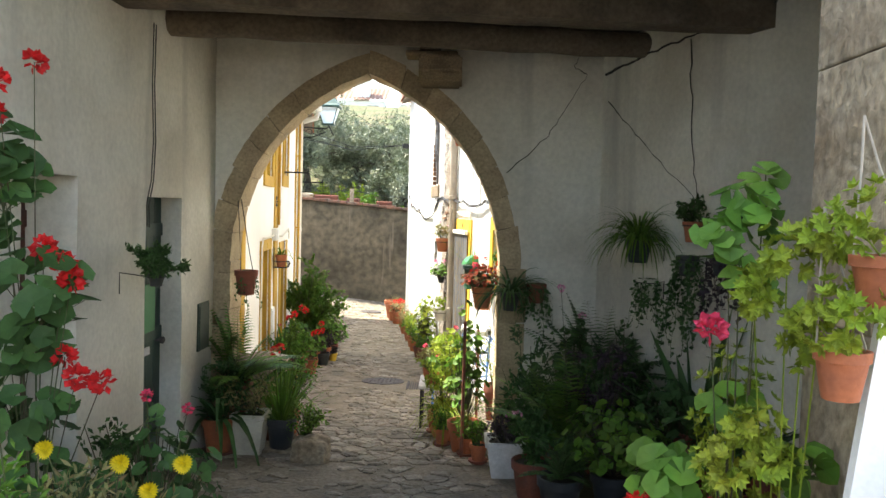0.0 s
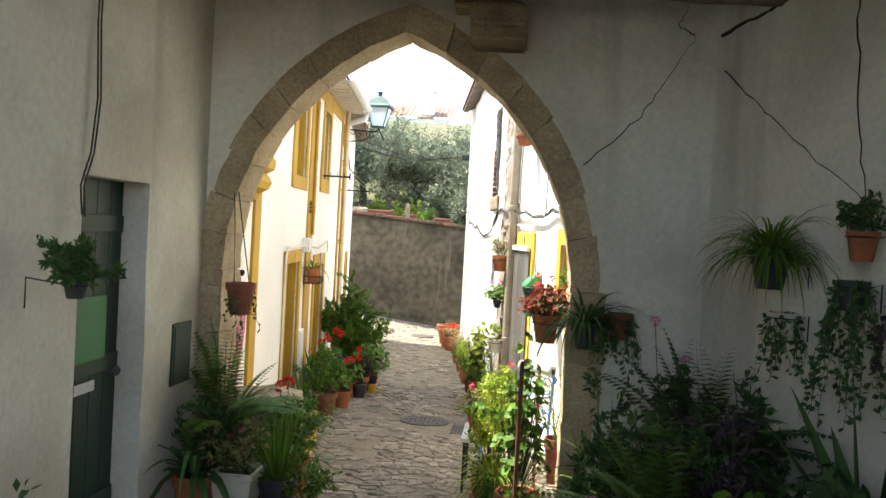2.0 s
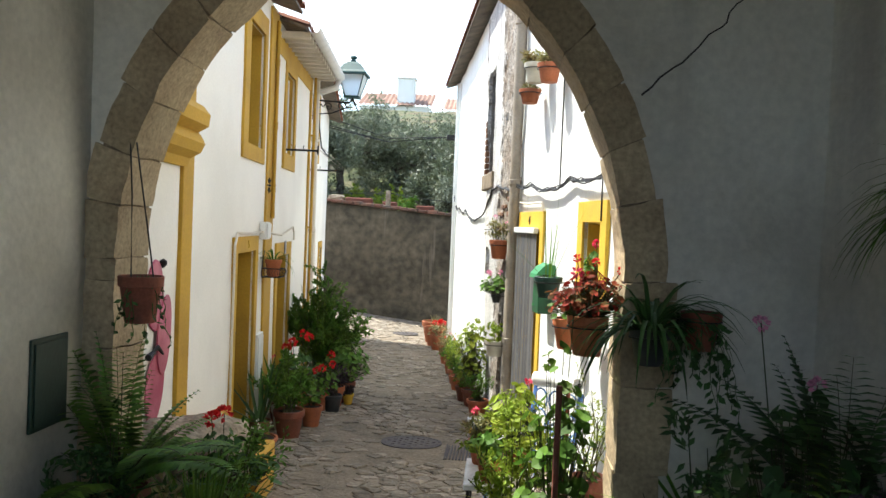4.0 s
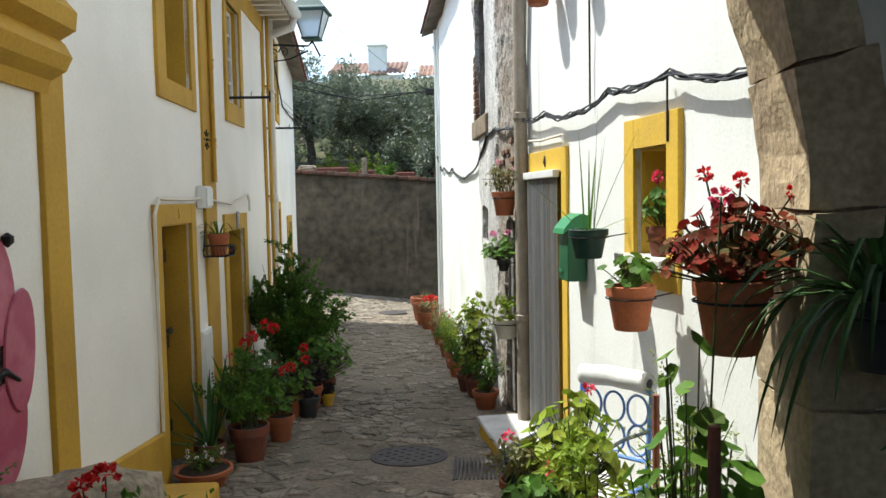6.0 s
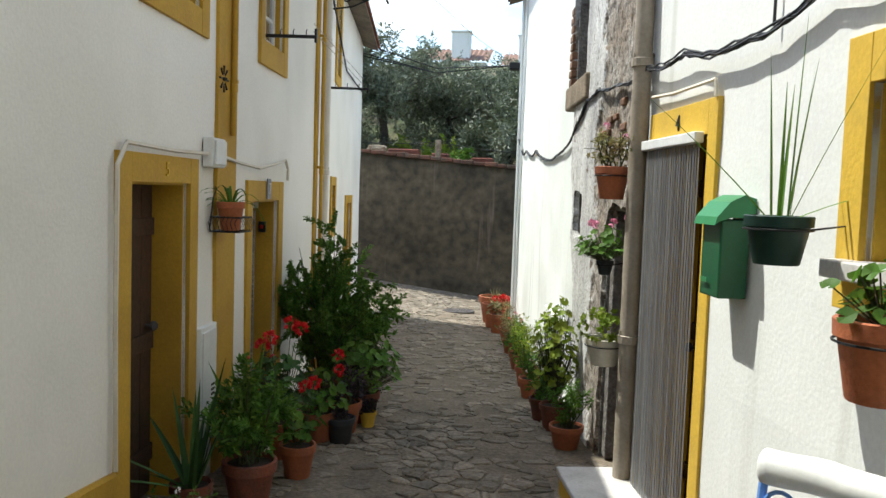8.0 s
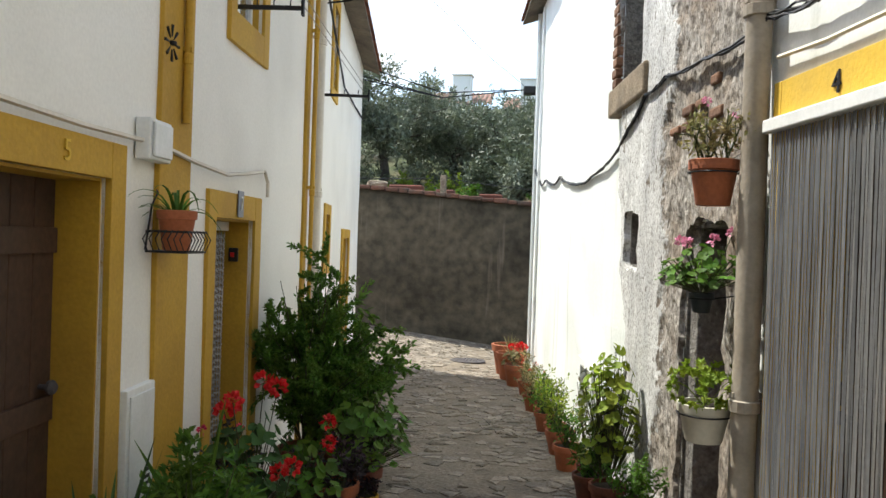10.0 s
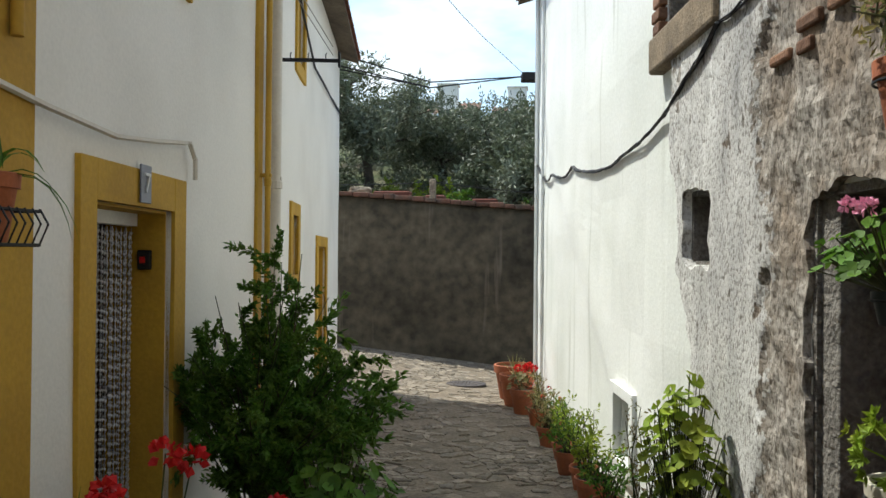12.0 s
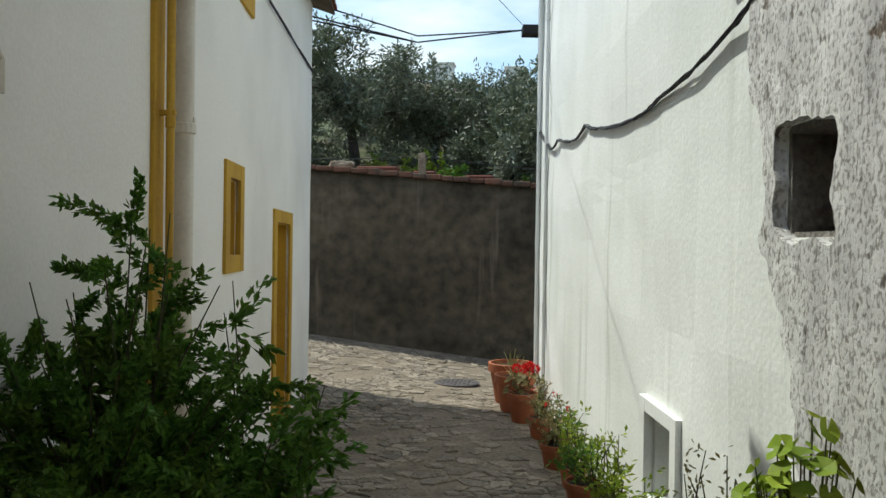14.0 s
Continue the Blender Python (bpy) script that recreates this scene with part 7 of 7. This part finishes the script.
spray("low_flowers", "red and pale pink flowers over green leaves", (1.62, 2.62, ground_z(2.62)), [(1.47, 2.70, 1.70), (1.52, 2.70, 1.71), (1.68, 2.70, 1.69)], FL_RED, 0.04,
      [((1.62, 2.72, 1.62), 0.2, 0.12), ((1.55, 2.75, 1.78), 0.1, 0.06)], LEAF_MID, n=24, leaf_size=0.05)
for i, (x, y, z, r) in enumerate(((1.83, 2.38, 2.075, 0.058), (1.89, 2.34, 2.285, 0.068))):
    e = P("hanging_succulent", (x, y, z), "succulent", "light green succulent spilling from a terracotta pot hung on the pier", r, 0.11, TERRA, LEAF_LIGHT, h=0.18, r=0.11, n=60, size=0.026, category="hanging plant")
    rope(e, [(r, 0, 0.09), (0.02, 0.08, 0.30), (0.0, 0.12, 0.42)], 0.003, PIPE_GREY)
    rope(e, [(-r, 0, 0.09), (-0.02, 0.08, 0.30), (0.0, 0.12, 0.42)], 0.003, PIPE_GREY)
P("succulent_shrub", on_ground(1.83, 3.02), "succulent", "tall light green succulent shrub beside the pier", 0.16, 0.60, TERRA_OLD, LEAF_LIGHT, h=0.95, r=0.15, n=240, size=0.026)


# ---------------------------------------------------------------- terrace, trees and distant houses
def olive_tree(x, y, z, height, spread, seed, leaves=5200, mat=None):
    rng = random.Random(seed)
    e = thing("olive_tree", "silvery olive tree with an uneven airy crown", "tree", "olive trees on the terrace", (x, y, z))
    tr = bmesh.new()
    tube([(0, 0, -0.2), (0.05, 0.03, height * 0.18), (-0.04, 0.0, height * 0.38)], 0.16, 9, tr, 0.10)
    lv = bmesh.new()
    tips = []
    for k in range(9):
        a = 6.28 * k / 9 + rng.uniform(-0.3, 0.3)
        q = rng.uniform(0.35, 1.0)
        t = Vector((math.cos(a) * spread * q, math.sin(a) * spread * q, height * rng.uniform(0.45, 1.0) * (1.05 - 0.3 * q)))
        m = Vector((t.x * 0.4, t.y * 0.4, height * 0.38 + (t.z - height * 0.38) * 0.6))
        tube([(-0.04, 0, height * 0.36), m, t], 0.06, 6, tr, 0.012)
        tips += [t, m.lerp(t, 0.5), m]
        for j in range(3):
            s = t + ball_dir(rng, 0.2) * spread * 0.35
            tube([t.lerp(m, 0.3), s], 0.02, 5, tr, 0.006)
            tips.append(s)
    for k in range(26):
        tips.append(Vector((rng.uniform(-1, 1) * spread, rng.uniform(-1, 1) * spread, height * rng.uniform(0.05, 0.75))))
    per = int(leaves * 1.6) // (len(tips) * 8)
    for t in tips:
        for c in range(8):
            d = ball_dir(rng, 0.2)
            c0 = t + d * rng.uniform(0.1, 0.55) * spread * 0.42
            w = ball_dir(rng, 0.4)
            for j in range(per):
                p = c0 + w * (j / per - 0.3) * 0.45 + ball_dir(rng) * 0.06
                leaf(lv, p, w + ball_dir(rng) * 0.9, ball_dir(rng, 0.5), rng.uniform(0.10, 0.17), 0.040, 0.1)
    part("trunk", tr, BARK, e, "gnarled grey trunk")
    part("crown", lv, mat or OLIVE, e, "silvery green foliage")


for i, (x, y, z, h, s, n) in enumerate(((-6.2, 28.6, 2.6, 4.2, 1.9, 9000), (-4.5, 29.6, 2.7, 3.5, 1.6, 9000), (-2.9, 31.5, 3.1, 2.5, 1.5, 8000), (-1.2, 31.0, 2.8, 2.6, 1.6, 8000), (0.6, 29.0, 2.5, 3.2, 1.6, 7000), (-0.9, 28.2, 2.2, 2.0, 0.9, 5000), (-8.4, 29.5, 2.8, 4.6, 2.0, 6000), (-5.4, 34.5, 4.0, 2.6, 1.9, 6000), (-2.0, 36.0, 4.4, 1.8, 1.8, 6000), (2.4, 33.0, 3.4, 3.6, 2.0, 5000))):
    olive_tree(x, y, z, h, s, 20 + i, n)
for i, (x, y, z, h) in enumerate(((-2.6, 27.9, 2.5, 0.9), (-1.9, 27.4, 2.3, 0.7), (-3.6, 28.6, 2.6, 0.7), (-0.4, 27.2, 2.1, 0.6))):
    P("terrace_shrub", (x, y, z - 0.15), "bush", "bright green shrub on the terrace", leaf_mat=LEAF_MID if i % 2 else LEAF_LIGHT, h=h + 0.15, r=0.6, n=1500, size=0.09, bare=True, category="shrub", group="shrubs on the terrace")
rngc = random.Random(12)
x = -7.0
while x < 2.0:
    w = rngc.uniform(0.20, 0.34)
    top = 2.70 - 0.078 * (x + 4.2) + 0.02
    part("coping_brick", block(x, x + w - 0.012, 25.33 + rngc.uniform(-0.02, 0.03), 25.80, top - 0.03, top + rngc.uniform(0.035, 0.075), 0.012), COPING, RETAINING)
    x += w
for x, w in ((-3.6, 0.75), (-1.6, 0.5), (-2.55, 0.4)):
    e = thing("terrace_trough", "weathered terracotta trough on the terrace edge", "planter")
    z = 2.62 - 0.078 * (x + 4.2)
    part("trough", block(x, x + w, 26.2, 26.5, z, z + 0.26, 0.02), TERRA_OLD, e)
    part("soil", block(x + 0.03, x + w - 0.03, 26.23, 26.47, z + 0.261, z + 0.275), SOIL, e)
post = tagged(mesh_object("stone_post", block(-2.42, -2.30, 25.95, 26.1, 2.3, 3.05, 0.015), GRANITE), "short grey stone post on the terrace", "post")
boulder((-3.75, 25.75, 2.80), 0.22, 0.15, 0.08, "pale loose stone on the wall top", seed=14)
cable_run("terrace_wire", [(-4.5, 26.0, 2.95), (-2.36, 26.0, 3.0), (0, 26.0, 2.75)], 0.008, "wire along the terrace edge", sag=0.03)


def far_house(x0, x1, y0, y1, z0, z1, chimneys, label):
    e = thing("far_house", label, "house")
    part("wall", block(x0, x1, y0, y1, z0, z1), WHITE, e)
    bm = bmesh.new()
    n = int((x1 - x0) / 0.3)
    for i in range(n):
        a, b = x0 - 0.2 + (x1 - x0 + 0.4) * i / n, x0 - 0.2 + (x1 - x0 + 0.4) * (i + 1) / n
        m = (a + b) / 2
        v = [bm.verts.new(p) for p in ((a, y0 - 0.3, z1), (m, y0 - 0.3, z1 + 0.10), (b, y0 - 0.3, z1), (a, (y0 + y1) / 2, z1 + 1.3), (m, (y0 + y1) / 2, z1 + 1.4), (b, (y0 + y1) / 2, z1 + 1.3))]
        bm.faces.new((v[0], v[1], v[4], v[3])); bm.faces.new((v[1], v[2], v[5], v[4]))
    bmesh.ops.remove_doubles(bm, verts=bm.verts[:], dist=0.01)
    part("roof", bm, FAR_ROOF, e)
    for cx0, cx1, zt in chimneys:
        c = part("chimney", block(cx0, cx1, y0 + 0.4, y0 + 1.4, z1 - 0.2, zt, 0.02), WHITE, e)
        part("chimney_cap", block(cx0 - 0.08, cx1 + 0.08, y0 + 0.32, y0 + 1.48, zt + 0.002, zt + 0.12, 0.02), WHITE, c)
    for k in range(3):
        xx = x0 + (x1 - x0) * (k + 0.5) / 3
        w = part("window", block(xx - 0.4, xx + 0.4, y0 - 0.05, y0 - 0.002, z0 + 0.9, z0 + 2.0, 0.01), WOOD, e)


far_house(-9.5, -4.6, 60, 66, 8.0, 10.35, ((-6.95, -5.75, 12.35),), "white house with a red tiled roof on the hill")
far_house(-3.6, 1.5, 62, 68, 8.0, 10.4, ((-2.65, -1.45, 12.5),), "white house with a broad chimney on the hill")

# ---------------------------------------------------------------- manhole, drain and cobbles
def manhole(name, x, y, r, label):
    e = thing(name, label, "manhole cover", place=(x, y, ground_z(y) + 0.004))
    k = (ground_z(y + 0.3) - ground_z(y - 0.3)) / 0.6
    e.matrix_world = pose(x, y, ground_z(y) + 0.004, math.degrees(math.atan(k)), 0, 0)
    part("rim", lathe([(r * 1.12, -0.01), (r * 1.12, 0.008), (r * 1.02, 0.010), (r * 1.01, -0.01)], 40), IRON, e)
    part("cover", lathe([(r, -0.01), (r, 0.009), (r * 0.97, 0.011), (0.01, 0.012)], 40), IRON, e)
    for i in range(-4, 5):
        for j in range(-4, 5):
            if (i * i + j * j) * 0.055 ** 2 < (r * 0.9) ** 2 and (i + j) % 2 == 0:
                part("stud", block(i * 0.055 - 0.016, i * 0.055 + 0.016, j * 0.055 - 0.016, j * 0.055 + 0.016, 0.0121, 0.0175), IRON, e)


manhole("manhole_cover", 0.0, 11.9, 0.27, "round cast-iron manhole cover set in the cobbles")
manhole("manhole_cover", -1.32, 22.45, 0.27, "round cast-iron manhole cover in the sunlit street")
dr = thing("drain_grate", "rectangular cast-iron drain grate by the door step", "drain grate")
for k in range(11):
    part("bar", block(0.38 + 0.030 * k, 0.395 + 0.030 * k, 11.28, 11.74, ground_z(11.5) - 0.02, ground_z(11.28) + 0.004), IRON, dr)
part("frame", block(0.36, 0.376, 11.26, 11.76, ground_z(11.5) - 0.02, ground_z(11.26) + 0.006), IRON, dr)
part("frame", block(0.714, 0.73, 11.26, 11.76, ground_z(11.5) - 0.02, ground_z(11.26) + 0.006), IRON, dr)


def street_edges(y):
    if y < 7.8:
        return -1.15, 2.2
    if y < 8.3:
        return -1.0, 1.34
    left = LEFT1.at(y, 0).x if y < 15.6 else LEFT2.at(y, 0).x
    right = RIGHT1.at(y, 0).x if y < 12.5 else RIGHT2.at(y, 0).x
    if y > 21.8:
        left = -7.5
    if y > 22.2:
        right = 4.0
    return left + 0.04, right - 0.04


def cobbles():
    """Irregular stones: cells grown round scattered centres, each shrunk, bevelled and raised over the mortar."""
    rng = random.Random(77)
    sx, sy = 0.135, 0.105
    pts = {}
    for j in range(int((25.2 - 2.6) / sy)):
        y = 2.6 + j * sy
        for i in range(int(-7.6 / sx), int(4.0 / sx)):
            p = ((i + 0.5 * (j % 2) + rng.uniform(-0.55, 0.55)) * sx, y + rng.uniform(-0.55, 0.55) * sy)
            if rng.random() > 0.20:
                pts[i, j] = p
    pieces, faces, verts = 0, [], []
    for (i, j), (cx, cy) in pts.items():
        lo, hi = street_edges(cy)
        if not lo < cx < hi:
            continue
        if (cx ** 2 + (cy - 11.9) ** 2) < 0.37 ** 2 or ((cx + 1.32) ** 2 + (cy - 22.45) ** 2) < 0.37 ** 2 or (0.31 < cx < 0.79 and 11.18 < cy < 11.82):
            continue
        worn = noise.noise((cx * 0.9, cy * 0.6, 11)) + (0.40 if abs(cx - 0.1 + 0.09 * (cy - 9)) < 0.75 and cy > 11.0 else 0) + (0.5 if cy < 7.2 else 0)
        if worn > 0.22 and rng.random() < 0.62:
            continue
        gap = rng.uniform(0.004, 0.010)
        poly = [(cx - 0.2, cy - 0.15), (cx + 0.2, cy - 0.15), (cx + 0.2, cy + 0.15), (cx - 0.2, cy + 0.15)]
        for di in (-2, -1, 0, 1, 2):
            for dj in (-2, -1, 0, 1, 2):
                q = pts.get((i + di, j + dj))
                if q is None or (di == 0 and dj == 0):
                    continue
                nx, ny = q[0] - cx, q[1] - cy
                ln = math.hypot(nx, ny)
                lim = ln / 2 - gap
                nx, ny = nx / ln, ny / ln
                out = []
                for a, b in zip(poly, poly[1:] + poly[:1]):
                    da, db = (a[0] - cx) * nx + (a[1] - cy) * ny - lim, (b[0] - cx) * nx + (b[1] - cy) * ny - lim
                    if da <= 0:
                        out.append(a)
                    if da * db < 0:
                        t = da / (da - db)
                        out.append((a[0] + t * (b[0] - a[0]), a[1] + t * (b[1] - a[1])))
                poly = out
        if len(poly) < 3:
            continue
        n = len(poly)
        hh = rng.uniform(0.003, 0.017) - 0.006 * max(0.0, worn)
        tx, ty = rng.uniform(-0.10, 0.10), rng.uniform(-0.10, 0.10)
        poly = [(x + rng.uniform(-0.007, 0.007), y + rng.uniform(-0.007, 0.007)) for x, y in poly]
        ring0 = [(x, y, ground_at(x, y) - 0.02) for x, y in poly]
        ring1 = [(cx + (x - cx) * 0.96, cy + (y - cy) * 0.94, ground_at(x, y) + hh * 0.55) for x, y in poly]
        ring2 = [(cx + (x - cx) * 0.66, cy + (y - cy) * 0.66, ground_at(x, y) + hh + tx * (x - cx) + ty * (y - cy)) for x, y in poly]
        b = 0 if (8.3 < cy < 11.2 and pieces < 290) else len(verts)
        fs = [tuple(b + 2 * n + k for k in range(n))]
        for lo_, hi_ in ((0, n), (n, 2 * n)):
            fs += [(b + lo_ + k, b + lo_ + (k + 1) % n, b + hi_ + (k + 1) % n, b + hi_ + k) for k in range(n)]
        if 8.3 < cy < 11.2 and pieces < 290:
            pieces += 1
            me = bpy.data.meshes.new("cobblestone")
            me.from_pydata(ring0 + ring1 + ring2, [], fs)
            me.materials.append(COBBLE_P)
            new("cobblestone", me).parent = GROUND
        else:
            verts.extend(ring0 + ring1 + ring2)
            faces.extend(fs)
    me = bpy.data.meshes.new("cobbles")
    me.from_pydata(verts, [], faces)
    me.materials.append(COBBLE)
    ob = tagged(new("cobbles", me), kind="stuff")
    ob.parent = GROUND


arch_stones()
cobbles()
